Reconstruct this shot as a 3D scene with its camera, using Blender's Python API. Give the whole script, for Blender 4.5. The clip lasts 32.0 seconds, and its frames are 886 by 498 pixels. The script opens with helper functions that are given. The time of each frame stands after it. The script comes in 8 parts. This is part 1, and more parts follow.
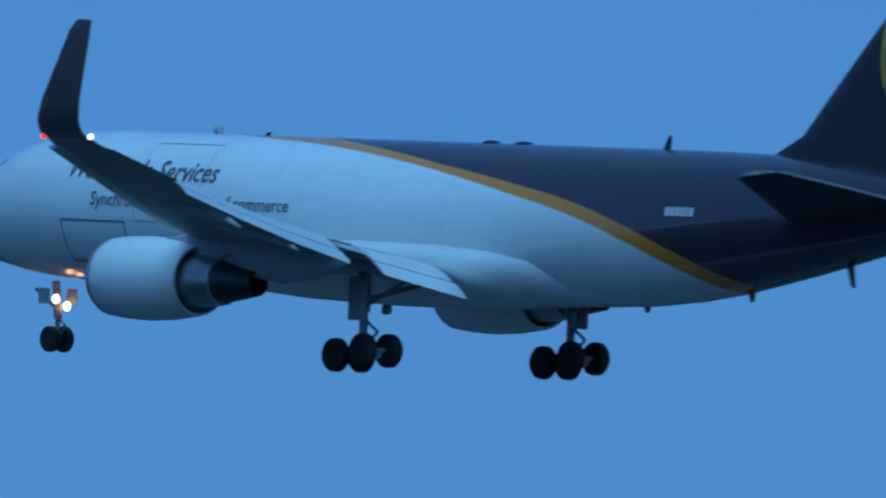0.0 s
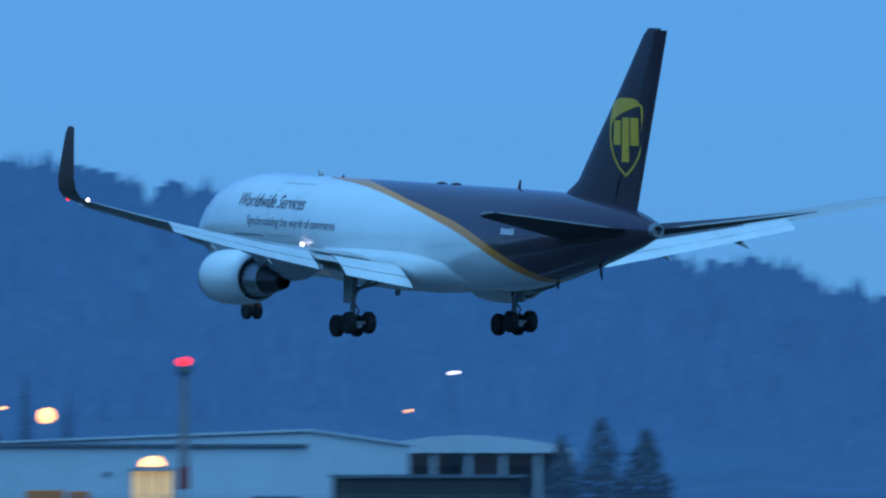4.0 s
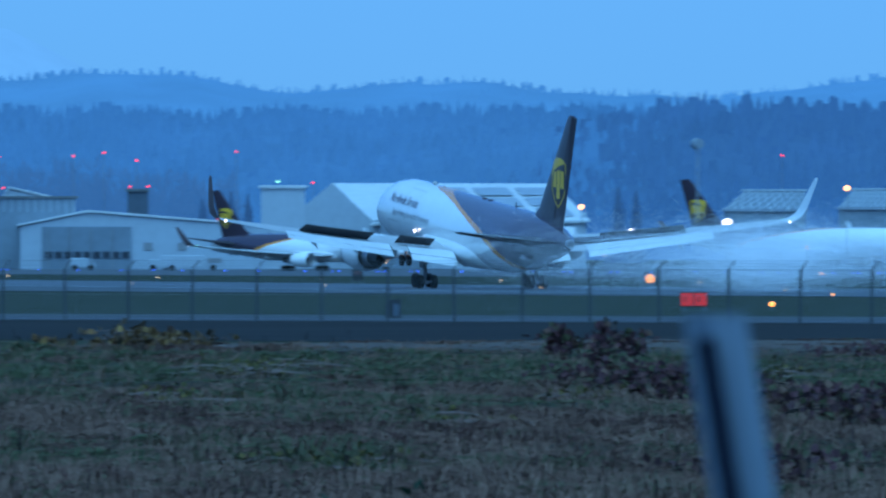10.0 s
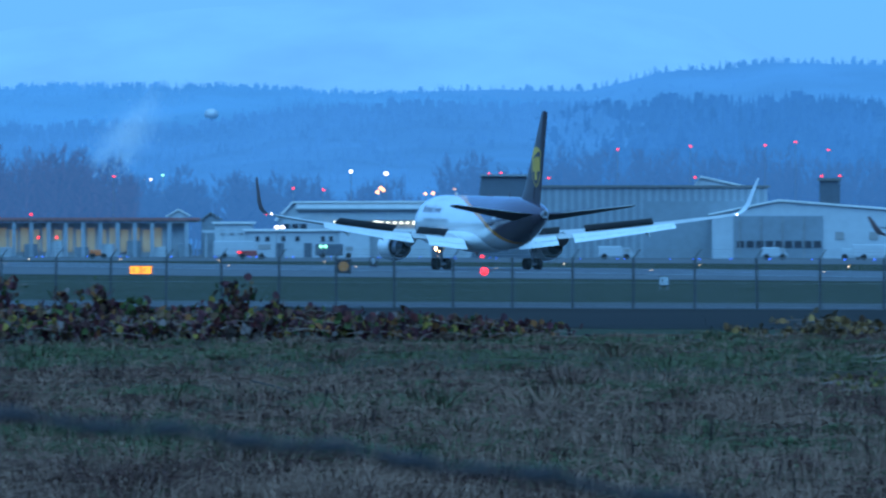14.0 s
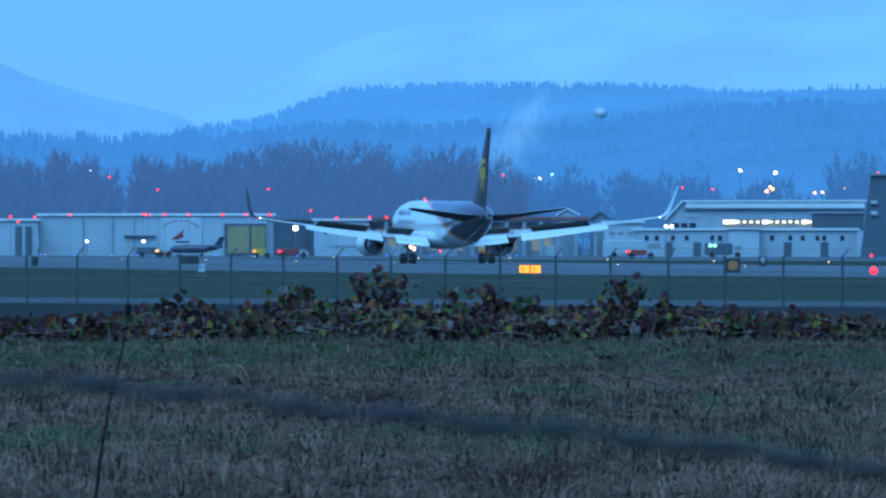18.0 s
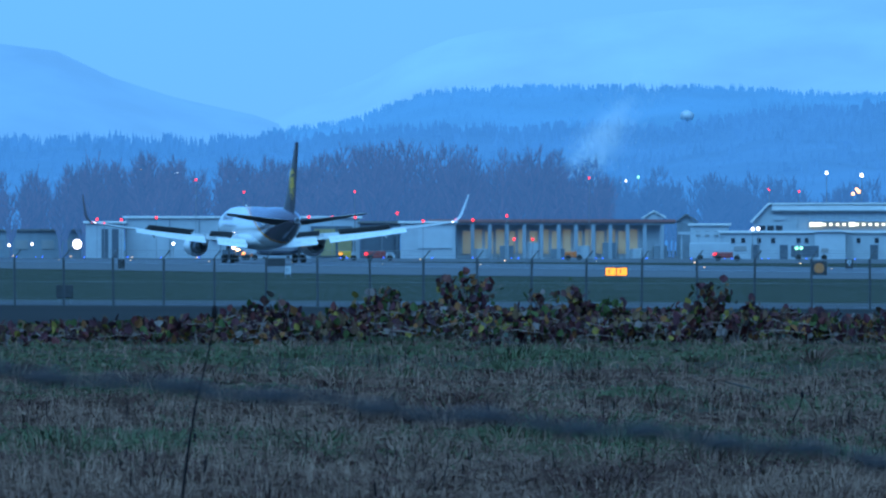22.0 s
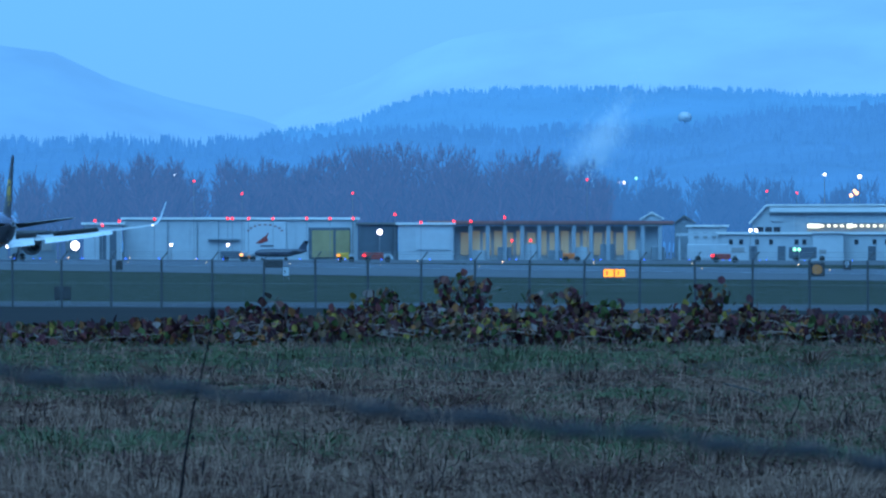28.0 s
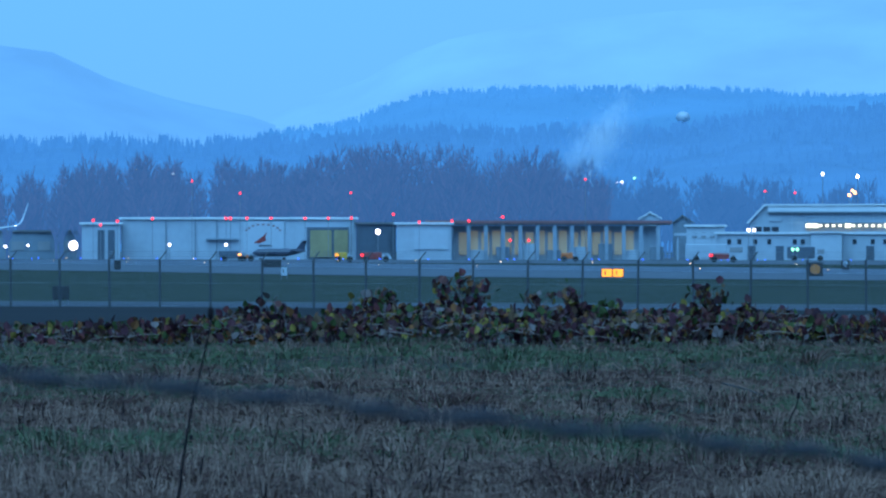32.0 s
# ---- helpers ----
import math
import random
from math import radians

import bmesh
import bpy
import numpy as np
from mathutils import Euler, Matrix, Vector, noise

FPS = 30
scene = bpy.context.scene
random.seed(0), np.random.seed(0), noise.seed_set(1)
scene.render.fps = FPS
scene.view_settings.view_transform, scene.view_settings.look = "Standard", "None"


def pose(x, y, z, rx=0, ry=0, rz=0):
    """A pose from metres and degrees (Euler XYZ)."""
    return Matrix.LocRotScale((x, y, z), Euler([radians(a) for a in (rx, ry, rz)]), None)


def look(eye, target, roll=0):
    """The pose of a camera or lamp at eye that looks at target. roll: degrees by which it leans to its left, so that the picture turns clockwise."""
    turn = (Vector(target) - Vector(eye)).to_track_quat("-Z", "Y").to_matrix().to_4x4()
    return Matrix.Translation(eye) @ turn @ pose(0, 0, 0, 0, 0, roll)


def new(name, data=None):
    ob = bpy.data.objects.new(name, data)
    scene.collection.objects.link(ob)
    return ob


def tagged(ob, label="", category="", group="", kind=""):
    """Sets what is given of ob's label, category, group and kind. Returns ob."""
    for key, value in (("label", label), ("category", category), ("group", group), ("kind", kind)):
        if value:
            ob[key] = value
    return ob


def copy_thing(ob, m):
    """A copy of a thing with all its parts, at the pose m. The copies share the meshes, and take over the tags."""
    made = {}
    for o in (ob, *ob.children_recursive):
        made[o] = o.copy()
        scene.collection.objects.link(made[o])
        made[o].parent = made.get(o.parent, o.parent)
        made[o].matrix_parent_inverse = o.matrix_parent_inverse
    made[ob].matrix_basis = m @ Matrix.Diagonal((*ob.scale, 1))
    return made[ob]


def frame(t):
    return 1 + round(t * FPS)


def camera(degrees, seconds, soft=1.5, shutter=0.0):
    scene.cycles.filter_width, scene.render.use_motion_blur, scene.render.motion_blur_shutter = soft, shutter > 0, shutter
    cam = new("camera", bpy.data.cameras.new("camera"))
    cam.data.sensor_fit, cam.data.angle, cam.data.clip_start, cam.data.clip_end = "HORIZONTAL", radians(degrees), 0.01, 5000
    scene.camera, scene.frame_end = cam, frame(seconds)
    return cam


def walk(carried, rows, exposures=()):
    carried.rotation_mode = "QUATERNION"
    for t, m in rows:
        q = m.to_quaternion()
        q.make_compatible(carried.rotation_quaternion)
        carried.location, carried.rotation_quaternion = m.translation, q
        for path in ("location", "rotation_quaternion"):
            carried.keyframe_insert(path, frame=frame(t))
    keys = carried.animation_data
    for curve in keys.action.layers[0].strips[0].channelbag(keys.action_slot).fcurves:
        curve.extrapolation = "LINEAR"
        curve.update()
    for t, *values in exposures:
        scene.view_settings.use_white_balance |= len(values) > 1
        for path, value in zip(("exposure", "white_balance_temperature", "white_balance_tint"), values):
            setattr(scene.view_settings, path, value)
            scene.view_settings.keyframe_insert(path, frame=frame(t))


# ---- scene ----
# ---- camera: one fixed stand on the levee, panned after the aircraft ----
EYE_Z = 3.5
cam = camera(3.975, 32.0, soft=2.3, shutter=0.6)
# seconds, yaw (left is positive), pitch
PATH = [
    (0, -29.583, 3.167), (1, -24.699, 2.482), (2, -20.825, 1.868), (2.5, -19.192, 1.614),
    (3.5, -16.23, 1.205), (4.5, -13.683, 0.87), (5, -12.578, 0.687), (5.5, -11.553, 0.53),
    (6, -10.6, 0.393), (6.5, -9.732, 0.304), (7, -8.957, 0.246), (7.5, -8.267, 0.19),
    (8, -7.577, 0.136), (8.5, -6.933, 0.089), (9, -6.324, 0.0444), (9.5, -5.754, 0.0114),
    (10, -5.239, -0.0139), (10.5, -4.76, -0.0266), (11, -4.316, -0.0342), (12, -3.5045, -0.0482),
    (13, -2.774, -0.0558), (14, -2.135, -0.0621), (15, -1.585, -0.0659), (16.5, -0.885, -0.0665),
    (18, -0.388, -0.0659), (19, -0.152, -0.0621), (20, -0.042, -0.06), (21, -0.005, -0.0583),
    (23, 0, -0.0507), (25, -0.004, -0.0485), (28, -0.01, -0.0482), (30, -0.016, -0.049),
    (32, -0.018, -0.0492),
]
walk(cam, [(t, pose(0, 0, EYE_Z, 90 + p, 0, y)) for t, y, p in PATH],
     exposures=[(0.0, -0.46), (2.5, -0.30), (5.0, 0.12), (9.0, 0.24), (13.0, 0.50), (32.0, 0.56)])
cam.data.dof.use_dof = True
cam.data.dof.focus_distance = 620.0
cam.data.dof.aperture_fstop = 40.0

# ---- light: overcast blue dusk ----
world = bpy.data.worlds.new("dusk")
scene.world = world
world.use_nodes = True
wn, wl = world.node_tree.nodes, world.node_tree.links
sky = wn.new("ShaderNodeTexSky")
sky.sky_type, sky.sun_disc = "NISHITA", False
sky.sun_elevation, sky.sun_rotation = radians(38), radians(195)
sky.air_density, sky.dust_density, sky.ozone_density = 1.0, 0.3, 3.0
tint = wn.new("ShaderNodeMix")
tint.data_type, tint.blend_type = "RGBA", "MULTIPLY"
tint.inputs["Factor"].default_value = 1.0
tint.inputs["B"].default_value = (0.190, 0.62, 1.66, 1)
# low cloud evens the sky out towards the zenith
cloud = wn.new("ShaderNodeMix")
cloud.data_type = "RGBA"
cloud.inputs["Factor"].default_value = 0.6
cloud.inputs["B"].default_value = (7.6, 7.8, 6.3, 1)
wl.new(sky.outputs["Color"], cloud.inputs["A"])
wl.new(cloud.outputs["Result"], tint.inputs["A"])
wl.new(tint.outputs["Result"], wn["Background"].inputs["Color"])
wn["Background"].inputs["Strength"].default_value = 0.072
sun = new("sun", bpy.data.lights.new("sun", "SUN"))
sun.data.energy, sun.data.angle, sun.data.color = 3.25, radians(70), (0.23, 0.61, 1.0)
sun.matrix_world = look((0, 0, 50), (0.26 * 60, 0.97 * 60, 50 - 85))


# ---- materials ----
def surf(name, base, rough=0.6, metal=0.0, var=0.2, scale=0.5, fine=12.0, bump=0.0, spec=0.5, coat=0.0):
    m = bpy.data.materials.new(name)
    m.use_nodes = True
    n, l = m.node_tree.nodes, m.node_tree.links
    b = n["Principled BSDF"]
    b.inputs["Roughness"].default_value, b.inputs["Metallic"].default_value = rough, metal
    b.inputs["Specular IOR Level"].default_value, b.inputs["Coat Weight"].default_value = spec, coat
    co = n.new("ShaderNodeTexCoord")
    big, small = n.new("ShaderNodeTexNoise"), n.new("ShaderNodeTexNoise")
    big.inputs["Scale"].default_value, small.inputs["Scale"].default_value = scale, fine
    big.inputs["Detail"].default_value, small.inputs["Detail"].default_value = 4, 3
    for k in (big, small):
        l.new(co.outputs["Object"], k.inputs["Vector"])
    add = n.new("ShaderNodeMath")
    add.operation = "MULTIPLY_ADD"
    add.inputs[1].default_value = 0.6
    l.new(big.outputs["Fac"], add.inputs[0])
    sm = n.new("ShaderNodeMath")
    sm.operation = "MULTIPLY"
    sm.inputs[1].default_value = 0.4
    l.new(small.outputs["Fac"], sm.inputs[0])
    l.new(sm.outputs[0], add.inputs[2])
    ramp = n.new("ShaderNodeMapRange")
    ramp.inputs["From Min"].default_value, ramp.inputs["From Max"].default_value = 0.3, 0.7
    ramp.inputs["To Min"].default_value, ramp.inputs["To Max"].default_value = 1 - var, 1 + var
    l.new(add.outputs[0], ramp.inputs["Value"])
    mul = n.new("ShaderNodeMix")
    mul.data_type, mul.blend_type = "RGBA", "MULTIPLY"
    mul.inputs["Factor"].default_value = 1
    mul.inputs["A"].default_value = (*base, 1)
    l.new(ramp.outputs["Result"], mul.inputs["B"])
    l.new(mul.outputs["Result"], b.inputs["Base Color"])
    if bump:
        bp = n.new("ShaderNodeBump")
        bp.inputs["Strength"].default_value, bp.inputs["Distance"].default_value = bump, 0.05
        l.new(small.outputs["Fac"], bp.inputs["Height"])
        l.new(bp.outputs["Normal"], b.inputs["Normal"])
    return m


def glow(name, color, strength):
    m = bpy.data.materials.new(name)
    m.use_nodes = True
    n = m.node_tree.nodes
    b = n["Principled BSDF"]
    b.inputs["Base Color"].default_value = (*[c * 0.5 for c in color], 1)
    b.inputs["Emission Color"].default_value = (*color, 1)
    b.inputs["Emission Strength"].default_value = strength
    return m


def varied(name, colors, rough=0.8, spec=0.15):
    """Leaves, blades and clumps: a colour for each island."""
    m = bpy.data.materials.new(name)
    m.use_nodes = True
    n, l = m.node_tree.nodes, m.node_tree.links
    b = n["Principled BSDF"]
    b.inputs["Roughness"].default_value = rough
    b.inputs["Specular IOR Level"].default_value = spec
    g, r = n.new("ShaderNodeNewGeometry"), n.new("ShaderNodeValToRGB")
    r.color_ramp.interpolation = "CONSTANT" if len(colors) > 4 else "LINEAR"
    els = r.color_ramp.elements
    while len(els) < len(colors):
        els.new(0.5)
    for i, c in enumerate(colors):
        els[i].position, els[i].color = i / len(colors), (*c, 1)
    l.new(g.outputs["Random Per Island"], r.inputs["Fac"])
    l.new(r.outputs["Color"], b.inputs["Base Color"])
    return m


M = dict(
    white=surf("white_paint", (0.80, 0.81, 0.80), 0.28, var=0.05, scale=0.4, fine=3, coat=0.2),
    wing=surf("grey_wing_paint", (0.40, 0.41, 0.42), 0.5, spec=0.2, var=0.12, scale=0.6, fine=5),
    flap=surf("light_flap_paint", (0.56, 0.59, 0.61), 0.35, var=0.10, scale=0.8, fine=6),
    brown=surf("dark_brown_paint", (0.036, 0.018, 0.026), 0.35, spec=0.35, var=0.1, scale=0.4, fine=4, coat=0.05),
    gold=surf("gold_paint", (0.75, 0.40, 0.02), 0.35, var=0.08),
    spoiler=surf("spoiler_shade", (0.075, 0.072, 0.078), 0.6, var=0.15),
    metal=surf("bare_metal", (0.42, 0.42, 0.43), 0.35, 0.8, var=0.15, scale=2),
    dark_metal=surf("scorched_metal", (0.07, 0.065, 0.06), 0.45, 0.6, var=0.3, scale=2),
    tyre=surf("tyre_rubber", (0.012, 0.012, 0.012), 0.8, var=0.2),
    strut=surf("gear_paint", (0.25, 0.26, 0.27), 0.4, 0.3, var=0.2, scale=3),
    ink=surf("lettering_ink", (0.15, 0.12, 0.14), 0.4, var=0.1),
    glass=surf("cockpit_glass", (0.01, 0.012, 0.015), 0.05, var=0.05),
    asphalt=surf("dark_asphalt", (0.026, 0.024, 0.022), 0.9, spec=0.05, var=0.25, scale=0.05, fine=1.5),
    runway=surf("wet_runway", (0.065, 0.067, 0.070), 0.5, spec=0.22, var=0.25, scale=0.03, fine=0.4),
    concrete=surf("wet_concrete", (0.085, 0.088, 0.092), 0.65, spec=0.2, var=0.3, scale=0.02, fine=0.3),
    road=surf("pale_service_road", (0.062, 0.063, 0.066), 0.75, spec=0.12, var=0.3, scale=0.03, fine=0.5),
    steel=surf("galvanised_steel", (0.22, 0.23, 0.24), 0.5, 0.6, var=0.25, scale=1),
    # Building colours lean blue and mid-toned, with distance haze put into them.
    siding=surf("pale_siding", (0.31, 0.36, 0.40), 0.6, var=0.12, scale=0.05, fine=0.8),
    whitewall=surf("white_siding", (0.34, 0.39, 0.43), 0.55, var=0.10, scale=0.05, fine=0.8),
    greywall=surf("grey_corrugated_steel", (0.15, 0.19, 0.225), 0.6, var=0.18, scale=0.05, fine=0.9),
    darkwall=surf("dark_steel_door", (0.062, 0.084, 0.110), 0.6, var=0.2, scale=0.1, fine=1),
    roof=surf("pale_metal_roof", (0.55, 0.57, 0.58), 0.45, var=0.12, scale=0.05, fine=0.6),
    roofdark=surf("dark_roof", (0.10, 0.105, 0.11), 0.6, var=0.2, scale=0.1, fine=1),
    roofred=surf("red_roof_edge", (0.22, 0.09, 0.09), 0.6, var=0.2, scale=0.2),
    pane=surf("window_glass", (0.21, 0.22, 0.23), 0.4, var=0.1),
    skylight=surf("skylight_panel", (0.30, 0.33, 0.36), 0.3, var=0.15),
    yellow=surf("yellow_paint", (0.55, 0.30, 0.02), 0.5, var=0.15),
    red=surf("red_paint", (0.24, 0.03, 0.025), 0.5, var=0.15),
    orange=surf("orange_paint", (0.55, 0.12, 0.02), 0.5, var=0.15),
    blackpaint=surf("black_panel", (0.015, 0.015, 0.016), 0.5, var=0.15),
    bark=surf("bark", (0.06, 0.05, 0.045), 0.9, var=0.3, scale=1),
    stem=surf("bramble_stem", (0.125, 0.078, 0.066), 0.8, var=0.3, scale=3),
    warm=glow("warm_lamp", (1.0, 0.42, 0.14), 4.0),
    taxi=glow("taxi_lamp", (1.0, 0.50, 0.24), 14),
    cool=glow("cool_white_lamp", (0.9, 0.85, 1.0), 3.5),
    redlamp=glow("red_lamp", (1.0, 0.025, 0.04), 2.2),
    bluelamp=glow("blue_lamp", (0.03, 0.14, 1.0), 2.0),
    greenlamp=glow("green_lamp", (0.30, 1.0, 0.62), 1.8),
    amber=glow("amber_lamp", (1.0, 0.36, 0.08), 2.4),
    sign_amber=glow("lit_amber_sign", (1.0, 0.30, 0.02), 1.5),
    sign_red=glow("lit_red_sign", (0.9, 0.035, 0.03), 0.30),
    interior=glow("lit_interior", (1.0, 0.78, 0.50), 0.05),
    grass=varied("dry_grass_blades", [(0.106, 0.048, 0.038), (0.133, 0.066, 0.051), (0.076, 0.043, 0.032), (0.152, 0.083, 0.063)]),
    leaf=varied("bramble_leaves", [(0.098, 0.024, 0.024), (0.047, 0.060, 0.019), (0.065, 0.017, 0.024), (0.098, 0.036, 0.031), (0.047, 0.014, 0.019), (0.039, 0.053, 0.017), (0.18, 0.118, 0.026), (0.085, 0.041, 0.026), (0.058, 0.017, 0.022), (0.18, 0.064, 0.024), (0.072, 0.029, 0.029), (0.130, 0.096, 0.090), (0.052, 0.022, 0.029), (0.111, 0.060, 0.034)]),
    darkleaf=varied("dark_bramble_leaves", [(0.090, 0.033, 0.037), (0.078, 0.032, 0.036), (0.104, 0.044, 0.041), (0.071, 0.049, 0.037), (0.064, 0.029, 0.032), (0.099, 0.039, 0.041), (0.130, 0.068, 0.048), (0.073, 0.068, 0.034), (0.083, 0.032, 0.037), (0.071, 0.034, 0.036)]),
)


# ---- builders ----
def data_from(verts, faces, name="mesh"):
    me = bpy.data.meshes.new(name)
    me.from_pydata([tuple(v) for v in verts], [], faces)
    return me


def part(name, mesh, material, parent=None, label="", smooth=True):
    """Links a bmesh or a mesh as one object under a thing or a part."""
    if isinstance(mesh, bmesh.types.BMesh):
        me = bpy.data.meshes.new(name)
        bmesh.ops.recalc_face_normals(mesh, faces=mesh.faces)
        mesh.to_mesh(me)
        mesh.free()
    else:
        me = mesh
    if material and not me.materials:
        me.materials.append(material)
    if smooth:
        me.shade_smooth()
        me.set_sharp_from_angle(angle=radians(35))
    ob = new(name, me)
    if parent:
        ob.parent = parent
    return tagged(ob, label)


def thing(name, m, label, category, group="", kind=""):
    ob = tagged(new(name), label, category, group, kind)
    ob.empty_display_size = 0.2
    ob.matrix_basis = m
    return ob


def box(bm, x0, y0, z0, x1, y1, z1, bevel=0.0):
    r = bmesh.ops.create_cube(bm, size=1, matrix=Matrix.Translation(((x0 + x1) / 2, (y0 + y1) / 2, (z0 + z1) / 2)) @ Matrix.Diagonal((abs(x1 - x0), abs(y1 - y0), abs(z1 - z0), 1)))
    if bevel:
        es = {e for v in r["verts"] for e in v.link_edges}
        bmesh.ops.bevel(bm, geom=list(es), offset=bevel, segments=1, affect="EDGES")
    return bm


def boxed(*a, bevel=0.0):
    return box(bmesh.new(), *a, bevel=bevel)


def rod(bm, a, b, r0, r1=None, n=10):
    a, b = Vector(a), Vector(b)
    q = (b - a).to_track_quat("Z", "Y").to_matrix().to_4x4()
    bmesh.ops.create_cone(bm, cap_ends=True, segments=n, radius1=r0, radius2=r0 if r1 is None else r1, depth=(b - a).length, matrix=Matrix.Translation((a + b) / 2) @ q)
    return bm


def ball(bm, c, r, n=10, sc=(1, 1, 1)):
    bmesh.ops.create_uvsphere(bm, u_segments=n, v_segments=max(5, n // 2 + 1), radius=r, matrix=Matrix.Translation(c) @ Matrix.Diagonal((*sc, 1)))
    return bm


def loft(bm, rings, caps=True, closed=True):
    vs = [[bm.verts.new(p) for p in ring] for ring in rings]
    n = len(vs[0])
    for a, b in zip(vs, vs[1:]):
        for i in range(n if closed else n - 1):
            j = (i + 1) % n
            bm.faces.new((a[i], a[j], b[j], b[i]))
    if caps:
        bm.faces.new(vs[0][::-1])
        bm.faces.new(vs[-1])
    return bm


def lathe(bm, prof, axis_y=0.0, axis_z=0.0, n=28, caps=True):
    """prof: (x, radius) along x."""
    return loft(bm, [[(x, axis_y + r * math.cos(2 * math.pi * i / n), axis_z + r * math.sin(2 * math.pi * i / n)) for i in range(n)] for x, r in prof], caps)


def spot(b, d, z=0.0):
    """A place by its bearing, in fine steps leftwards (394.4 to the degree), and its distance from the stand."""
    a = (b - 5396) / 22595
    return Vector((-math.sin(a) * d, math.cos(a) * d, z))


def facing(b):
    """Yaw in degrees that turns +y away from the stand."""
    return (b - 5396) / 394.4


# the runway's own axes
HEAD = 10.64
RD = Vector((-math.sin(radians(HEAD)), math.cos(radians(HEAD)), 0))
RE = Vector((math.cos(radians(HEAD)), math.sin(radians(HEAD)), 0))


def rw(along, perp, z=0.0):
    return RD * along + RE * perp + Vector((0, 0, z))
# ---- ground: one sheet, a raised field by the stand that drops to the airfield ----
def ground_z(x, y):
    d = math.hypot(x, y)
    crest = 222 + 6 * noise.noise(Vector((x * 0.02, y * 0.02, 0)))
    k = min(1, max(0, (d - crest) / 45))
    k = k * k * (3 - 2 * k)
    z = 1.8 * (1 - k)
    if d < crest + 20:
        z += 0.10 * noise.noise(Vector((x * 0.06, y * 0.06, 3))) * min(1, d / 30) + 0.05 * noise.noise(Vector((x * 0.25, y * 0.25, 7)))
    return z


def build_ground():
    radii = [0, 5, 15, 30, 45, 55]
    r = 60
    while r < 285:
        radii.append(r)
        r += 1.5
    radii += [300, 330, 400, 520, 700, 1000, 1400, 2000, 3000, 4000, 4990]
    azs = [-180 + i * 10 for i in range(13)] + [-56 + i * 6 for i in range(5)] + [-26 + i * 0.5 for i in range(24)]
    azs += [-14 + i * 0.15 for i in range(125)] + [6, 10, 20, 40, 60, 90, 120, 150]
    azs = sorted(set(azs))
    verts, faces = [(0, 0, 1.8)], []
    na = len(azs)
    for r in radii[1:]:
        for a in azs:
            x, y = -math.sin(radians(a)) * r, math.cos(radians(a)) * r
            verts.append((x, y, ground_z(x, y)))
    for j in range(na):
        k = (j + 1) % na
        faces.append((0, 1 + k, 1 + j))
        for i in range(len(radii) - 2):
            o, p = 1 + i * na, 1 + (i + 1) * na
            faces.append((o + j, o + k, p + k, p + j))
    m = surf("field_soil", (0.042, 0.032, 0.020), 0.95, var=0.45, scale=0.08, fine=1.2, bump=0.4, spec=0.03)
    n, l = m.node_tree.nodes, m.node_tree.links
    geo, ln = n.new("ShaderNodeNewGeometry"), n.new("ShaderNodeVectorMath")
    ln.operation = "LENGTH"
    l.new(geo.outputs["Position"], ln.inputs[0])
    k = n.new("ShaderNodeMapRange")
    k.inputs["From Min"].default_value, k.inputs["From Max"].default_value = 272, 280
    l.new(ln.outputs["Value"], k.inputs["Value"])
    mix = n.new("ShaderNodeMix")
    mix.data_type = "RGBA"
    l.new(k.outputs["Result"], mix.inputs["Factor"])
    b = n["Principled BSDF"]
    verge, gravel = n.new("ShaderNodeMapRange"), n.new("ShaderNodeMix")
    verge.inputs["From Min"].default_value, verge.inputs["From Max"].default_value = 203, 214
    l.new(ln.outputs["Value"], verge.inputs["Value"])
    gravel.data_type = "RGBA"
    gravel.inputs["B"].default_value = (0.105, 0.082, 0.072, 1)
    l.new(verge.outputs["Result"], gravel.inputs["Factor"])
    l.new(b.inputs["Base Color"].links[0].from_socket, gravel.inputs["A"])
    l.new(gravel.outputs["Result"], mix.inputs["A"])
    nz, rp = n.new("ShaderNodeTexNoise"), n.new("ShaderNodeValToRGB")
    nz.inputs["Scale"].default_value, nz.inputs["Detail"].default_value = 0.05, 6
    l.new(geo.outputs["Position"], nz.inputs["Vector"])
    rp.color_ramp.elements[0].position, rp.color_ramp.elements[1].position = 0.35, 0.65
    rp.color_ramp.elements[0].color, rp.color_ramp.elements[1].color = (0.031, 0.037, 0.023, 1), (0.050, 0.055, 0.037, 1)
    l.new(nz.outputs["Fac"], rp.inputs["Fac"])
    l.new(rp.outputs["Color"], mix.inputs["B"])
    l.new(mix.outputs["Result"], b.inputs["Base Color"])
    ob = part("ground", data_from(verts, faces), m)
    tagged(ob, "rough autumn field falling to flat green airfield turf", "ground", kind="structure")


build_ground()


def sheet(name, pts, z, mat, label, category):
    ob = part(name, data_from([(p[0], p[1], z) for p in pts], [list(range(len(pts)))]), mat, smooth=False)
    return tagged(ob, label, category, kind="structure")


def band(name, inner, outer, b0, b1, z, mat, label, category, n=40):
    """A strip across the view between two distances, each (bearing, distance) pairs."""
    def d(prof, b):
        return float(np.interp(b, [p[0] for p in prof], [p[1] for p in prof]))
    v, f = [], []
    for i in range(n + 1):
        b = b0 + (b1 - b0) * i / n
        v += [tuple(spot(b, d(inner, b), z)), tuple(spot(b, d(outer, b), z))]
    f = [(2 * i, 2 * i + 1, 2 * i + 3, 2 * i + 2) for i in range(n)]
    return tagged(part(name, data_from(v, f), mat, smooth=False), label, category, kind="structure")


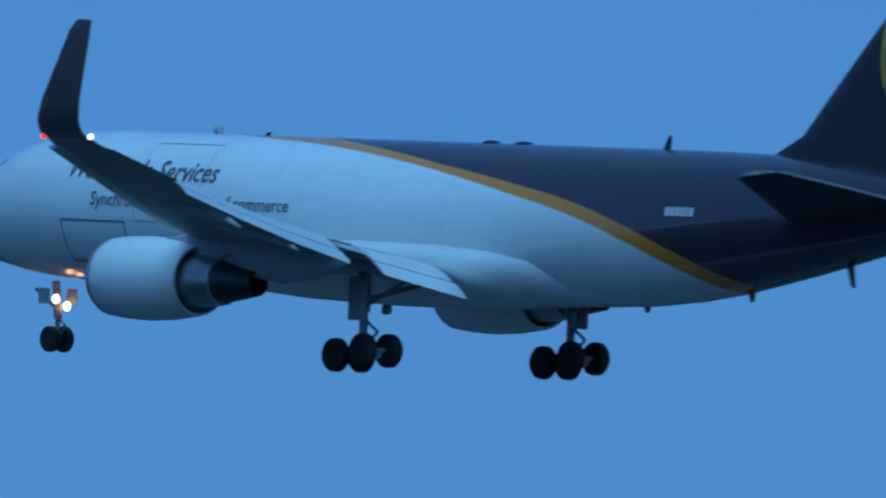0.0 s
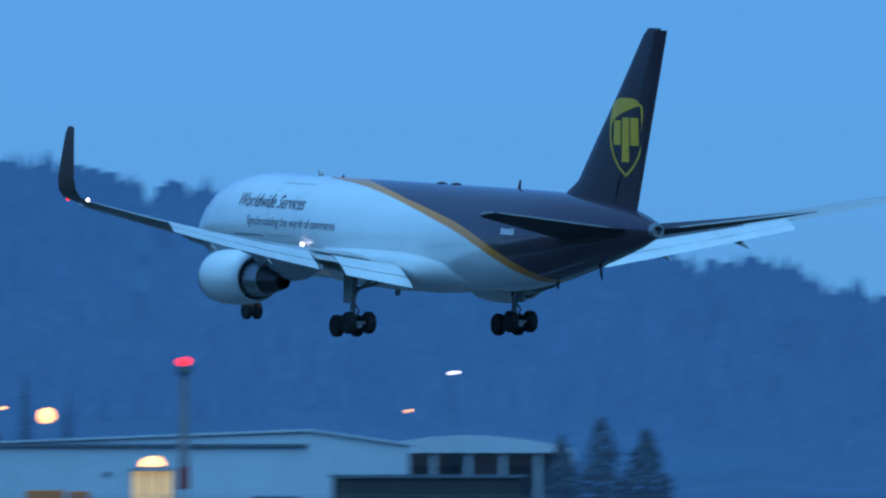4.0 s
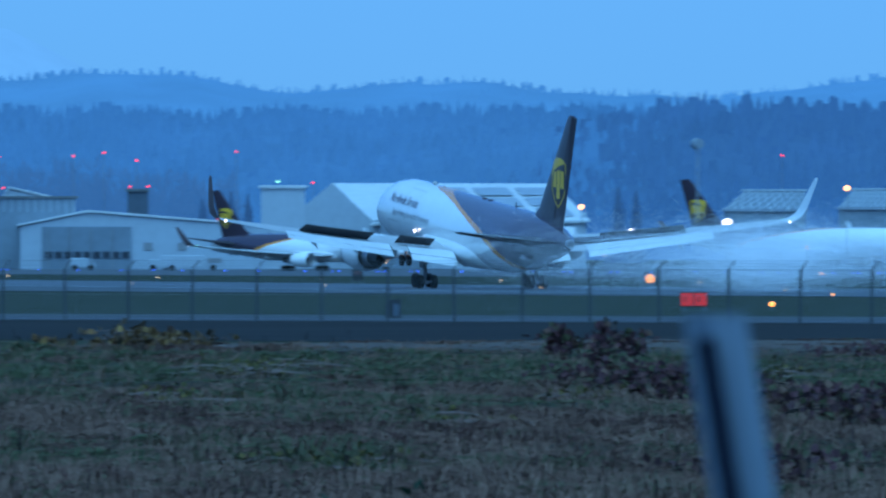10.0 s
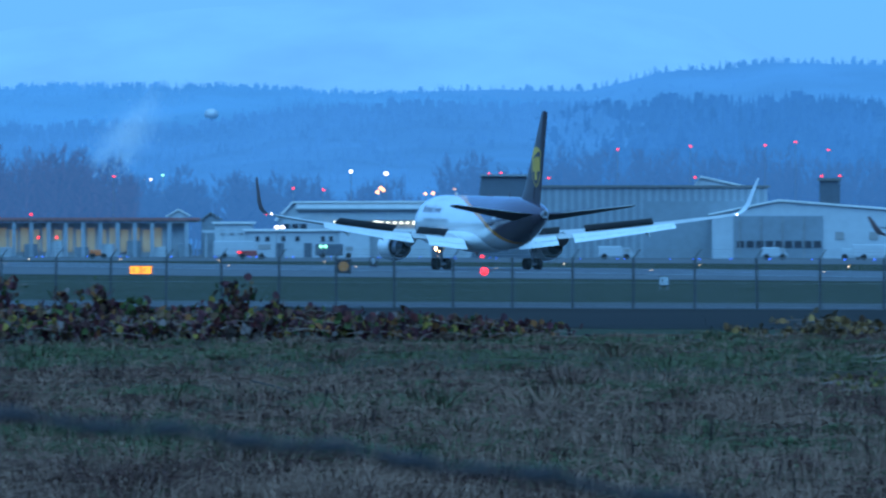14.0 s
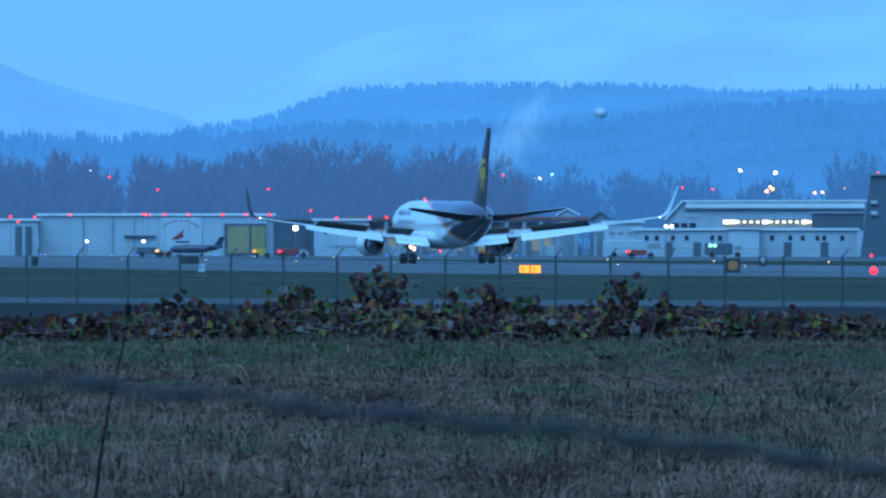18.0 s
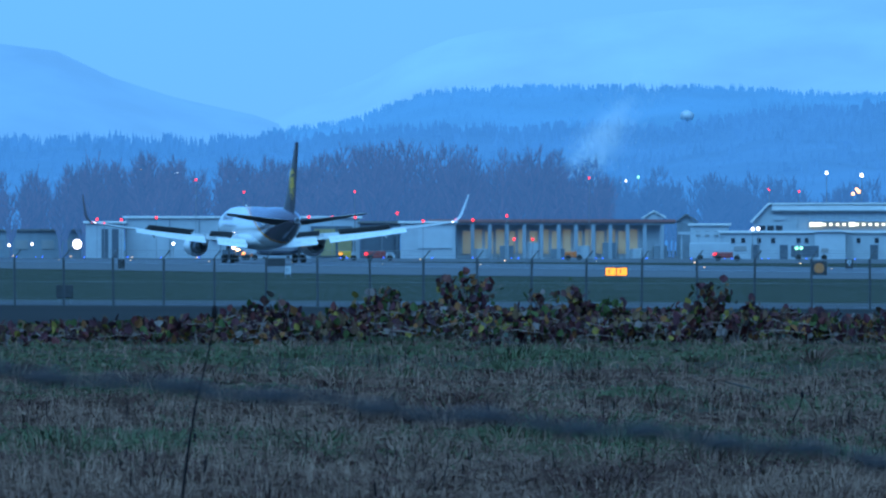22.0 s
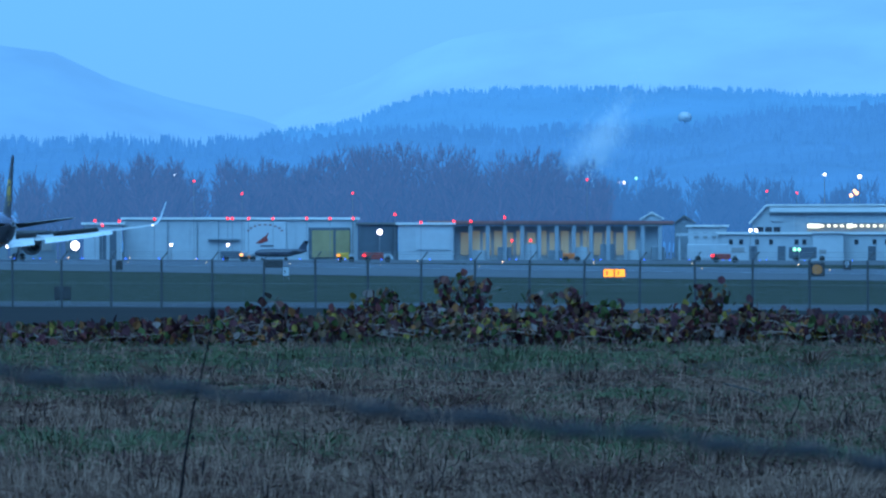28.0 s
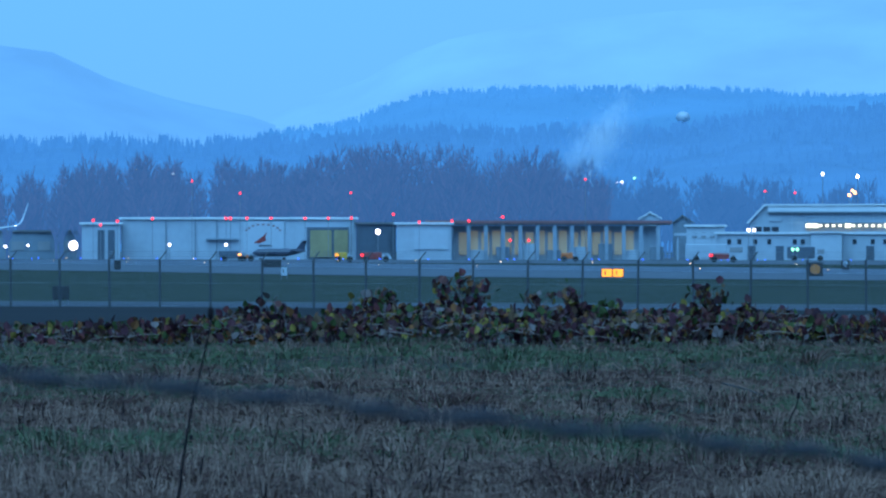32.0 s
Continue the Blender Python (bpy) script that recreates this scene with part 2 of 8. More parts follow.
# the fence line: a straight line that crosses the view at a slant
F0, F1 = spot(436, 541), spot(5389, 627)
FD = (F1 - F0).normalized()
FN = Vector((-FD.y, FD.x, 0))
if FN.y < 0:
    FN = -FN


def along_fence(name, near, far, z, mat, label, category):
    a, b = F0 - FD * 300, F1 + FD * 200
    return sheet(name, [a + FN * near, b + FN * near, b + FN * far, a + FN * far], z, mat, label, category)


along_fence("road", -100, -2, 0.02, M["asphalt"], "dark wet asphalt road before the airport fence", "road")
along_fence("pavement", 1, 46, 0.02, M["road"], "pale wet service road behind the airport fence", "service road")
sheet("runway", [rw(-700, 265), rw(2300, 265), rw(2300, 311), rw(-700, 311)], 0.05, M["runway"], "wet grey runway with pale markings", "runway")
sheet("taxiway", [rw(855, 258), rw(980, 234), rw(1130, 211), rw(2300, 211), rw(2300, 264.9), rw(855, 264.9)], 0.04, M["concrete"], "wet grey turn-off pavement beside the runway", "taxiway")
band("apron", [(-800, 1140), (2000, 1330), (3600, 1480), (4800, 1690), (6400, 1900)], [(-800, 2100), (6400, 2500)], -900, 6500, 0.03, M["concrete"], "wet concrete apron before the hangars", "apron")

# runway markings
def build_markings():
    for k in range(26):
        sheet("runway_marking", [rw(300 + k * 60, 287.5), rw(330 + k * 60, 287.5), rw(330 + k * 60, 288.5), rw(300 + k * 60, 288.5)], 0.056, M["whitewall"], "white runway centre line dash", "marking")
    for p in (267.5, 308.5):
        sheet("runway_marking", [rw(-600, p - 0.6), rw(2200, p - 0.6), rw(2200, p + 0.6), rw(-600, p + 0.6)], 0.056, M["whitewall"], "white runway edge line", "marking")


build_markings()


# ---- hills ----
# Blue distance haze is put into the hills' emission, uneven by noise.
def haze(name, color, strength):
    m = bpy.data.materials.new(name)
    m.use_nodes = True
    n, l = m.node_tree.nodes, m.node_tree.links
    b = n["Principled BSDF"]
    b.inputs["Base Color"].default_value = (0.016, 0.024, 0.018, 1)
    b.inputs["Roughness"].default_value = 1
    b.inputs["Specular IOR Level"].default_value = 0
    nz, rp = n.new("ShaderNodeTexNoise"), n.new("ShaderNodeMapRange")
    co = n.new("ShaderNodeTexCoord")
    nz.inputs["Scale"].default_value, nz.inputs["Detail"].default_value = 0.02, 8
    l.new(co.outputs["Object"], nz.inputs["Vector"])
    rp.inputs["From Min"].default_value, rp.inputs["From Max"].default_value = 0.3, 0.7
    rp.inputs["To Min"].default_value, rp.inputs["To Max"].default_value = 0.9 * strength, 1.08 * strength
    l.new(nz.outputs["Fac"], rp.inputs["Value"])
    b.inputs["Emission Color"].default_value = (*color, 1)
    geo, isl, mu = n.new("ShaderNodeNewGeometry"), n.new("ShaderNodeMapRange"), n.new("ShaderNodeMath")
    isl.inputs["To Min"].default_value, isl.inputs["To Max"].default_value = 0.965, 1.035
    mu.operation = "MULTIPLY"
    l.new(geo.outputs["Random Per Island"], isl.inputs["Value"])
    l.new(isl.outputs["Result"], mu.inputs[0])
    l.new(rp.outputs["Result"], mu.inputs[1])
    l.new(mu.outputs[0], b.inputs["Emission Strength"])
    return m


def ridge(name, prof, dist, depth, mat, trees, tree_h, label, seed, rough=1.0):
    """A wooded ridge: its crest height by bearing, a slope towards the stand and conifers on it."""
    rng = np.random.default_rng(seed)
    bs, hs = [p[0] for p in prof], [p[1] for p in prof]
    n = 160
    verts, faces = [], []
    rows = 7
    k = dist / 22595

    def crest(b):
        return EYE_Z + k * float(np.interp(b, bs, hs)) - tree_h * 0.85

    for i in range(n + 1):
        b = bs[0] + (bs[-1] - bs[0]) * i / n
        for j in range(rows + 1):
            u = j / rows
            d = dist - depth * (1 - u)
            z = max(-2, crest(b) * (u ** 1.15) + rough * 3 * noise.noise(Vector((b * 0.01, u * 4, seed))) * u * (1.2 - u) * 3)
            verts.append(tuple(spot(b, d, z - 1)))
    for i in range(n):
        for j in range(rows):
            a = i * (rows + 1) + j
            faces.append((a, a + 1, a + rows + 2, a + rows + 1))
    # conifers of uneven tiers, and rounder crowns between them
    for t in range(trees):
        b = rng.uniform(bs[0], bs[-1])
        u = 1 - rng.random() ** 2 * 0.75 if t % 3 else 1.0
        d = dist - depth * (1 - u)
        z = crest(b) * (u ** 1.15) - 2
        grove = noise.noise(Vector((b * 0.006, u * 5, seed + 3))) + 0.6 * noise.noise(Vector((b * 0.021, u * 9, seed + 8)))
        h = tree_h * max(0.35, 0.52 + 0.42 * grove + 0.85 * rng.random() ** 2.2)
        c = spot(b, d, z)
        conical = rng.random() < 0.8
        w = h * (rng.uniform(0.13, 0.26) if conical else rng.uniform(0.22, 0.36))
        tiers = ((0.0, 0.52, 1.0), (0.28, 0.78, 0.72), (0.58, 1.0, 0.40)) if conical else ((0.0, 0.6, 0.85), (0.3, 0.86, 1.0))
        s = 4
        for f0, f1, ww in tiers:
            o = len(verts)
            off = rng.uniform(0, 6.28)
            lx, ly = rng.normal(0, 0.12 if conical else 0.3, 2) * w
            for q in range(s):
                a = off + q * 6.283 / s
                rr = w * ww * rng.uniform(0.55, 1.25)
                verts.append((c.x + lx + rr * math.cos(a), c.y + ly + rr * math.sin(a), c.z + h * (f0 + rng.uniform(-0.03, 0.06))))
            if conical:
                verts.append((c.x + lx * 0.4, c.y, c.z + h * f1))
                faces.extend((o + q, o + (q + 1) % s, o + s) for q in range(s))
            else:
                for q in range(s):
                    a = off + 0.6 + q * 6.283 / s
                    rr = w * ww * rng.uniform(0.3, 0.62)
                    verts.append((c.x + lx + rr * math.cos(a), c.y + ly + rr * math.sin(a), c.z + h * f1 * rng.uniform(0.9, 1.03)))
                faces.extend((o + q, o + (q + 1) % s, o + s + (q + 1) % s, o + s + q) for q in range(s))
                faces.append(tuple(o + s + q for q in range(s)))
    ob = part(name, data_from(verts, faces), mat, smooth=False)
    return tagged(ob, label, "hills", kind="structure")


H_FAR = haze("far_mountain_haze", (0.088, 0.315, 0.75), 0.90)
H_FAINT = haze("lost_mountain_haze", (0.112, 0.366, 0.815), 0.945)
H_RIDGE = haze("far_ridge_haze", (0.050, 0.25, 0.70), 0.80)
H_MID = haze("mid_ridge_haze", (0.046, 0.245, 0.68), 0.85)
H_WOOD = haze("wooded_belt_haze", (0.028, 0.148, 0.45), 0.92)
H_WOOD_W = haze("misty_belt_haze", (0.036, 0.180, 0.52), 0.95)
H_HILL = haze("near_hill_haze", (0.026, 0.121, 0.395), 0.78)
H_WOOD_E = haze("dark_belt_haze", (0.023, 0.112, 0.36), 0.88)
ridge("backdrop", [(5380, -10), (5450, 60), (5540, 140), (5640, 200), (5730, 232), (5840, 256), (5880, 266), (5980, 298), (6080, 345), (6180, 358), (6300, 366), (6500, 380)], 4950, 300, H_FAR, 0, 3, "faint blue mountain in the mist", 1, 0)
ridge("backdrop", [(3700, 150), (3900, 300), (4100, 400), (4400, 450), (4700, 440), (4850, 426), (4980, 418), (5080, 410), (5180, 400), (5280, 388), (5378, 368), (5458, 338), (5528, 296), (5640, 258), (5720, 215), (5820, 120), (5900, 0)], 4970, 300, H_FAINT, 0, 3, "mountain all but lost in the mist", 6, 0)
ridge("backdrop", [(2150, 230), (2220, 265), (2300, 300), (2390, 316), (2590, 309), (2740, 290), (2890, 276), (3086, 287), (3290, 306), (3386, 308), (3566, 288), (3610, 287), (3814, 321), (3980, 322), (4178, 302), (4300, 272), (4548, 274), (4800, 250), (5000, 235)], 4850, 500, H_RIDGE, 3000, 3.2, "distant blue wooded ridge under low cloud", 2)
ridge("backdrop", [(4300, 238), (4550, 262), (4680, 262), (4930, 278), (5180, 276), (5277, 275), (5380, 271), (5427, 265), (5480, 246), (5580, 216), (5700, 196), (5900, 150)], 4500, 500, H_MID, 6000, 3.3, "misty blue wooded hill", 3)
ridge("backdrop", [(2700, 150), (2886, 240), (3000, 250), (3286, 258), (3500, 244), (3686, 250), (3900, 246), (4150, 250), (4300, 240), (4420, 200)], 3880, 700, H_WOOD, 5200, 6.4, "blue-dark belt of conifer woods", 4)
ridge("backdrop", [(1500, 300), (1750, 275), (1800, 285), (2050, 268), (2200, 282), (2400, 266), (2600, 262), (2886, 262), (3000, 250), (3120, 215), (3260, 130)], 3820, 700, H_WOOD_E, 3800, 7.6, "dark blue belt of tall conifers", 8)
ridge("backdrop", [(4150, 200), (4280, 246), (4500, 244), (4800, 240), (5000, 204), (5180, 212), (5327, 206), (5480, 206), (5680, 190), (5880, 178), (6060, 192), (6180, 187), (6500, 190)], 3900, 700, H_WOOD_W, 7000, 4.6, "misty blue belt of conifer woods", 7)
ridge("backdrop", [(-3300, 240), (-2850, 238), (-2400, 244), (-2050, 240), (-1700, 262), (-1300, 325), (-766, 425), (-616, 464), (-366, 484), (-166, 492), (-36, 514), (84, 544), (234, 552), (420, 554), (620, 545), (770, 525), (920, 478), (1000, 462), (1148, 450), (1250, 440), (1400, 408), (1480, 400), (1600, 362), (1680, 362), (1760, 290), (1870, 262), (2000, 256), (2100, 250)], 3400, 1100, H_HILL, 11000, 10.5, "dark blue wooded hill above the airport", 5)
# ---- the landing freighter ----
# model axes: x forward, y to port, z up from the fuselage's middle line; s is metres aft of the nose
def X(s):
    return 28.0 - s


def paint_material():
    """White forward, brown aft behind a sweeping gold line."""
    m = surf("freighter_paint", (0.84, 0.85, 0.84), 0.27, var=0.05, scale=0.35, fine=2.5, coat=0.7)
    n, l = m.node_tree.nodes, m.node_tree.links
    b = n["Principled BSDF"]
    white = b.inputs["Base Color"].links[0].from_socket
    co, sep = n.new("ShaderNodeTexCoord"), n.new("ShaderNodeSeparateXYZ")
    l.new(co.outputs["Object"], sep.inputs[0])
    mr = n.new("ShaderNodeMapRange")
    mr.inputs["From Min"].default_value, mr.inputs["From Max"].default_value = 28.0, -32.0
    l.new(sep.outputs["X"], mr.inputs["Value"])
    fc = n.new("ShaderNodeFloatCurve")
    pts = fc.mapping.curves[0].points
    line = [(0, 3.3), (14.0, 2.76), (17.5, 2.60), (20.5, 2.46), (23.0, 2.27), (25.6, 2.00), (28.7, 1.58), (32.3, 0.98), (35.5, 0.36), (38.0, -0.36), (40.1, -1.15), (42.6, -2.30), (44.8, -3.3), (60, -3.3)]
    for i, (s, z) in enumerate(line):
        u, v = s / 60, (z + 4) / 8
        if i in (0, len(line) - 1):
            pts[0 if i == 0 else -1].location = (u, v)
        else:
            pts.new(u, v)
    fc.mapping.update()
    l.new(mr.outputs["Result"], fc.inputs["Value"])
    zz = n.new("ShaderNodeMapRange")
    zz.inputs["From Min"].default_value, zz.inputs["From Max"].default_value = -4, 4
    l.new(sep.outputs["Z"], zz.inputs["Value"])
    d = n.new("ShaderNodeMath")
    d.operation = "SUBTRACT"
    l.new(zz.outputs["Result"], d.inputs[0])
    l.new(fc.outputs["Value"], d.inputs[1])
    # the gold line widens aft
    wide = n.new("ShaderNodeMapRange")
    wide.inputs["From Min"].default_value, wide.inputs["From Max"].default_value = 0.0, -14.0
    wide.inputs["To Min"].default_value, wide.inputs["To Max"].default_value = 0.028, 0.080
    l.new(sep.outputs["X"], wide.inputs["Value"])
    e = n.new("ShaderNodeMath")
    e.operation = "SUBTRACT"
    l.new(d.outputs[0], e.inputs[0])
    l.new(wide.outputs["Result"], e.inputs[1])
    prev = white
    for at, mat_color in ((d, (0.86, 0.27, 0.035)), (e, (0.092, 0.060, 0.086))):
        g = n.new("ShaderNodeMath")
        g.operation = "GREATER_THAN"
        g.inputs[1].default_value = 0.0
        l.new(at.outputs[0], g.inputs[0])
        mx = n.new("ShaderNodeMix")
        mx.data_type = "RGBA"
        l.new(g.outputs[0], mx.inputs["Factor"])
        l.new(prev, mx.inputs["A"])
        mx.inputs["B"].default_value = (*mat_color, 1)
        prev = mx.outputs["Result"]
    l.new(prev, b.inputs["Base Color"])
    # the brown is a pearly, mirror-like paint
    gloss = n.new("ShaderNodeMath")
    gloss.operation, gloss.inputs[1].default_value = "MULTIPLY", 0.45
    l.new(g.outputs[0], gloss.inputs[0])
    l.new(gloss.outputs[0], b.inputs["Metallic"])
    return m


M["livery"] = paint_material()
M["finpaint"] = surf("winglet_brown_paint", (0.16, 0.105, 0.11), 0.4, var=0.1, scale=0.6, fine=5)
M["tailpaint"] = surf("dark_tailplane_paint", (0.046, 0.040, 0.046), 0.5, spec=0.15, var=0.1, scale=0.6, fine=5)
# fuselage stations: s, middle height, half width, half height
HULL = [(0.35, -0.86, 0.03, 0.03), (0.45, -0.86, 0.34, 0.32), (0.7, -0.82, 0.66, 0.64), (1.2, -0.70, 1.10, 1.06), (1.8, -0.54, 1.45, 1.45), (2.8, -0.36, 1.80, 1.86),
        (4.0, -0.18, 2.10, 2.22), (5.5, -0.06, 2.34, 2.50), (7.5, 0, 2.48, 2.66), (9.5, 0, 2.515, 2.705), (14, 0, 2.515, 2.705), (20, 0, 2.515, 2.705), (26, 0, 2.515, 2.705),
        (32, 0, 2.515, 2.705), (35.5, 0, 2.515, 2.705), (37.5, 0.04, 2.50, 2.66), (39.5, 0.14, 2.45, 2.56), (41.5, 0.28, 2.33, 2.40), (43.5, 0.46, 2.14, 2.18), (45.5, 0.62, 1.88, 1.92),
        (47.5, 0.78, 1.58, 1.62), (49.5, 0.90, 1.22, 1.28), (51.2, 0.98, 0.88, 0.94), (52.4, 1.02, 0.58, 0.62), (53.1, 1.02, 0.40, 0.42)]


def hull_y(s, z):
    zc, hw, hh = (float(np.interp(s, [h[0] for h in HULL], [h[k] for h in HULL])) for k in (1, 2, 3))
    return hw * math.sqrt(max(0.0, 1 - ((z - zc) / hh) ** 2))


def airfoil(le, chord, z, y, thick, droop=0.0, n=9):
    """A closed section in the plane y = const; droop turns it nose-up about its nose (radians)."""
    top, bot = [], []
    for i in range(n + 1):
        u = (1 - math.cos(math.pi * i / n)) / 2
        t = 5 * thick * (0.2969 * math.sqrt(u) - 0.126 * u - 0.3516 * u * u + 0.2843 * u ** 3 - 0.1036 * u ** 4)
        c = 0.06 * u * (1 - u)
        top.append((u, c + t))
        bot.append((u, c - t))
    loop = top + bot[-2:0:-1]
    ca, sa = math.cos(droop), math.sin(droop)
    return [(X(le + chord * (u * ca)) - chord * w * sa, y, z + chord * (w * ca - u * sa)) for u, w in loop]


WING = [(1.2, 16.9, 28.9), (2.6, 18.0, 29.1), (8.2, 22.3, 29.9), (12, 25.1, 31.1), (16, 28.0, 32.7), (20, 30.8, 34.3), (22.8, 32.8, 35.4), (23.7, 33.6, 35.9)]


def wing_z(y):
    w = max(0, y - 2.5)
    return -1.62 + 0.105 * w + 0.0022 * w * w


def wing_at(y):
    return (float(np.interp(y, [w[0] for w in WING], [w[k] for w in WING])) for k in (1, 2))


def wing_le(y):
    return tuple(wing_at(y))[0]


def mirror(bm, side):
    if side < 0:
        bmesh.ops.scale(bm, vec=(1, -1, 1), verts=bm.verts)
        bmesh.ops.reverse_faces(bm, faces=bm.faces)
    return bm


def flap_panel(y0, y1, back, chord, droop, drop, thick=0.10, tip_chord=None):
    """A panel behind the wing's trailing edge."""
    rings = []
    for k in range(4):
        y = y0 + (y1 - y0) * k / 3
        le, te = wing_at(y)
        rings.append(airfoil(te - back, chord + ((tip_chord or chord) - chord) * k / 3, wing_z(y) - drop, y, thick, droop))
    return loft(bmesh.new(), rings)


def curved_mesh(words, size, s0, z0, shear, bold=0.0):
    """Lettering laid on the port side of the fuselage."""
    cu = bpy.data.curves.new("words", "FONT")
    cu.body, cu.size, cu.shear, cu.offset = words, size, shear, bold
    cu.resolution_u = 3
    tmp = new("words", cu)
    bpy.context.view_layer.update()
    me = bpy.data.meshes.new_from_object(tmp.evaluated_get(bpy.context.evaluated_depsgraph_get()))
    bpy.data.objects.remove(tmp)
    for v in me.vertices:
        s, z = s0 + v.co.x, z0 + v.co.y
        v.co = (X(s), hull_y(s, z) + 0.04, z)
    return me


def build_gear_wheel(parent, c, r, w):
    bm = bmesh.new()
    prof = [(-w / 2, r * 0.55), (-w / 2, r * 0.86), (-w * 0.32, r * 0.98), (0, r), (w * 0.32, r * 0.98), (w / 2, r * 0.86), (w / 2, r * 0.55)]
    n = 22
    loft(bm, [[(c[0] + q * math.cos(6.2832 * i / n), c[1] + p, c[2] + q * math.sin(6.2832 * i / n)) for i in range(n)] for p, q in prof])
    wheel = part("wheel", bm, M["tyre"], parent)
    return wheel


BEACONS = []
M["flash"] = glow("beacon_bulb", (1.0, 0.04, 0.06), 12)


def build_freighter():
    ac = thing("cargo_airplane", pose(0, 0, 4.6), "twin-engined cargo jet, white nose, brown tail, gold stripe, gear down", "airplane")
    n = 40
    bm = bmesh.new()
    loft(bm, [[(X(s), hw * math.cos(6.28319 * i / n), zc + hh * math.sin(6.28319 * i / n)) for i in range(n)] for s, zc, hw, hh in HULL])
    hull = part("fuselage", bm, M["livery"], ac)
    # belly fairing
    bm = bmesh.new()
    loft(bm, [[(X(s), hw * math.cos(a), zc + (hh if a > math.pi else hh * 0.62) * math.sin(a)) for a in [2 * math.pi * i / 32 for i in range(32)]] for s, zc, hw, hh in
              ((15.9, -1.5, 0.6, 0.9), (17.3, -1.45, 2.1, 1.32), (19.7, -1.35, 2.66, 1.58), (24.7, -1.35, 2.78, 1.68), (28.7, -1.35, 2.74, 1.66), (31.2, -1.38, 2.55, 1.52), (33.2, -1.42, 2.25, 1.36), (35.0, -1.5, 1.7, 1.2), (36.2, -1.6, 0.9, 1.02))])
    part("belly_fairing", bm, M["white"], ac, "smooth white belly fairing")
    # lettering and small marks
    part("lettering", curved_mesh("Worldwide Services", 1.01, 8.45, 0.98, 0.22, 0.006), M["ink"], hull, "dark slanted lettering", smooth=False)
    part("lettering", curved_mesh("Synchronizing the world of commerce", 0.70, 10.1, 0.02, 0.10, 0.004), M["ink"], hull, "dark small lettering", smooth=False)
    reg = []
    for k in range(6):
        s, z = 40.35 + k * 0.23, 0.60
        reg.append([(X(s + a), hull_y(s + a, z + c) + 0.015, z + c) for a, c in ((0, -0.15), (0.15, -0.15), (0.15, 0.15), (0, 0.15))])
    v = [p for q in reg for p in q]
    part("marking", data_from(v, [tuple(range(4 * k, 4 * k + 4)) for k in range(6)]), M["white"], hull, "white registration bars", smooth=False)

    def outline(s0, s1, z0, z1, w=0.07):
        v, f = [], []
        for a0, a1, c0, c1 in ((s0, s1, z1 - w, z1), (s0, s1, z0, z0 + w), (s0, s0 + w, z0, z1), (s1 - w, s1, z0, z1)):
            o, k = len(v), 8
            for i in range(k + 1):
                for s, z in (((a0 + (a1 - a0) * i / k), c0), ((a0 + (a1 - a0) * i / k), c1)) if a1 - a0 > c1 - c0 else ((a0, c0 + (c1 - c0) * i / k), (a1, c0 + (c1 - c0) * i / k)):
                    v.append((X(s), hull_y(s, z) + 0.008, z))
            f += [(o + 2 * i, o + 2 * i + 1, o + 2 * i + 3, o + 2 * i + 2) for i in range(k)]
        return data_from(v, f)

    part("door_outline", outline(2.9, 4.0, -0.9, 1.0), M["strut"], hull, smooth=False)
    part("cargo_door", outline(8.4, 12.0, -2.0, -0.5), M["strut"], hull, smooth=False)
    part("cargo_door", outline(12.5, 16.0, -0.5, 2.3, 0.025), M["strut"], hull, smooth=False)
    for side in (1, -1):
        bm = bmesh.new()
        for k in range(3):
            s = 2.15 + k * 0.62
            q = [(s, 0.62 + k * 0.14), (s + 0.55, 0.76 + k * 0.14), (s + 0.5, 1.22 + k * 0.16), (s + 0.08, 1.02 + k * 0.16)]
            bm.faces.new([bm.verts.new((X(a), side * (hull_y(a, c) + 0.012), c)) for a, c in q])
        part("cockpit_window", bm, M["glass"], ac)
    # antennas
    for s, h, z in ((16.4, 0.16, 2.70), (37.4, 0.55, 2.66)):
        bm = bmesh.new()
        loft(bm, [[(X(s + sh + a), w, z - 0.05 + k) for a, w in ((0, 0), (ch * 0.5, 0.03), (ch, 0), (ch * 0.5, -0.03))] for k, sh, ch in ((0, 0, 0.42), (h, 0.28, 0.2))])
        part("antenna", bm, M["brown"], ac)
    for s in (28.6, 30.3):
        part("antenna", ball(bmesh.new(), (X(s), 0, 2.68), 0.3, 10, (1.6, 0.8, 0.4)), M["brown"], ac)
    for s, k in ((46.8, 1), (42.0, 0.5), (36.8, 0.35), (30, 0.3)):
        zb = float(np.interp(s, [h[0] for h in HULL], [h[1] - h[3] for h in HULL]))
        bm = bmesh.new()
        loft(bm, [[(X(s + sh + a), w, zb + 0.08 - d) for a, w in ((0, 0), (ch * 0.5, 0.04), (ch, 0), (ch * 0.5, -0.04))] for d, sh, ch in ((0, 0, 0.4), (0.75 * k, 0.3 * k, 0.22))])
        part("blade_antenna", bm, M["brown"], ac)
    # tail cone exhaust
    bm = bmesh.new()
    lathe(bm, [(X(53.0), 0.42), (X(53.45), 0.33), (X(53.45), 0.24), (X(53.1), 0.22)], 0, 1.02, 18)
    part("tail_exhaust", bm, M["metal"], ac, "pale metal tail exhaust ring")
    # fin
    fin = part("fin", loft(bmesh.new(), [[(x, z2 * 0.08, z) for x, z2, z in ring] for ring in fin_rings()]), M["brown"], ac, "dark brown tail fin")
    build_shield(fin)
    bm = bmesh.new()
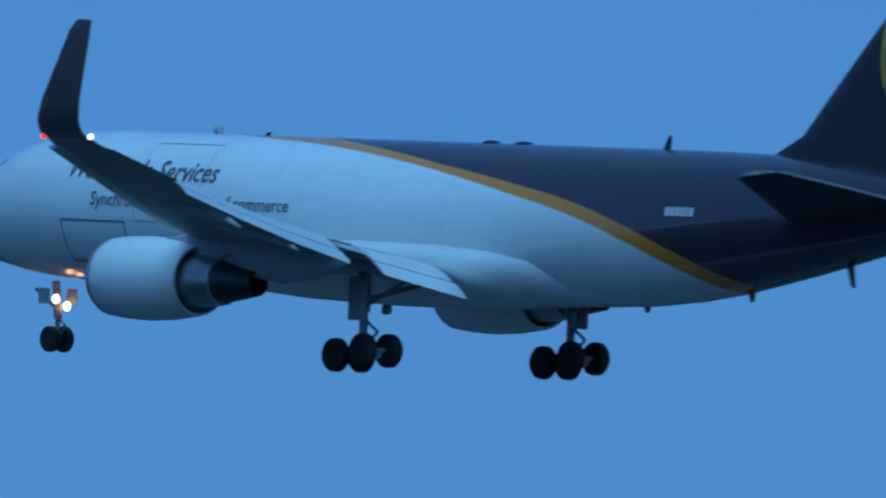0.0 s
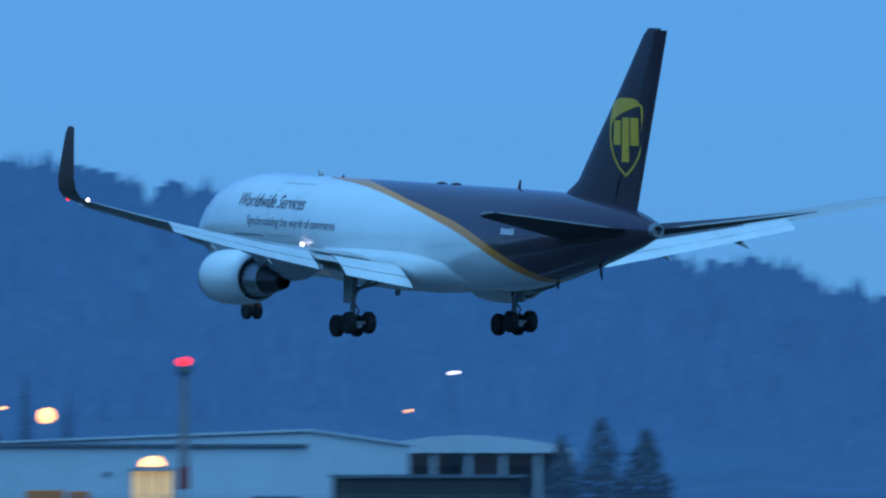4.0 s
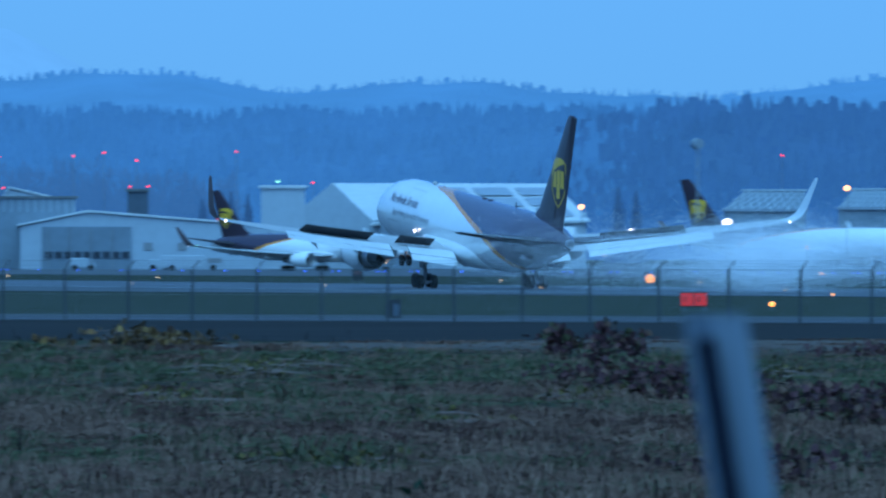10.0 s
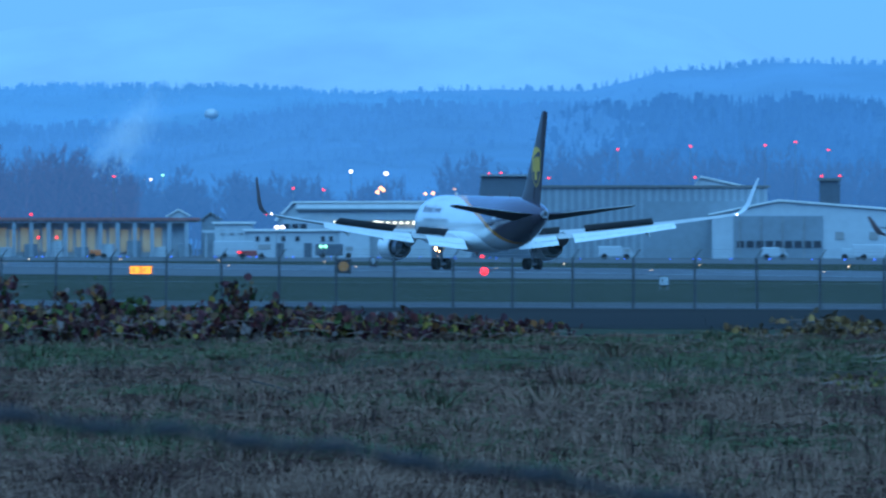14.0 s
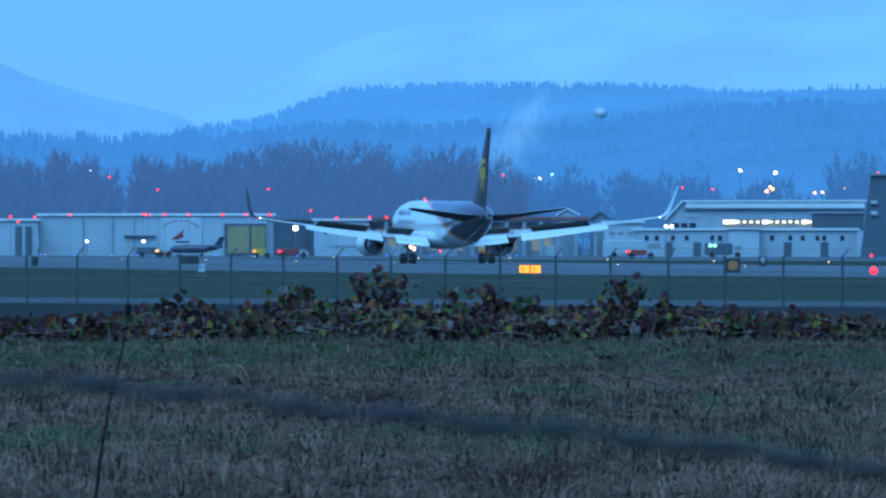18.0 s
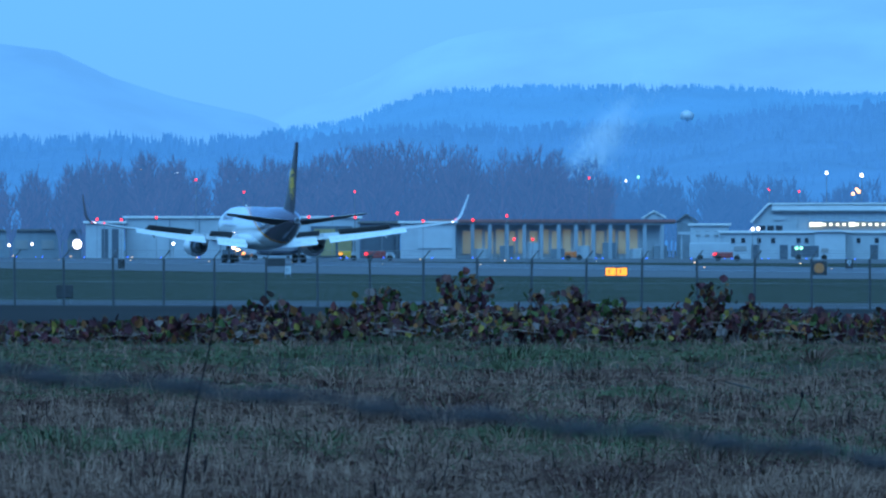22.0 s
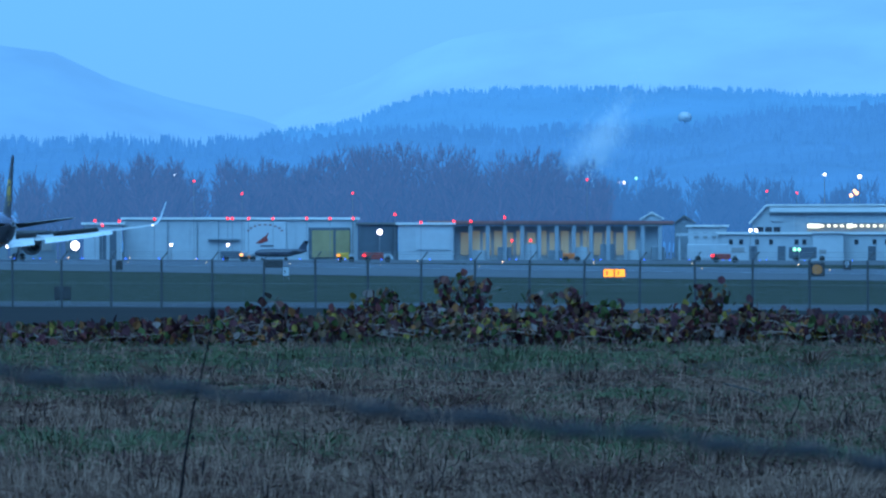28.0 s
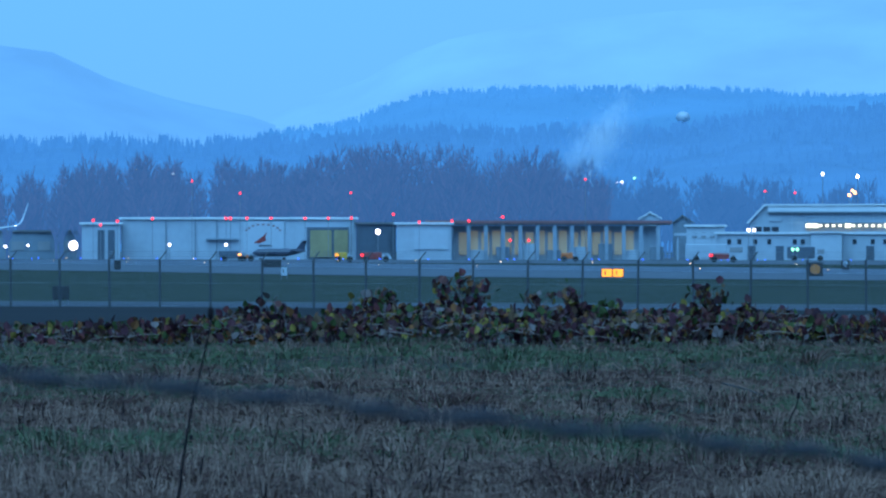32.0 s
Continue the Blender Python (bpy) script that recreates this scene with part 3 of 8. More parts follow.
    loft(bm, [[(X(a), w, z) for a, w in ((te - ch - 0.02, 0.16), (te - ch - 0.02, -0.16), (te, -0.02), (te, 0.02))] for te, ch, z in ((50.98, 2.35, 1.72), (54.15, 1.0, 11.15))])
    part("rudder", bm, M["brown"], ac)
    # tailplanes
    for side in (1, -1):
        rings = [airfoil(le, ch, z, y, th, -0.10) for y, le, ch, z, th in ((0.6, 44.7, 6.7, 0.36, 0.11), (2.0, 45.9, 5.9, 0.54, 0.11), (5.5, 48.6, 4.1, 1.12, 0.10), (8.8, 51.0, 2.3, 1.70, 0.08), (9.2, 51.7, 1.4, 1.83, 0.06))]
        part("tailplane", mirror(loft(bmesh.new(), rings), side), M["tailpaint"], ac, "dark brown tailplane")
        bm = bmesh.new()
        loft(bm, [[(X(le + ch * u), y, z + ch * 0.0998 * u + dz) for u, dz in ((0.86, 0.02), (1.02, 0.0), (1.02, 0.05), (0.86, 0.10))] for y, le, ch, z in ((2.05, 45.9, 5.9, 0.54), (5.5, 48.6, 4.1, 1.12), (8.9, 51.0, 2.3, 1.70))])
        part("elevator", mirror(bm, side), M["wing"], ac, "grey elevator edge")
        part("tailplane_tip", mirror(loft(bmesh.new(), [[(X(le + ch * u), y, z + ch * 0.0998 * u + dz) for u, dz in ((0.0, -0.03), (0.5, -0.05), (1.0, -0.02), (1.0, 0.03), (0.5, 0.08), (0.0, 0.03))] for y, le, ch, z in ((9.14, 51.55, 1.6, 1.80), (9.3, 51.85, 1.2, 1.85))]), side), M["wing"], ac, "grey tailplane tip")
        part("tailplane_root", ball(bmesh.new(), (X(45.5), side * 1.72, 0.44), 0.2, 12, (1.8, 0.7, 0.6)), M["white"], ac, "pale tailplane root fairing")
    # wings
    wings = {}
    for side in (1, -1):
        rings = []
        for y in (1.2, 2.6, 5, 8.2, 12, 16, 20, 22.8, 23.7):
            le, te = wing_at(y)
            rings.append(airfoil(le, te - le, wing_z(y), y, 0.095 - 0.0011 * y, 0.02))
        z = wing_z(23.7)
        tip_rings = [rings[-1]]
        for y, le, ch, zz in ((24.2, 33.85, 2.2, 0.14), (24.62, 34.2, 2.15, 0.50), (24.92, 34.75, 1.95, 1.15), (25.40, 36.55, 1.08, 3.40), (25.46, 36.95, 0.80, 3.72)):
            tip_rings.append(airfoil(le, ch, z + zz, y, 0.09))
        w = part("wing", mirror(loft(bmesh.new(), rings), side), M["wing"], ac, "grey swept wing")
        wings[side] = w
        let = part("winglet", mirror(loft(bmesh.new(), tip_rings), side), M["finpaint"], w, "winglet, brown outside and pale inside")
        let.data.materials.append(M["flap"])
        for p in let.data.polygons:
            p.material_index = 1 if p.normal.y * side < 0.05 else 0
        for y0, y1 in ((2.7, 6.7), (8.3, 18.0)):
            c0, c1 = (2.2, 1.9) if y0 < 8 else (1.75, 1.05)
            fore, aft = [], []
            for k in range(4):
                y, c = y0 + (y1 - y0) * k / 3, c0 + (c1 - c0) * k / 3
                _, te = wing_at(y)
                fore.append(airfoil(te - 0.42, c * 0.66, wing_z(y) + 0.04, y, 0.11, 0.38))
                aft.append(airfoil(te - 0.42 + c * 0.615, c * 0.44, wing_z(y) + 0.04 - c * 0.262, y, 0.11, 0.58))
            main = part("flap", mirror(loft(bmesh.new(), fore), side), M["flap"], w, "pale lowered flap")
            part("flap", mirror(loft(bmesh.new(), aft), side), M["flap"], w, "pale lowered rear flap")
        part("aileron", mirror(flap_panel(6.8, 8.2, 0.6, 1.4, 0.2, 0.03), side), M["wing"], w)
        part("aileron", mirror(flap_panel(18.1, 22.4, 0.5, 0.75, 0.05, 0.03, 0.08), side), M["wing"], w)
        # slats
        rings = [airfoil(wing_le(y) - 0.34, 1.0, wing_z(y) - 0.13, y, 0.16, -0.0) for y in (3.4, 6.6)]
        part("slat", mirror(loft(bmesh.new(), rings), side), M["flap"], w)
        rings = [airfoil(wing_le(y) - 0.28, 0.85, wing_z(y) - 0.10, y, 0.16) for y in (9.4, 15, 22.6)]
        part("slat", mirror(loft(bmesh.new(), rings), side), M["flap"], w)
        for y in (6.0, 11.6, 15.4):
            le, te = wing_at(y)
            z = wing_z(y)
            bm = bmesh.new()
            loft(bm, [[(X(s), y + r * 0.55 * math.cos(6.283 * i / 10), zz + r * math.sin(6.283 * i / 10)) for i in range(10)] for s, zz, r in ((te - 3.0, z - 0.30, 0.04), (te - 1.9, z - 0.40, 0.18), (te - 0.4, z - 0.52, 0.22), (te + 0.6, z - 0.74, 0.15), (te + 1.4, z - 1.0, 0.03))])
            part("flap_fairing", mirror(bm, side), M["wing"], w)
        le, te = wing_at(23.7)
        part("wingtip_light", ball(bmesh.new(), (X(te + 0.05), side * 23.75, wing_z(23.7) + 0.02), 0.10, 10), M["cool"], w, "white wing tip light")
        part("position_light", ball(bmesh.new(), (X(le - 0.02), side * 23.8, wing_z(23.7)), 0.10, 8), M["redlamp"] if side > 0 else M["greenlamp"], w)
        build_engine(ac, w, side)
        build_main_gear(ac, side)
    build_nose_gear(ac)
    # small lights on the upper wing root
    part("wing_light", ball(bmesh.new(), (X(17.2), 2.62, -0.85), 0.13, 8), M["cool"], ac, "white wing root light")
    for s, z, up_ in ((14.0, 2.70, 1), (23.5, -3.06, -1)):
        base = part("beacon", rod(bmesh.new(), (X(s), 0, z - 0.1 * up_), (X(s), 0, z + 0.02 * up_), 0.17, n=14), M["strut"], ac, "round beacon base")
        zz = z + 0.13 * up_
        bm = bmesh.new()
        n = 14
        rings = [[(q, r * math.cos(6.2832 * i / n), r * math.sin(6.2832 * i / n)) for i in range(n)] for q, r in ((-0.11, 0.09), (-0.10, 0.15), (0.13, 0.17), (0.13, 0.16), (-0.075, 0.145))]
        vs = [[bm.verts.new(p) for p in ring] for ring in rings]
        for a, b in zip(vs, vs[1:]):
            for i in range(n):
                bm.faces.new((a[i], a[(i + 1) % n], b[(i + 1) % n], b[i]))
        bm.faces.new(vs[-1])
        bm.faces.new(vs[0][::-1])
        for i in range(6):
            y = -0.12 + 0.048 * i
            hz = math.sqrt(0.15 ** 2 - y * y)
            box(bm, -0.06, y - 0.004, -hz, 0.12, y + 0.004, hz)
        head = part("reflector", bm, M["wing"], base, "turning beacon reflector")
        head.location = (X(s), 0, zz)
        me = head.data
        me.materials.append(M["flash"])
        disc = next((p for p in me.polygons if len(p.vertices) > 4 and -0.09 < p.center.x < -0.065), None)
        if disc:
            disc.material_index = 1
        BEACONS.append((head, head.location.copy()))
    return ac, wings


def fin_rings():
    out = []
    for z, le, te, th in ((2.2, 42.2, 48.9, 2.6), (2.72, 43.2, 49.0, 2.8), (3.3, 44.4, 49.25, 2.9), (5.0, 46.0, 50.3, 2.6), (8.0, 48.9, 51.9, 2.0), (10.9, 51.55, 53.3, 1.3), (11.25, 52.1, 53.4, 0.5)):
        ring = []
        for u, w in ((0, 0.0), (0.06, 0.5), (0.2, 0.85), (0.5, 1.0), (1.0, 0.8), (1.0, -0.8), (0.5, -1.0), (0.2, -0.85), (0.06, -0.5)):
            ring.append((X(le + (te - le) * u), w * th, z))
        out.append(ring)
    return out


def fin_y(s, z):
    """Half thickness of fin and rudder at a place."""
    le, te = (float(np.interp(z, [2.2, 3.3, 5.0, 8.0, 10.9], q)) for q in ((42.2, 44.4, 46.0, 48.9, 51.55), (48.9, 49.25, 50.3, 51.9, 53.3)))
    th = float(np.interp(z, [2.2, 3.3, 5, 8, 10.9], [2.6, 2.9, 2.6, 2.0, 1.3])) * 0.08
    u = (s - le) / (te - le)
    if u < 1:
        return th * float(np.interp(u, [0, 0.06, 0.2, 0.5, 1], [0, 0.5, 0.85, 1.0, 0.8])) + 0.02
    rear, chord = (float(np.interp(z, [1.72, 11.15], q)) for q in ((50.98, 54.15), (2.37, 1.02)))
    return max(0.02, 0.16 - 0.14 * (s - rear + chord) / chord) + 0.02


def build_shield(fin):
    """The emblem: a gold-edged shield with plain bars."""
    cs, cz, w, h = 50.05, 5.66, 1.74, 2.02
    edge = [(-1, 0.80), (-0.72, 0.93), (-0.4, 0.985), (0, 1.0), (0.4, 0.985), (0.72, 0.93), (1, 0.80), (1.02, 0.4), (1.0, 0.0), (0.92, -0.26), (0.74, -0.52), (0.42, -0.78), (0, -1.0), (-0.42, -0.78), (-0.74, -0.52), (-0.92, -0.26), (-1.0, 0.0), (-1.02, 0.4)]

    def lay(bm, pts, side, lift):
        return [bm.verts.new((X(cs + u * w), side * (fin_y(cs + u * w, cz + v * h) + lift), cz + v * h)) for u, v in pts]

    def strip(side, lower, upper, lift, label):
        bm = bmesh.new()
        a, b = lay(bm, lower, side, lift), lay(bm, upper, side, lift)
        for i in range(len(a) - 1):
            bm.faces.new((a[i], a[i + 1], b[i + 1], b[i]))
        part("emblem", bm, M["gold"], fin, label, smooth=False)

    for side in (1, -1):
        loop = edge + edge[:1]
        strip(side, loop, [(u * 0.90, v * 0.925) for u, v in loop], 0.0, "gold shield outline")
        for u0, u1, v0, v1 in ((-0.74, -0.30, -0.20, 0.42), (-0.22, 0.20, -0.62, 0.50), (0.28, 0.76, -0.20, 0.50)):
            n = 5
            strip(side, [(u0 + (u1 - u0) * i / n, v0) for i in range(n + 1)], [(u0 + (u1 - u0) * i / n, v1) for i in range(n + 1)], 0.004, "gold plain bar")
        n = 10
        us = [-0.9 + 1.8 * i / n for i in range(n + 1)]
        strip(side, [(u, 0.30 + 0.52 * ((u + 0.9) / 1.8) ** 0.55) for u in us], [(u, float(np.interp(abs(u), [0, 0.4, 0.72, 0.9], [0.93, 0.915, 0.865, 0.80]))) for u in us], 0.004, "gold curved band")


def build_engine(ac, wing, side):
    ey, ez = 7.85, -2.45
    eng = part("engine", mirror(lathe(bmesh.new(), [(X(18.55), 1.12), (X(18.25), 1.20), (X(18.15), 1.27), (X(18.30), 1.34), (X(19.00), 1.42), (X(20.20), 1.455), (X(21.40), 1.40), (X(22.60), 1.24), (X(22.80), 1.20), (X(22.80), 1.12), (X(21.30), 1.05)], ey, ez, 32, caps=False), side), M["white"], ac, "white engine cowl")
    part("inlet_lip", mirror(lathe(bmesh.new(), [(X(18.65), 1.09), (X(18.25), 1.185), (X(18.13), 1.27), (X(18.27), 1.345), (X(18.42), 1.365)], ey, ez, 32, caps=False), side), M["metal"], eng, "polished inlet lip")
    part("fan", mirror(lathe(bmesh.new(), [(X(19.35), 0.02), (X(19.70), 0.3), (X(19.75), 1.12), (X(19.90), 1.12), (X(19.90), 0.1)], ey, ez, 24), side), M["dark_metal"], eng)
    part("core_cowl", mirror(lathe(bmesh.new(), [(X(21.20), 0.98), (X(22.40), 0.99), (X(23.40), 0.90), (X(24.10), 0.80), (X(24.15), 0.70)], ey, ez, 28), side), M["metal"], eng, "bare metal core cowl")
    part("nozzle", mirror(lathe(bmesh.new(), [(X(24.00), 0.76), (X(25.10), 0.58), (X(25.90), 0.44), (X(25.90), 0.38), (X(25.00), 0.4)], ey, ez, 24), side), M["dark_metal"], eng, "dark scorched nozzle")
    bm = bmesh.new()
    loft(bm, [[(X(a), ey + w, z) for a, w in ((s0, 0), (s0 + 0.5, 0.22), (s1 - 1, 0.22), (s1, 0), (s1 - 1, -0.22), (s0 + 0.5, -0.22))] for z, s0, s1 in ((ez + 0.75, 20.8, 24.4), (ez + 1.28, 19.7, 27.0), (wing_z(8) + 0.06, 21.9, 28.6))])
    part("pylon", mirror(bm, side), M["wing"], eng)
    # lower fairing behind the pylon
    bm = bmesh.new()
    loft(bm, [[(X(s), ey + 0.4 * r * math.cos(6.283 * i / 12), z + r * math.sin(6.283 * i / 12)) for i in range(12)] for s, z, r in ((23.6, -1.45, 0.08), (25.0, -1.62, 0.58), (27.2, -1.70, 0.72), (29.0, -1.66, 0.55), (30.6, -1.55, 0.1))])
    part("pylon_fairing", mirror(bm, side), M["wing"], eng)


GEARS, TILT = [], []


def build_main_gear(ac, side):
    y0, s0, zb = 4.70 * side, 27.8, -4.10
    gear = part("main_gear", rod(rod(bmesh.new(), (X(s0 - 0.1), y0 * 0.99, -1.3), (X(s0), y0, -2.7), 0.24, 0.22, 14), (X(s0), y0, -2.7), (X(s0), y0, zb), 0.15, 0.15, 12), M["strut"], ac, "main landing gear leg")
    GEARS.append((gear, 0.55))
    bm = bmesh.new()
    rod(bm, (X(s0), y0, -2.3), (X(s0), y0 * 0.45, -1.7), 0.09)
    part("brace", bm, M["strut"], gear)
    part("brace", rod(bmesh.new(), (X(s0 + 0.05), y0, -2.5), (X(s0 + 1.6), y0 * 0.9, -1.6), 0.08), M["strut"], gear)
    part("upper_link", rod(bmesh.new(), (X(s0 + 0.15), y0, -3.0), (X(s0 + 0.75), y0, -3.35), 0.05), M["strut"], gear)
    part("lower_link", rod(bmesh.new(), (X(s0 + 0.75), y0, -3.35), (X(s0 + 0.2), y0, -3.9), 0.05), M["strut"], gear)
    bm = bmesh.new()
    rod(bm, (X(s0 - 0.85), y0, zb - 0.02), (X(s0 + 0.85), y0, zb - 0.02), 0.15)
    part("bogie", bm, M["strut"], gear)
    for k in (-0.71, 0.71):
        TILT.append((part("axle", rod(bmesh.new(), (X(s0 + k), y0 - 0.7, zb), (X(s0 + k), y0 + 0.7, zb), 0.09), M["strut"], gear), k))
    part("gear_door", boxed(X(s0 + 0.5), y0 + side * 0.30, -3.0, X(s0 - 0.45), y0 + side * 0.36, -1.5, bevel=0.03), M["wing"], gear, "grey gear door")
    for k in (-0.71, 0.71):
        for w in (-0.57, 0.57):
            TILT.append((build_gear_wheel(gear, (X(s0 + k), y0 + w, zb), 0.585, 0.44), k))


def build_nose_gear(ac):
    s0, zb = 5.5, -4.26
    gear = part("nose_gear", rod(rod(bmesh.new(), (X(s0 - 0.2), 0, -2.2), (X(s0), 0, -3.5), 0.15), (X(s0), 0, -3.5), (X(s0), 0, zb), 0.09), M["strut"], ac, "nose landing gear leg")
    GEARS.append((gear, 0.55))
    part("brace", rod(bmesh.new(), (X(s0 - 0.05), 0, -3.2), (X(s0 - 1.3), 0, -2.5), 0.06), M["strut"], gear)
    part("axle", rod(bmesh.new(), (X(s0), -0.4, zb), (X(s0), 0.4, zb), 0.07), M["strut"], gear)
    for w in (-0.31, 0.31):
        build_gear_wheel(gear, (X(s0), w, zb), 0.47, 0.32)
    for w in (-1, 1):
        part("gear_door", boxed(X(s0 + 0.25), w * 0.62, -3.0, X(s0 - 0.35), w * 0.66, -2.45, bevel=0.03), M["wing"], gear, "grey nose gear door")
        part("landing_light", ball(bmesh.new(), (X(s0 + 0.16), w * 0.26, -2.95 + 0.12 * w), 0.16, 8, (0.6, 1, 1)), M["taxi"], gear, "warm taxi light")
    part("upper_link", rod(bmesh.new(), (X(s0 + 0.1), 0, -3.5), (X(s0 + 0.45), 0, -3.8), 0.04), M["strut"], gear)
    part("lower_link", rod(bmesh.new(), (X(s0 + 0.45), 0, -3.8), (X(s0 + 0.1), 0, -4.15), 0.04), M["strut"], gear)


airplane, airplane_wings = build_freighter()

# spoilers, hinged on the wings
SPOILERS = []


def build_spoilers():
    for side, wing in airplane_wings.items():
        for y0, y1 in ((4.3, 5.9), (5.9, 7.4), (9.9, 11.6), (11.6, 13.2), (13.2, 14.8), (14.8, 16.4)):
            le, te = wing_at((y0 + y1) / 2)
            za = wing_z(y0) + 0.03 + 0.018 * (te - le)
            zb = wing_z(y1) + 0.03 + 0.018 * (te - le)
            _, te0 = wing_at(y0)
            _, te1 = wing_at(y1)
            h0, h1 = Vector((X(te0 - 1.75), side * y0, za)), Vector((X(te1 - 1.75), side * y1, zb))
            ax = (h1 - h0).normalized()
            back = Vector((-1, 0, -0.10))
            back = (back - ax * back.dot(ax)).normalized()
            up = ax.cross(back)
            if up.z < 0:
                up = -up
            wid, ch = (h1 - h0).length, 1.2
            m = Matrix((ax, back, up)).transposed().to_4x4()
            if m.determinant() < 0:
                m = Matrix((-ax, back, up)).transposed().to_4x4()
                org = h1
            else:
                org = h0
            m.translation = org
            # The dark colour stands for shade on the raised panel's rear.
            ob = part("spoiler", boxed(0.006, 0, -0.02, wid - 0.006, ch, 0.02), M["spoiler"], wing, "dark grey spoiler panel", smooth=False)
            ob.matrix_basis = m
            SPOILERS.append((ob, m))


build_spoilers()
# ---- buildings, each by its bearings, the height of its top over eye level (fine steps) and its distance ----
F = 22595.0


def up(px, d):
    return EYE_Z + px * d / F


class Site:
    """A frame at a building's front: u runs to the right along the front (bearings), v is height."""

    def __init__(self, b0, d):
        self.b0, self.d, self.k = b0, d, d / F

    def x(self, b):
        return (self.b0 - b) * self.k

    def z(self, px):
        return EYE_Z + px * self.k

    def stand(self):
        return Matrix.Translation(spot(self.b0, self.d)) @ pose(0, 0, 0, 0, 0, facing(self.b0))


def slab(b0, b1, lo, hi, y0, y1, site, bevel=0.0):
    return boxed(site.x(b0), y0, max(0, site.z(lo)) if lo > -900 else 0, site.x(b1), y1, site.z(hi), bevel=bevel)


def window_part(site, b0, b1, lo, hi, parent, mat=None, y=-0.12):
    w = part("window", slab(b0, b1, lo, hi, y, 0.05, site, 0.02), mat or M["pane"], parent, smooth=False)
    return w


def ribs(site, b0, b1, hi, parent, mat, step=2.4, lo=0.0, wide=0.25):
    """Upright steel ribs on a wall."""
    x, i = min(site.x(b0), site.x(b1)), 0
    end = max(site.x(b0), site.x(b1))
    while x < end and i < 90:
        part("rib", boxed(x, -0.16, lo, x + wide, 0.02, site.z(hi) - 0.1), mat, parent, smooth=False)
        x += step
        i += 1


def building(name, b0, b1, top, d, depth, wall, roof, label, category="building", rise=0.0, ridge_at=0.5, overhang=0.4, rib=0.0, ribmat=None, turn=0.0, ribwide=0.25):
    """A block; rise > 0 gives a pitched roof whose ridge runs away from the viewer; rise < 0 one that runs across."""
    st = Site(b0, d)
    t = thing(name, st.stand() @ pose(0, 0, 0, 0, 0, turn), label, category)
    w, h = st.x(b1), st.z(top)
    r = abs(rise) * st.k
    if rise > 0:
        bm = bmesh.new()
        loft(bm, [[(0, y, 0), (w, y, 0), (w, y, h), (w * ridge_at, y, h + r), (0, y, h)] for y in (0, depth)])
        part("wall", bm, wall, t, smooth=False)
        bm = bmesh.new()
        o = overhang
        sl = r / max(0.01, w * ridge_at)
        loft(bm, [[(-o, y, h - o * sl + 0.02), (w * ridge_at, y, h + r + 0.02), (w + o, y, h - 0.1), (w + o, y, h + 0.15), (w * ridge_at, y, h + r + 0.3), (-o, y, h + 0.25 - o * sl)] for y in (-o, depth + o)])
        part("roof", bm, roof, t, smooth=False)
    else:
        part("wall", boxed(0, 0, 0, w, depth, h), wall, t, smooth=False)
        bm = bmesh.new()
        o = overhang
        if r:
            loft(bm, [[(x, -o, h + 0.02), (x, depth * 0.5, h + r), (x, depth + o, h + 0.02), (x, depth + o, h - 0.2), (x, -o, h - 0.2)] for x in (-o, w + o)])
        else:
            box(bm, -o, -o, h + 0.01, w + o, depth + o, h + 0.35)
        part("roof", bm, roof, t, smooth=False)
    if rib:
        ribs(st, b0 - 2, b1 + 2, top, t, ribmat or wall, rib, wide=ribwide)
    return t, st


M["ribsteel"] = surf("pale_ribbed_steel", (0.20, 0.245, 0.285), 0.55, var=0.15, scale=0.05, fine=0.9)
M["darkpane"] = surf("dark_window_glass", (0.03, 0.035, 0.045), 0.25, var=0.15)
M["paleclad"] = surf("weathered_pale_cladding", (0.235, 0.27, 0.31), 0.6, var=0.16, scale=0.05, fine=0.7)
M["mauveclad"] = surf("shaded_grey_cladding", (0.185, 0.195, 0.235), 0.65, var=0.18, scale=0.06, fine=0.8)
M["ochre"] = surf("dull_ochre_paint", (0.27, 0.22, 0.11), 0.6, var=0.2)


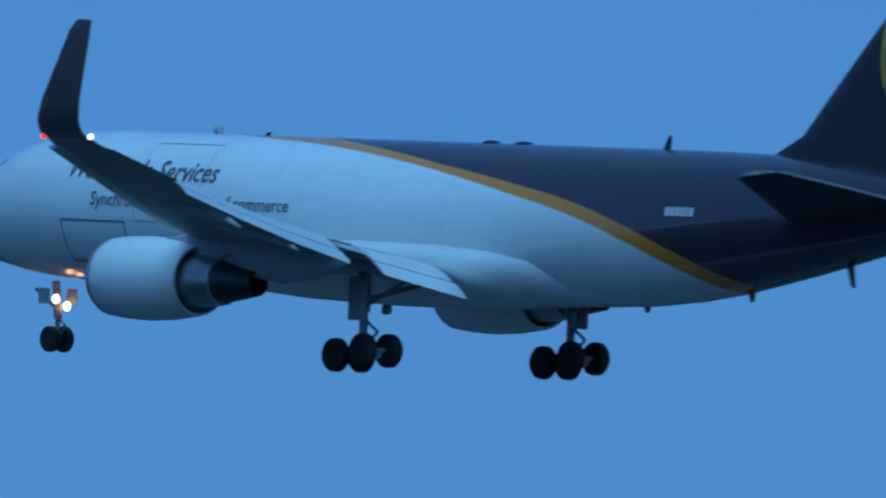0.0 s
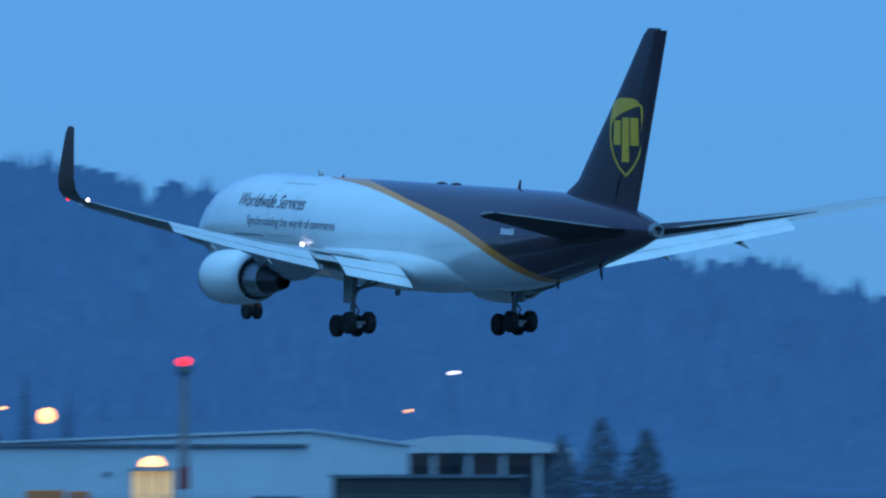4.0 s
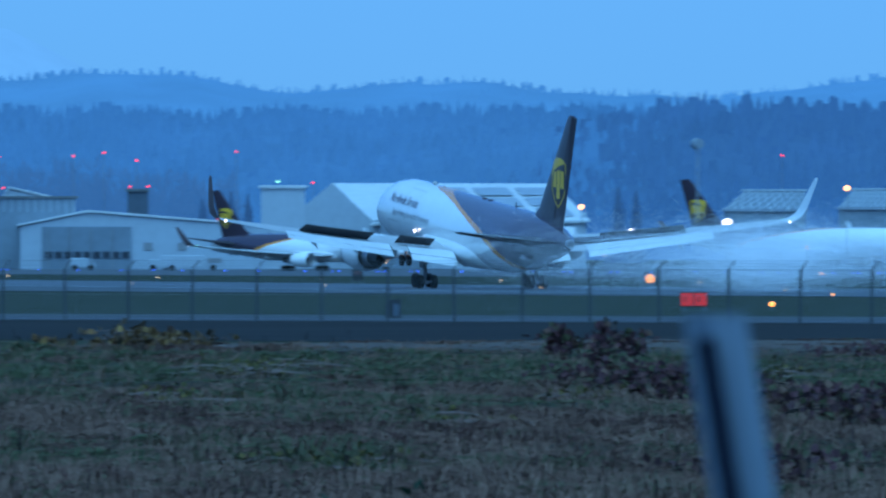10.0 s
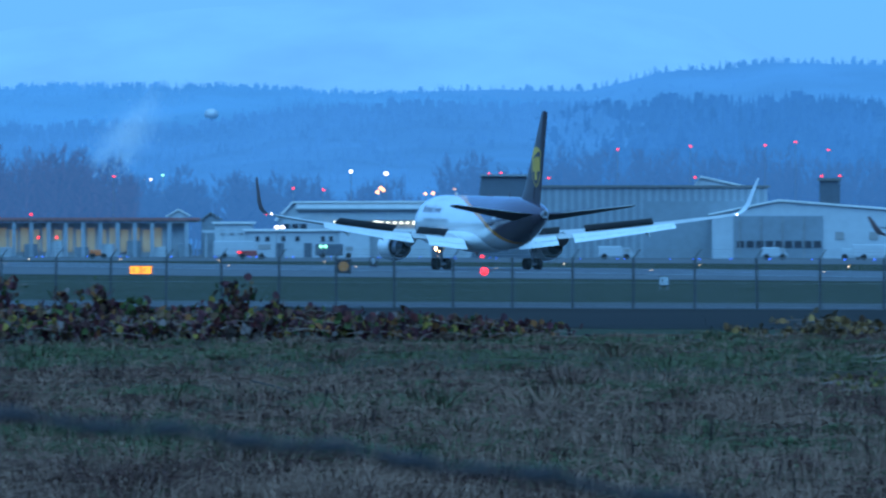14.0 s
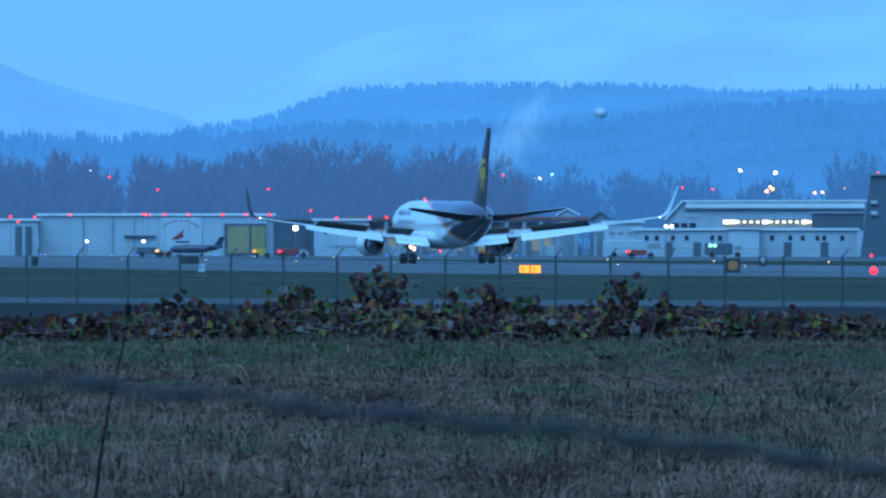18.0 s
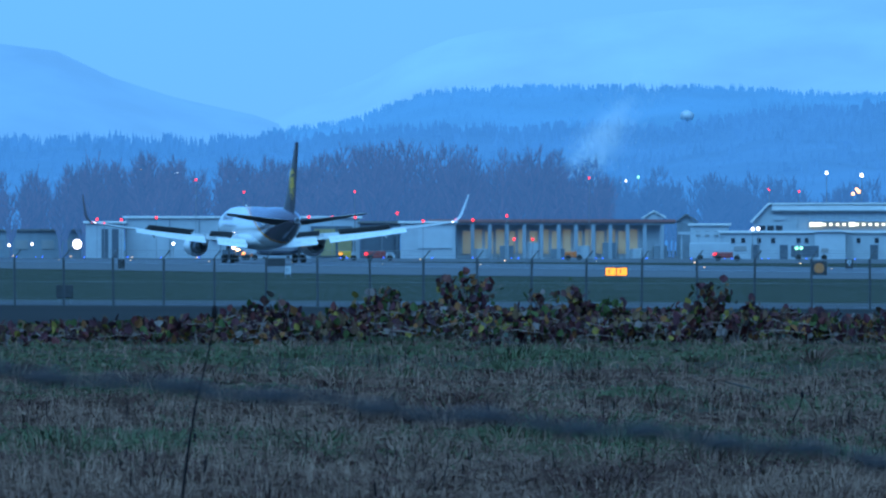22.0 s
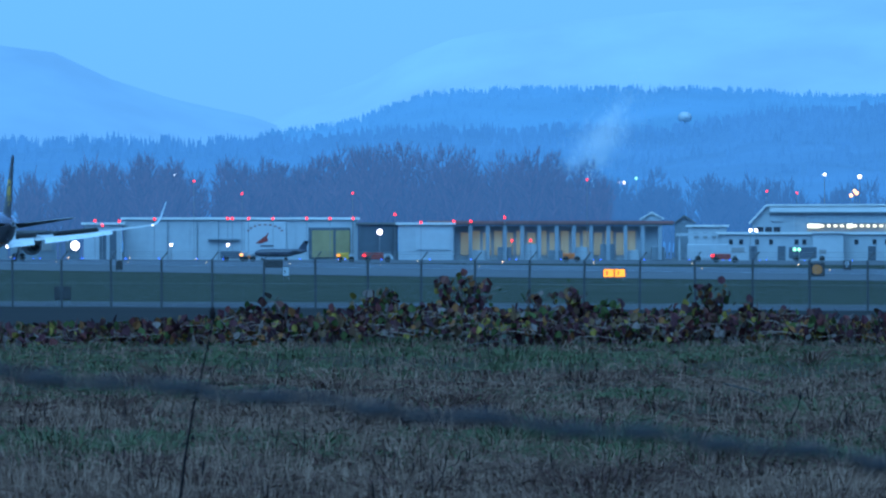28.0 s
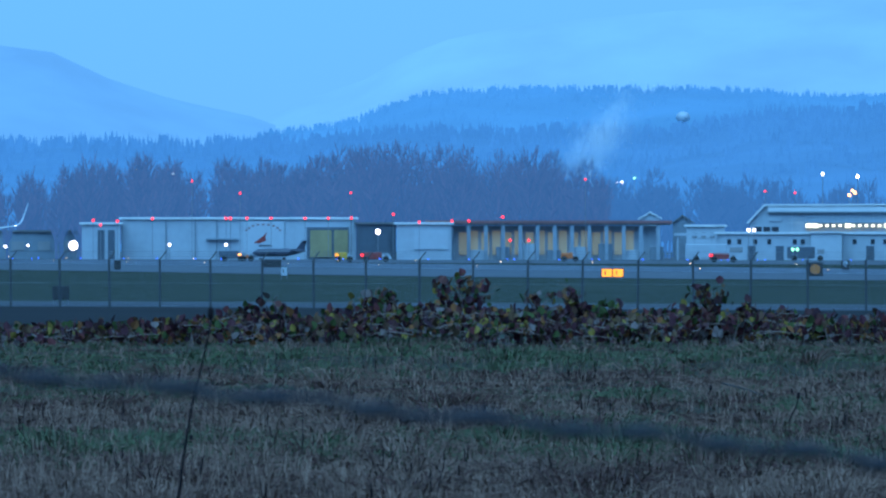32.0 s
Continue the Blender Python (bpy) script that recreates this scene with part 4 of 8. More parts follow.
def build_west_row():
    # long pale hangar with an open bay
    t, s = building("hangar", 5958, 5543, 33, 2050, 30, M["siding"], M["roof"], "long pale hangar with a lit white panel and an open bay", "hangar", rib=3.4, ribmat=M["siding"])
    part("door_panel", slab(5743, 5670, -30, 29, -0.35, 0, s, 0.05), M["whitewall"], t, "white painted door panel", smooth=False)
    bm = bmesh.new()
    v = [(5724, -9), (5708, 3), (5700, 11), (5704, 1), (5701, -4), (5713, -9)]
    bm.faces.new([bm.verts.new((s.x(b), -0.42, s.z(p))) for b, p in v])
    part("emblem", bm, M["red"], t, "plain red swoosh", smooth=False)
    # Solid dark slab on the wall, painted as the bay's shaded inside.
    part("bay", slab(5630, 5556, -36, 19, -0.2, 0, s), M["darkwall"], t, "dark open bay", smooth=False)
    for b0, b1 in ((5624, 5586), (5582, 5557)):
        part("bay_door", slab(b0, b1, -34, 14, -0.3, -0.21, s), M["ochre"], t, "dim ochre door leaf", smooth=False)
    for i in range(9):
        a = math.pi * (0.12 + 0.76 * i / 8)
        b, p = 5707 - 32 * math.cos(a), 6 + 17 * math.sin(a)
        part("mark", slab(b + 2.2, b - 2.2, p, p + 2.6, -0.4, -0.36, s), M["roofred"], t, "plain dull red bar", smooth=False)
    part("mark", slab(5715, 5692, -15, -12, -0.4, -0.36, s), M["darkwall"], t, "plain dark bar", smooth=False)
    part("ledge", slab(5808, 5752, -3, -1, -0.8, 0, s), M["greywall"], t, smooth=False)
    for b in (5880, 5828, 5790):
        part("downpipe", slab(b, b - 1.5, -40, 32, -0.3, -0.05, s), M["greywall"], t, smooth=False)
    t, s = building("annex", 6028, 5960, 24, 2045, 22, M["siding"], M["roof"], "small pale annex with two dark doors", "building")
    for b in (6000, 5982):
        part("door", slab(b, b - 12, -38, 14, -0.2, 0, s), M["darkwall"], t, "tall dark door", smooth=False)
    t, s = building("shed", 6500, 6030, 10, 2120, 26, M["greywall"], M["roofdark"], "low dark grey shed beside the hangars", "building")
    for b in range(6060, 6440, 46):
        window_part(s, b, b - 22, -22, -6, t)
    t, s = building("storage_block", 5542, 5472, 24, 2040, 24, M["darkwall"], M["roofdark"], "dark steel storage block", "building", rib=2.5, ribmat=M["darkwall"])
    t, s = building("office_block", 5471, 5374, 24, 2035, 20, M["siding"], M["roof"], "pale block at the end of the open shed", "building")
    part("door_panel", slab(5440, 5380, -20, 14, -0.2, 0, s), M["whitewall"], t, smooth=False)
    # open shed with columns and lit bays
    s = Site(5374, 2040)
    t = thing("open_shed", s.stand(), "long open shed, red roof edge, lit yellow bays", "shed")
    w = s.x(5008)
    part("back_wall", boxed(0, 2.0, 0, w, 2.6, s.z(22)), M["whitewall"], t, smooth=False)
    part("roof", boxed(-4, -0.6, s.z(23), w + 2, 4, s.z(27)), M["roofdark"], t, smooth=False)
    part("roof_edge", boxed(-4.2, -0.8, s.z(26), w + 2.2, -0.61, s.z(31)), M["roofred"], t, "dull red roof edge", smooth=False)
    for i in range(13):
        x = w * i / 12
        part("column", boxed(x - 0.3, -0.5, 0, x + 0.3, 0.1, s.z(23)), M["ribsteel"], t, smooth=False)
    for i in range(16):
        x = 1.2 + w * 0.86 * i / 16
        part("lit_bay", boxed(x, 1.8, 0.8, x + 1.3, 1.95, s.z(10 + 3 * (i % 2))), M["interior"], t, "warm lit bay", smooth=False)
    for i in range(8):
        x = 3.0 + i * 4.1
        part("crate", boxed(x, 0.4, 0, x + 2.2, 1.5, 1.6 + 0.5 * (i % 3), bevel=0.05), M["greywall"] if i % 2 else M["siding"], t, smooth=False)
    building("gabled_shed", 5040, 5005, 34, 2100, 14, M["siding"], M["roof"], "small gabled pale shed", "building", rise=10)
    building("small_house", 4982, 4948, 26, 2110, 12, M["greywall"], M["roofdark"], "small grey gabled house", "house", rise=12)
    t, s = building("low_block", 4958, 4890, 20, 2080, 16, M["whitewall"], M["roof"], "low white block with small windows", "building")
    for b in (4948, 4932, 4916):
        window_part(s, b, b - 8, 0, 10, t)


build_west_row()


M["striplamp"] = glow("strip_lamp", (0.95, 0.95, 0.75), 1.5)


def build_middle_row():
    # two storey white hangar, strip of lights
    s = Site(4849, 1990)
    t = thing("terminal_hangar", s.stand(), "white two-storey hangar with a strip of bright lamps", "hangar")
    x, z = s.x, s.z
    bm = bmesh.new()
    loft(bm, [[(x(4846), y, 0), (x(4497), y, 0), (x(4497), y, z(57)), (x(4819), y, z(56)), (x(4846), y, z(27))] for y in (0, 36)])
    part("wall", bm, M["siding"], t, smooth=False)
    bm = bmesh.new()
    loft(bm, [[(x(4849), y, z(25)), (x(4819.5), y, z(57)), (x(4493), y, z(58)), (x(4493), y, z(61)), (x(4821), y, z(60)), (x(4852), y, z(27))] for y in (-0.7, 37)])
    part("roof", bm, M["roof"], t, "pale metal roof with a hipped end", smooth=False)
    part("fascia", slab(4814, 4497, 47, 56.5, -0.5, 0, s), M["roof"], t, smooth=False)
    part("gutter", slab(4814, 4497, 44.5, 46.5, -0.7, 0, s), M["greywall"], t, smooth=False)
    part("gable_sign", slab(4812, 4790, 30, 37, -0.2, 0, s), M["whitewall"], t, smooth=False)
    # Flush dark panel, its colour standing for the shade of the recess.
    part("bay_shade_panel", slab(4590, 4498, 7, 37, -0.12, 0, s), M["darkwall"], t, "dark upper bay", smooth=False)
    part("lintel", slab(4594, 4497, 37.2, 39.5, -0.4, 0, s), M["siding"], t, smooth=False)
    # Three dark panes take the place of a shaded recess.
    for b in (4837, 4822, 4807):
        window_part(s, b, b - 12, 8, 20, t, M["darkpane"])
    for b in (4772, 4748, 4724, 4700, 4676, 4652, 4628, 4604):
        part("pilaster", slab(b, b - 2, 7, 44, -0.35, 0, s), M["whitewall"], t, smooth=False)
    for i in range(14):
        b = 4747 - i * 11.6
        end = i in (0, 1, 6, 12)
        part("strip_lamp", slab(b, b - (10.5 if end else 5.5), 18.5 if end else 20, 25.5 if end else 24, -1.1, -0.7, s), M["striplamp"], t, "bright white strip lamp", smooth=False)
    part("lamp_rail", slab(4749, 4588, 25.8, 27, -1.0, 0, s), M["greywall"], t, smooth=False)
    t, s = building("front_offices", 4905, 4510, 7, 1935, 16, M["siding"], M["roof"], "low white offices with dark windows", "building")
    for b in (4886, 4868, 4840, 4815, 4770, 4756, 4664, 4632, 4610, 4584, 4572, 4540):
        window_part(s, b, b - 7, -11, -2, t, M["darkpane"])
    part("stair_tower", slab(4738, 4684, -42, 9, -3.0, 0, s), M["whitewall"], t, "pale stair tower", smooth=False)
    part("tower_roof", slab(4740, 4682, 9.2, 11.5, -3.4, 0, s), M["roof"], t, smooth=False)
    for b in (4850, 4800, 4640, 4575):
        part("door", slab(b, b - 14, -40, -14, -0.15, 0.05, s), M["darkwall"], t, smooth=False)
    part("gallery", slab(4980, 4906, 4, 9, -1, 3, s), M["siding"], t, smooth=False)
    for b in (4975, 4945, 4915):
        part("column", slab(b, b - 3, -40, 4, -0.6, 0, s), M["siding"], t, smooth=False)
    # tail dock: dark leaning tower and grey corrugated hall
    s = Site(4498, 1900)
    t = thing("tail_dock", s.stand(), "tall dark steel hangar door tower with a leaning edge", "hangar")
    bm = bmesh.new()
    loft(bm, [[(s.x(4505), y, 0), (s.x(4386), y, 0), (s.x(4386), y, s.z(106)), (s.x(4486), y, s.z(106))] for y in (0, 30)])
    part("wall", bm, M["darkwall"], t, smooth=False)
    part("roof", boxed(s.x(4488), -0.5, s.z(104), s.x(4384), 31, s.z(108)), M["greywall"], t, smooth=False)
    for lo, hi in ((34, 41), (54, 60)):
        part("vent", slab(4486, 4474, lo, hi, -0.5, 0, s), M["siding"], t, smooth=False)
    # Ribs get a paler steel: light-and-shade contrast put into the colour.
    t, s = building("corrugated_hall", 4385, 3980, 84, 1900, 40, M["greywall"], M["roofdark"], "huge grey corrugated steel hall", "hangar", rib=1.15, ribmat=M["ribsteel"], ribwide=0.5)
    part("door", slab(4200, 4010, -40, 60, -0.35, 0, s), M["greywall"], t, "tall grey sliding door", smooth=False)
    building("roof_hut", 4110, 4014, 84, 1960, 20, M["whitewall"], M["roof"], "white wedge-shaped roof hut", "building", rise=18, ridge_at=0.12)
    # workshop hangar with a strip of dark windows
    t, s = building("workshop_hangar", 4078, 3640, 36, 1860, 40, M["siding"], M["roof"], "grey workshop hangar with a strip of dark windows", "hangar", rise=24, ridge_at=0.27)
    part("door_frame", slab(4040, 3882, -42, 34, -0.25, 0, s), M["greywall"], t, "wide sliding door", smooth=False)
    for i in range(9):
        b = 4034 - i * 17
        window_part(s, b, b - 13, -22, -10, t, M["darkpane"], y=-0.4)
    for i in range(4):
        b = 4030 - i * 38
        part("door_rail", slab(b, b - 2, -40, 30, -0.4, -0.24, s), M["steel"], t, smooth=False)
    for b in (3860, 3800, 3740, 3690):
        window_part(s, b, b - 16, -8, 6, t)
    # beacon tower
    s = Site(3888, 1990)
    t = thing("beacon_tower", s.stand(), "dark square tower with red lamps", "tower")
    part("shaft", boxed(0, 0, 0, s.x(3852), 3, s.z(98), bevel=0.1), M["darkwall"], t, smooth=False)
    part("cap", boxed(-0.3, -0.3, s.z(96), s.x(3850), 3.3, s.z(101)), M["roofdark"], t, smooth=False)
    # white tower block
    t, s = building("white_tower", 3652, 3574, 103, 1920, 12, M["whitewall"], M["roof"], "plain white tower block with a flat roof", "tower")
    part("parapet", slab(3653, 3573, 100, 107, -0.2, 0, s), M["roof"], t, smooth=False)
    # great white hangar: gable towards the viewer's left, wide roof with skylights
    s = Site(3576, 1960)
    t = thing("great_hangar", s.stand(), "great white hangar, wide pale roof with skylight panels", "hangar")
    z = s.z
    x = s.x
    bm = bmesh.new()
    gable = [(x(3576), 0), (x(3452), 0), (x(3452), z(42)), (x(3526), z(112)), (x(3576), z(70))]
    loft(bm, [[(a, y, c) for a, c in gable] for y in (0, 1.0)])
    part("gable_wall", bm, M["siding"], t, smooth=False)
    part("wall", boxed(x(3452) + 0.02, 0.5, 0, x(3080), 1.2, z(46)), M["siding"], t, smooth=False)
    part("back_wall", boxed(x(3576), 60, 0, x(3080), 61, z(70)), M["siding"], t, smooth=False)
    part("end_wall", boxed(x(3081), 1.3, 0, x(3076), 60, z(60)), M["siding"], t, smooth=False)
    bm = bmesh.new()
    quad = [(x(3452) - 0.5, -0.4, z(40)), (x(3070), -0.4, z(46)), (x(3126), 30, z(112)), (x(3528), 30, z(113))]
    vs = [bm.verts.new(p) for p in quad]
    vb = [bm.verts.new((p[0], p[1], p[2] - 0.35)) for p in quad]
    bm.faces.new(vs)
    bm.faces.new(vb[::-1])
    for i in range(4):
        j = (i + 1) % 4
        bm.faces.new((vs[i], vb[i], vb[j], vs[j]))
    part("roof", bm, M["roof"], t, "pale metal roof", smooth=False)
    for u0, u1 in ((0.39, 0.575), (0.61, 0.765), (0.80, 0.945)):
        for v0, v1 in ((0.09, 0.32), (0.38, 0.60), (0.66, 0.87)):
            bm = bmesh.new()

            def at(u, v):
                a = Vector(quad[0]).lerp(Vector(quad[1]), u)
                b = Vector(quad[3]).lerp(Vector(quad[2]), u)
                return a.lerp(b, v) + Vector((0, -0.05, 0.12))
            bm.faces.new([bm.verts.new(at(u, v)) for u, v in ((u0, v0), (u1, v0), (u1, v1), (u0, v1))])
            part("skylight", bm, M["skylight"], t, "grey skylight panel", smooth=False)
    part("annex_wall", boxed(x(3441), -8, 0, x(3366), 0.4, z(62)), M["greywall"], t, "grey boxy annex", smooth=False)
    part("annex_roof", boxed(x(3443), -8.3, z(62), x(3300), 0.45, z(65)), M["roofdark"], t, smooth=False)
    part("annex_wall", boxed(x(3365), -7, 0, x(3302), 0.4, z(44)), M["siding"], t, smooth=False)
    part("door", boxed(x(3300), 0.2, 0, x(3110), 0.55, z(40)), M["greywall"], t, "wide grey sliding door", smooth=False)
    building("white_lean_to", 3250, 3100, 4, 1780, 10, M["whitewall"], M["roof"], "low white lean-to with a bright sloping roof", "shed", rise=-30)
    # halls under pale lattice roofs
    for b0, b1, foot, top, run in ((2832, 2688, 61, 97, 34), (2630, 2528, 64, 99, 26)):
        s = Site(b0, 1880)
        t = thing("lattice_hall", s.stand(), "grey hall under a sloping pale lattice roof", "building")
        w, za, zb, r = s.x(b1), s.z(foot), s.z(top), run * s.k
        part("wall", boxed(0, 0, 0, w, 14, za), M["greywall"], t, smooth=False)
        part("cornice", boxed(-0.3, -0.4, za + 0.01, w + 0.3, 0.3, za + 0.35), M["paleclad"], t, smooth=False)
        bm = bmesh.new()
        loft(bm, [[(0, 0.4, za + 0.36), (w, 0.4, za + 0.36), (w, 14, za + 0.36), (0, 14, za + 0.36)], [(r, 6, zb), (w, 6, zb), (w, 9, zb), (r, 9, zb)]])
        part("roof", bm, M["greywall"], t, "grey hipped roof", smooth=False)
        part("ridge_bar", boxed(r - 0.3, 5.6, zb, w + 0.3, 9.2, zb + 0.3), M["siding"], t, smooth=False)

        def on_roof(u, v):
            return Vector((r * v + (w - r * v) * u, 0.32 + 5.6 * v, za + 0.36 + (zb - za - 0.36) * v))
        n = 9
        for k in range(n):
            for v in (0, 0.5):
                part("lattice_bar", rod(bmesh.new(), on_roof(k / n, v), on_roof((k + 1) / n, v + 0.5), 0.13, n=4), M["siding"], t)
                part("lattice_bar", rod(bmesh.new(), on_roof((k + 1) / n, v), on_roof(k / n, v + 0.5), 0.13, n=4), M["siding"], t)


build_middle_row()


def build_east_row():
    # broad hangar with a deep bay
    s = Site(2530, 1760)
    t = thing("depot", s.stand(), "broad pale freight hangar with a wide shaded bay", "hangar")
    x, z = s.x, s.z
    bm = bmesh.new()
    loft(bm, [[(x(b), y, z(h) if h > -90 else 0) for b, h in ((2530, -99), (2462, -99), (2462, 37), (1965, 37), (1965, -99), (1800, -99), (1800, 89), (2190, 93), (2530, 73))] for y in (0, 0.6)])
    part("front_wall", bm, M["paleclad"], t, smooth=False)
    # Bay is shallow; darker cladding paints the shade of a deeper one.
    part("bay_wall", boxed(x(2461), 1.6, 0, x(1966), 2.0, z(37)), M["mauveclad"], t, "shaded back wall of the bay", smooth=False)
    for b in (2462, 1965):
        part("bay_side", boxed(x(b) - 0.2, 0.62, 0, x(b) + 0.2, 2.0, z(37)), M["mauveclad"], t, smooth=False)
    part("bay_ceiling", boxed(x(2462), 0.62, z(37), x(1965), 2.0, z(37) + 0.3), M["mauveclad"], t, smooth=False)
    part("side_wall", boxed(x(2530), 0.62, 0, x(2530) + 0.4, 48, z(72)), M["paleclad"], t, smooth=False)
    part("side_wall", boxed(x(1800) - 0.4, 0.62, 0, x(1800), 48, z(88)), M["paleclad"], t, smooth=False)
    bm = bmesh.new()
    loft(bm, [[(x(2533), y, z(73)), (x(2190), y, z(93.2)), (x(1797), y, z(89.2)), (x(1797), y, z(92)), (x(2190), y, z(96)), (x(2533), y, z(75))] for y in (-0.7, 49)])
    part("roof", bm, M["skylight"], t, "pale sheet roof of a low pitch", smooth=False)
    part("roof_cap", slab(2190, 1990, 94, 97.5, -0.9, -0.72, s), M["roof"], t, "bright ridge capping", smooth=False)
    part("lintel", slab(2464, 1963, 35.5, 38.5, -0.35, -0.02, s), M["darkwall"], t, smooth=False)
    for b0, b1 in ((2376, 2265), (2168, 2053)):
        part("track", slab(b0, b1, 54, 57, -0.35, -0.02, s), M["darkwall"], t, "dark sliding door track", smooth=False)
    for b0, b1, lo, hi in ((2262, 2244, 58, 70), (2240, 2190, 62, 66), (2186, 2172, 58, 72)):
        part("emblem_bar", slab(b0, b1, lo, hi, -0.14, -0.02, s), M["greywall"], t, "faded grey wall emblem", smooth=False)
    for b in (2376, 2290, 2205, 2120, 2040):
        part("seam", boxed(x(b), 1.4, 0, x(b) + 0.3, 1.58, z(36.5)), M["greywall"], t, smooth=False)
    part("door", slab(2456, 2433, -26, 18, -0.4, -0.02, s), M["whitewall"], t, "white side door", smooth=False)
    part("downpipe", slab(1992, 1988, -40, 88, -0.4, -0.02, s), M["greywall"], t, smooth=False)
    part("roof_unit", slab(2052, 2040, 78, 88, -0.3, -0.02, s), M["greywall"], t, "grey wall vent", smooth=False)
    # dark steps and stores inside the bay
    s = Site(2402, 1690)
    t = thing("loading_booth", s.stand(), "dark loading booth with pale side doors", "booth")
    part("body", slab(2402, 2309, -60, -9, 0, 3, s), M["darkwall"], t, smooth=False)
    part("roof", slab(2406, 2305, -8.9, -6, -0.4, 3.4, s), M["blackpaint"], t, smooth=False)
    for b0, b1 in ((2388, 2368), (2334, 2316)):
        part("door", slab(b0, b1, -58, -15, -0.12, 0, s), M["greywall"], t, smooth=False)
    # long low canopy before the bay
    s = Site(2322, 1640)
    t = thing("canopy_shed", s.stand(), "long low shed, thin dark roof over open bays", "shed")
    part("roof", slab(2322, 1760, 1, 4, -1.0, 3.4, s), M["roofdark"], t, smooth=False)
    part("eave", slab(2290, 2190, -3.5, -0.5, -1.0, -0.6, s), M["roof"], t, "pale lit eave", smooth=False)
    part("back_wall", slab(2200, 1762, -60, 0.8, 2.6, 2.9, s), M["paleclad"], t, smooth=False)
    for b in (2318, 2200, 2090, 2010, 1930, 1850, 1764):
        part("column", slab(b, b - 4, -60, 0.8, -0.4, 0, s), M["darkwall"], t, smooth=False)
    for b0, b1, hi, m in ((2180, 2150, -16, "siding"), (2140, 2122, -20, "whitewall"), (2046, 2014, -14, "darkwall"), (2000, 1984, -18, "siding"), (1972, 1950, -12, "greywall"), (1915, 1894, -16, "whitewall"), (1880, 1862, -20, "darkwall"), (1826, 1800, -14, "greywall")):
        part("bay_door", slab(b0, b1, -60, hi, 2.3, 2.55, s), M[m], t, smooth=False)
    # pale offices with a low hipped wing
    s = Site(1796, 1840)
    t = thing("white_offices", s.stand(), "pale two-storey offices with dark upper windows", "building")
    x, z = s.x, s.z
    bm = bmesh.new()
    loft(bm, [[(x(1796), y, 0), (x(1462), y, 0), (x(1462), y, z(76)), (x(1796), y, z(76))] for y in (0, 30)])
    part("wall", bm, M["paleclad"], t, smooth=False)
    part("roof", boxed(x(1800), -1, z(76.2), x(1459), 31, z(80)), M["roof"], t, "pale flat roof edge", smooth=False)
    bm = bmesh.new()
    loft(bm, [[(x(1461.5), y, 0), (x(1436), y, 0), (x(1436), y, z(60)), (x(1461.5), y, z(73))] for y in (0.3, 24)])
    part("end_wing", bm, M["paleclad"], t, smooth=False)
    bm = bmesh.new()
    loft(bm, [[(x(1461.5), y, z(73.2)), (x(1430), y, z(58)), (x(1430), y, z(61.5)), (x(1461.5), y, z(76))] for y in (-0.8, 25)])
    part("wing_roof", bm, M["siding"], t, smooth=False)
    for b, m in ((1752, "darkpane"), (1700, "darkpane"), (1637, "darkpane"), (1588, "interior"), (1538, "darkpane"), (1489, "darkpane")):
        window_part(s, b + 17, b - 17, 57, 69, t, M[m])
    part("ledge", slab(1795, 1463, 50, 52.5, -0.6, -0.02, s), M["siding"], t, smooth=False)
    for b in (1720, 1672, 1610):
        window_part(s, b + 9, b - 9, 16, 30, t, M["darkpane"])
    part("awning", slab(1795, 1700, 24, 27, -4.5, -0.02, s), M["roofdark"], t, "thin dark awning", smooth=False)
    # hipped hall with lit openings under its eaves
    s = Site(1326, 1700)
    t = thing("gabled_hall", s.stand(), "long hall with a dark hipped roof, lit eave openings", "building")
    x, z = s.x, s.z
    part("wall", boxed(x(1318), 0.6, 0, x(1068), 23, z(16)), M["mauveclad"], t, smooth=False)
    bm = bmesh.new()
    vs = [bm.verts.new(p) for p in ((x(1328), -0.6, z(15)), (x(1058), -0.6, z(15)), (x(1058), 24, z(15)), (x(1328), 24, z(15)), (x(1292), 11.5, z(47)), (x(1080), 11.5, z(47)))]
    for q in ((0, 1, 5, 4), (1, 2, 5), (2, 3, 4, 5), (3, 0, 4), (3, 2, 1, 0)):
        bm.faces.new([vs[k] for k in q])
    part("roof", bm, M["roofdark"], t, "dark hipped roof", smooth=False)
    part("gutter", slab(1328, 1058, 11, 14.6, -0.75, -0.3, s), M["darkwall"], t, smooth=False)
    for b in (1276, 1249, 1225, 1201, 1176, 1140, 1112):
        window_part(s, b + 7, b - 7, 3, 10, t, M["interior"], y=0.45)
    part("roof_vent", boxed(x(1200), 10.5, z(45), x(1172), 12.5, z(51)), M["siding"], t, smooth=False)
    window_part(s, 1281, 1266, -28, -18, t, M["interior"], y=0.45)
    for b in (1230, 1160, 1100):
        part("door", slab(b, b - 20, -48, -12, 0.4, 0.6, s), M["greywall"], t, smooth=False)
    for b0, b1, top, rise, d, lab in ((1085, 808, 50, 36, 1900, "white tent-like roofed hall"), (980, 808, 2, 28, 1650, "white low-pitched canopy on slim columns"), (-340, -710, 54, 24, 1700, "pale curved tent roof")):
        s = Site(b0, d)
        t = thing("canopy_hall", s.stand(), lab, "canopy")
        w, h = s.x(b1), s.z(top)
        bm = bmesh.new()
        loft(bm, [[(w * i / 10, y, h + (rise * s.k) * math.sin(math.pi * i / 10) ** 0.9 - 0.02) for i in range(11)] + [(w, y, h - 0.6), (0, y, h - 0.6)] for y in (0, 24)])
        part("roof", bm, M["siding"], t, "pale curved roof")
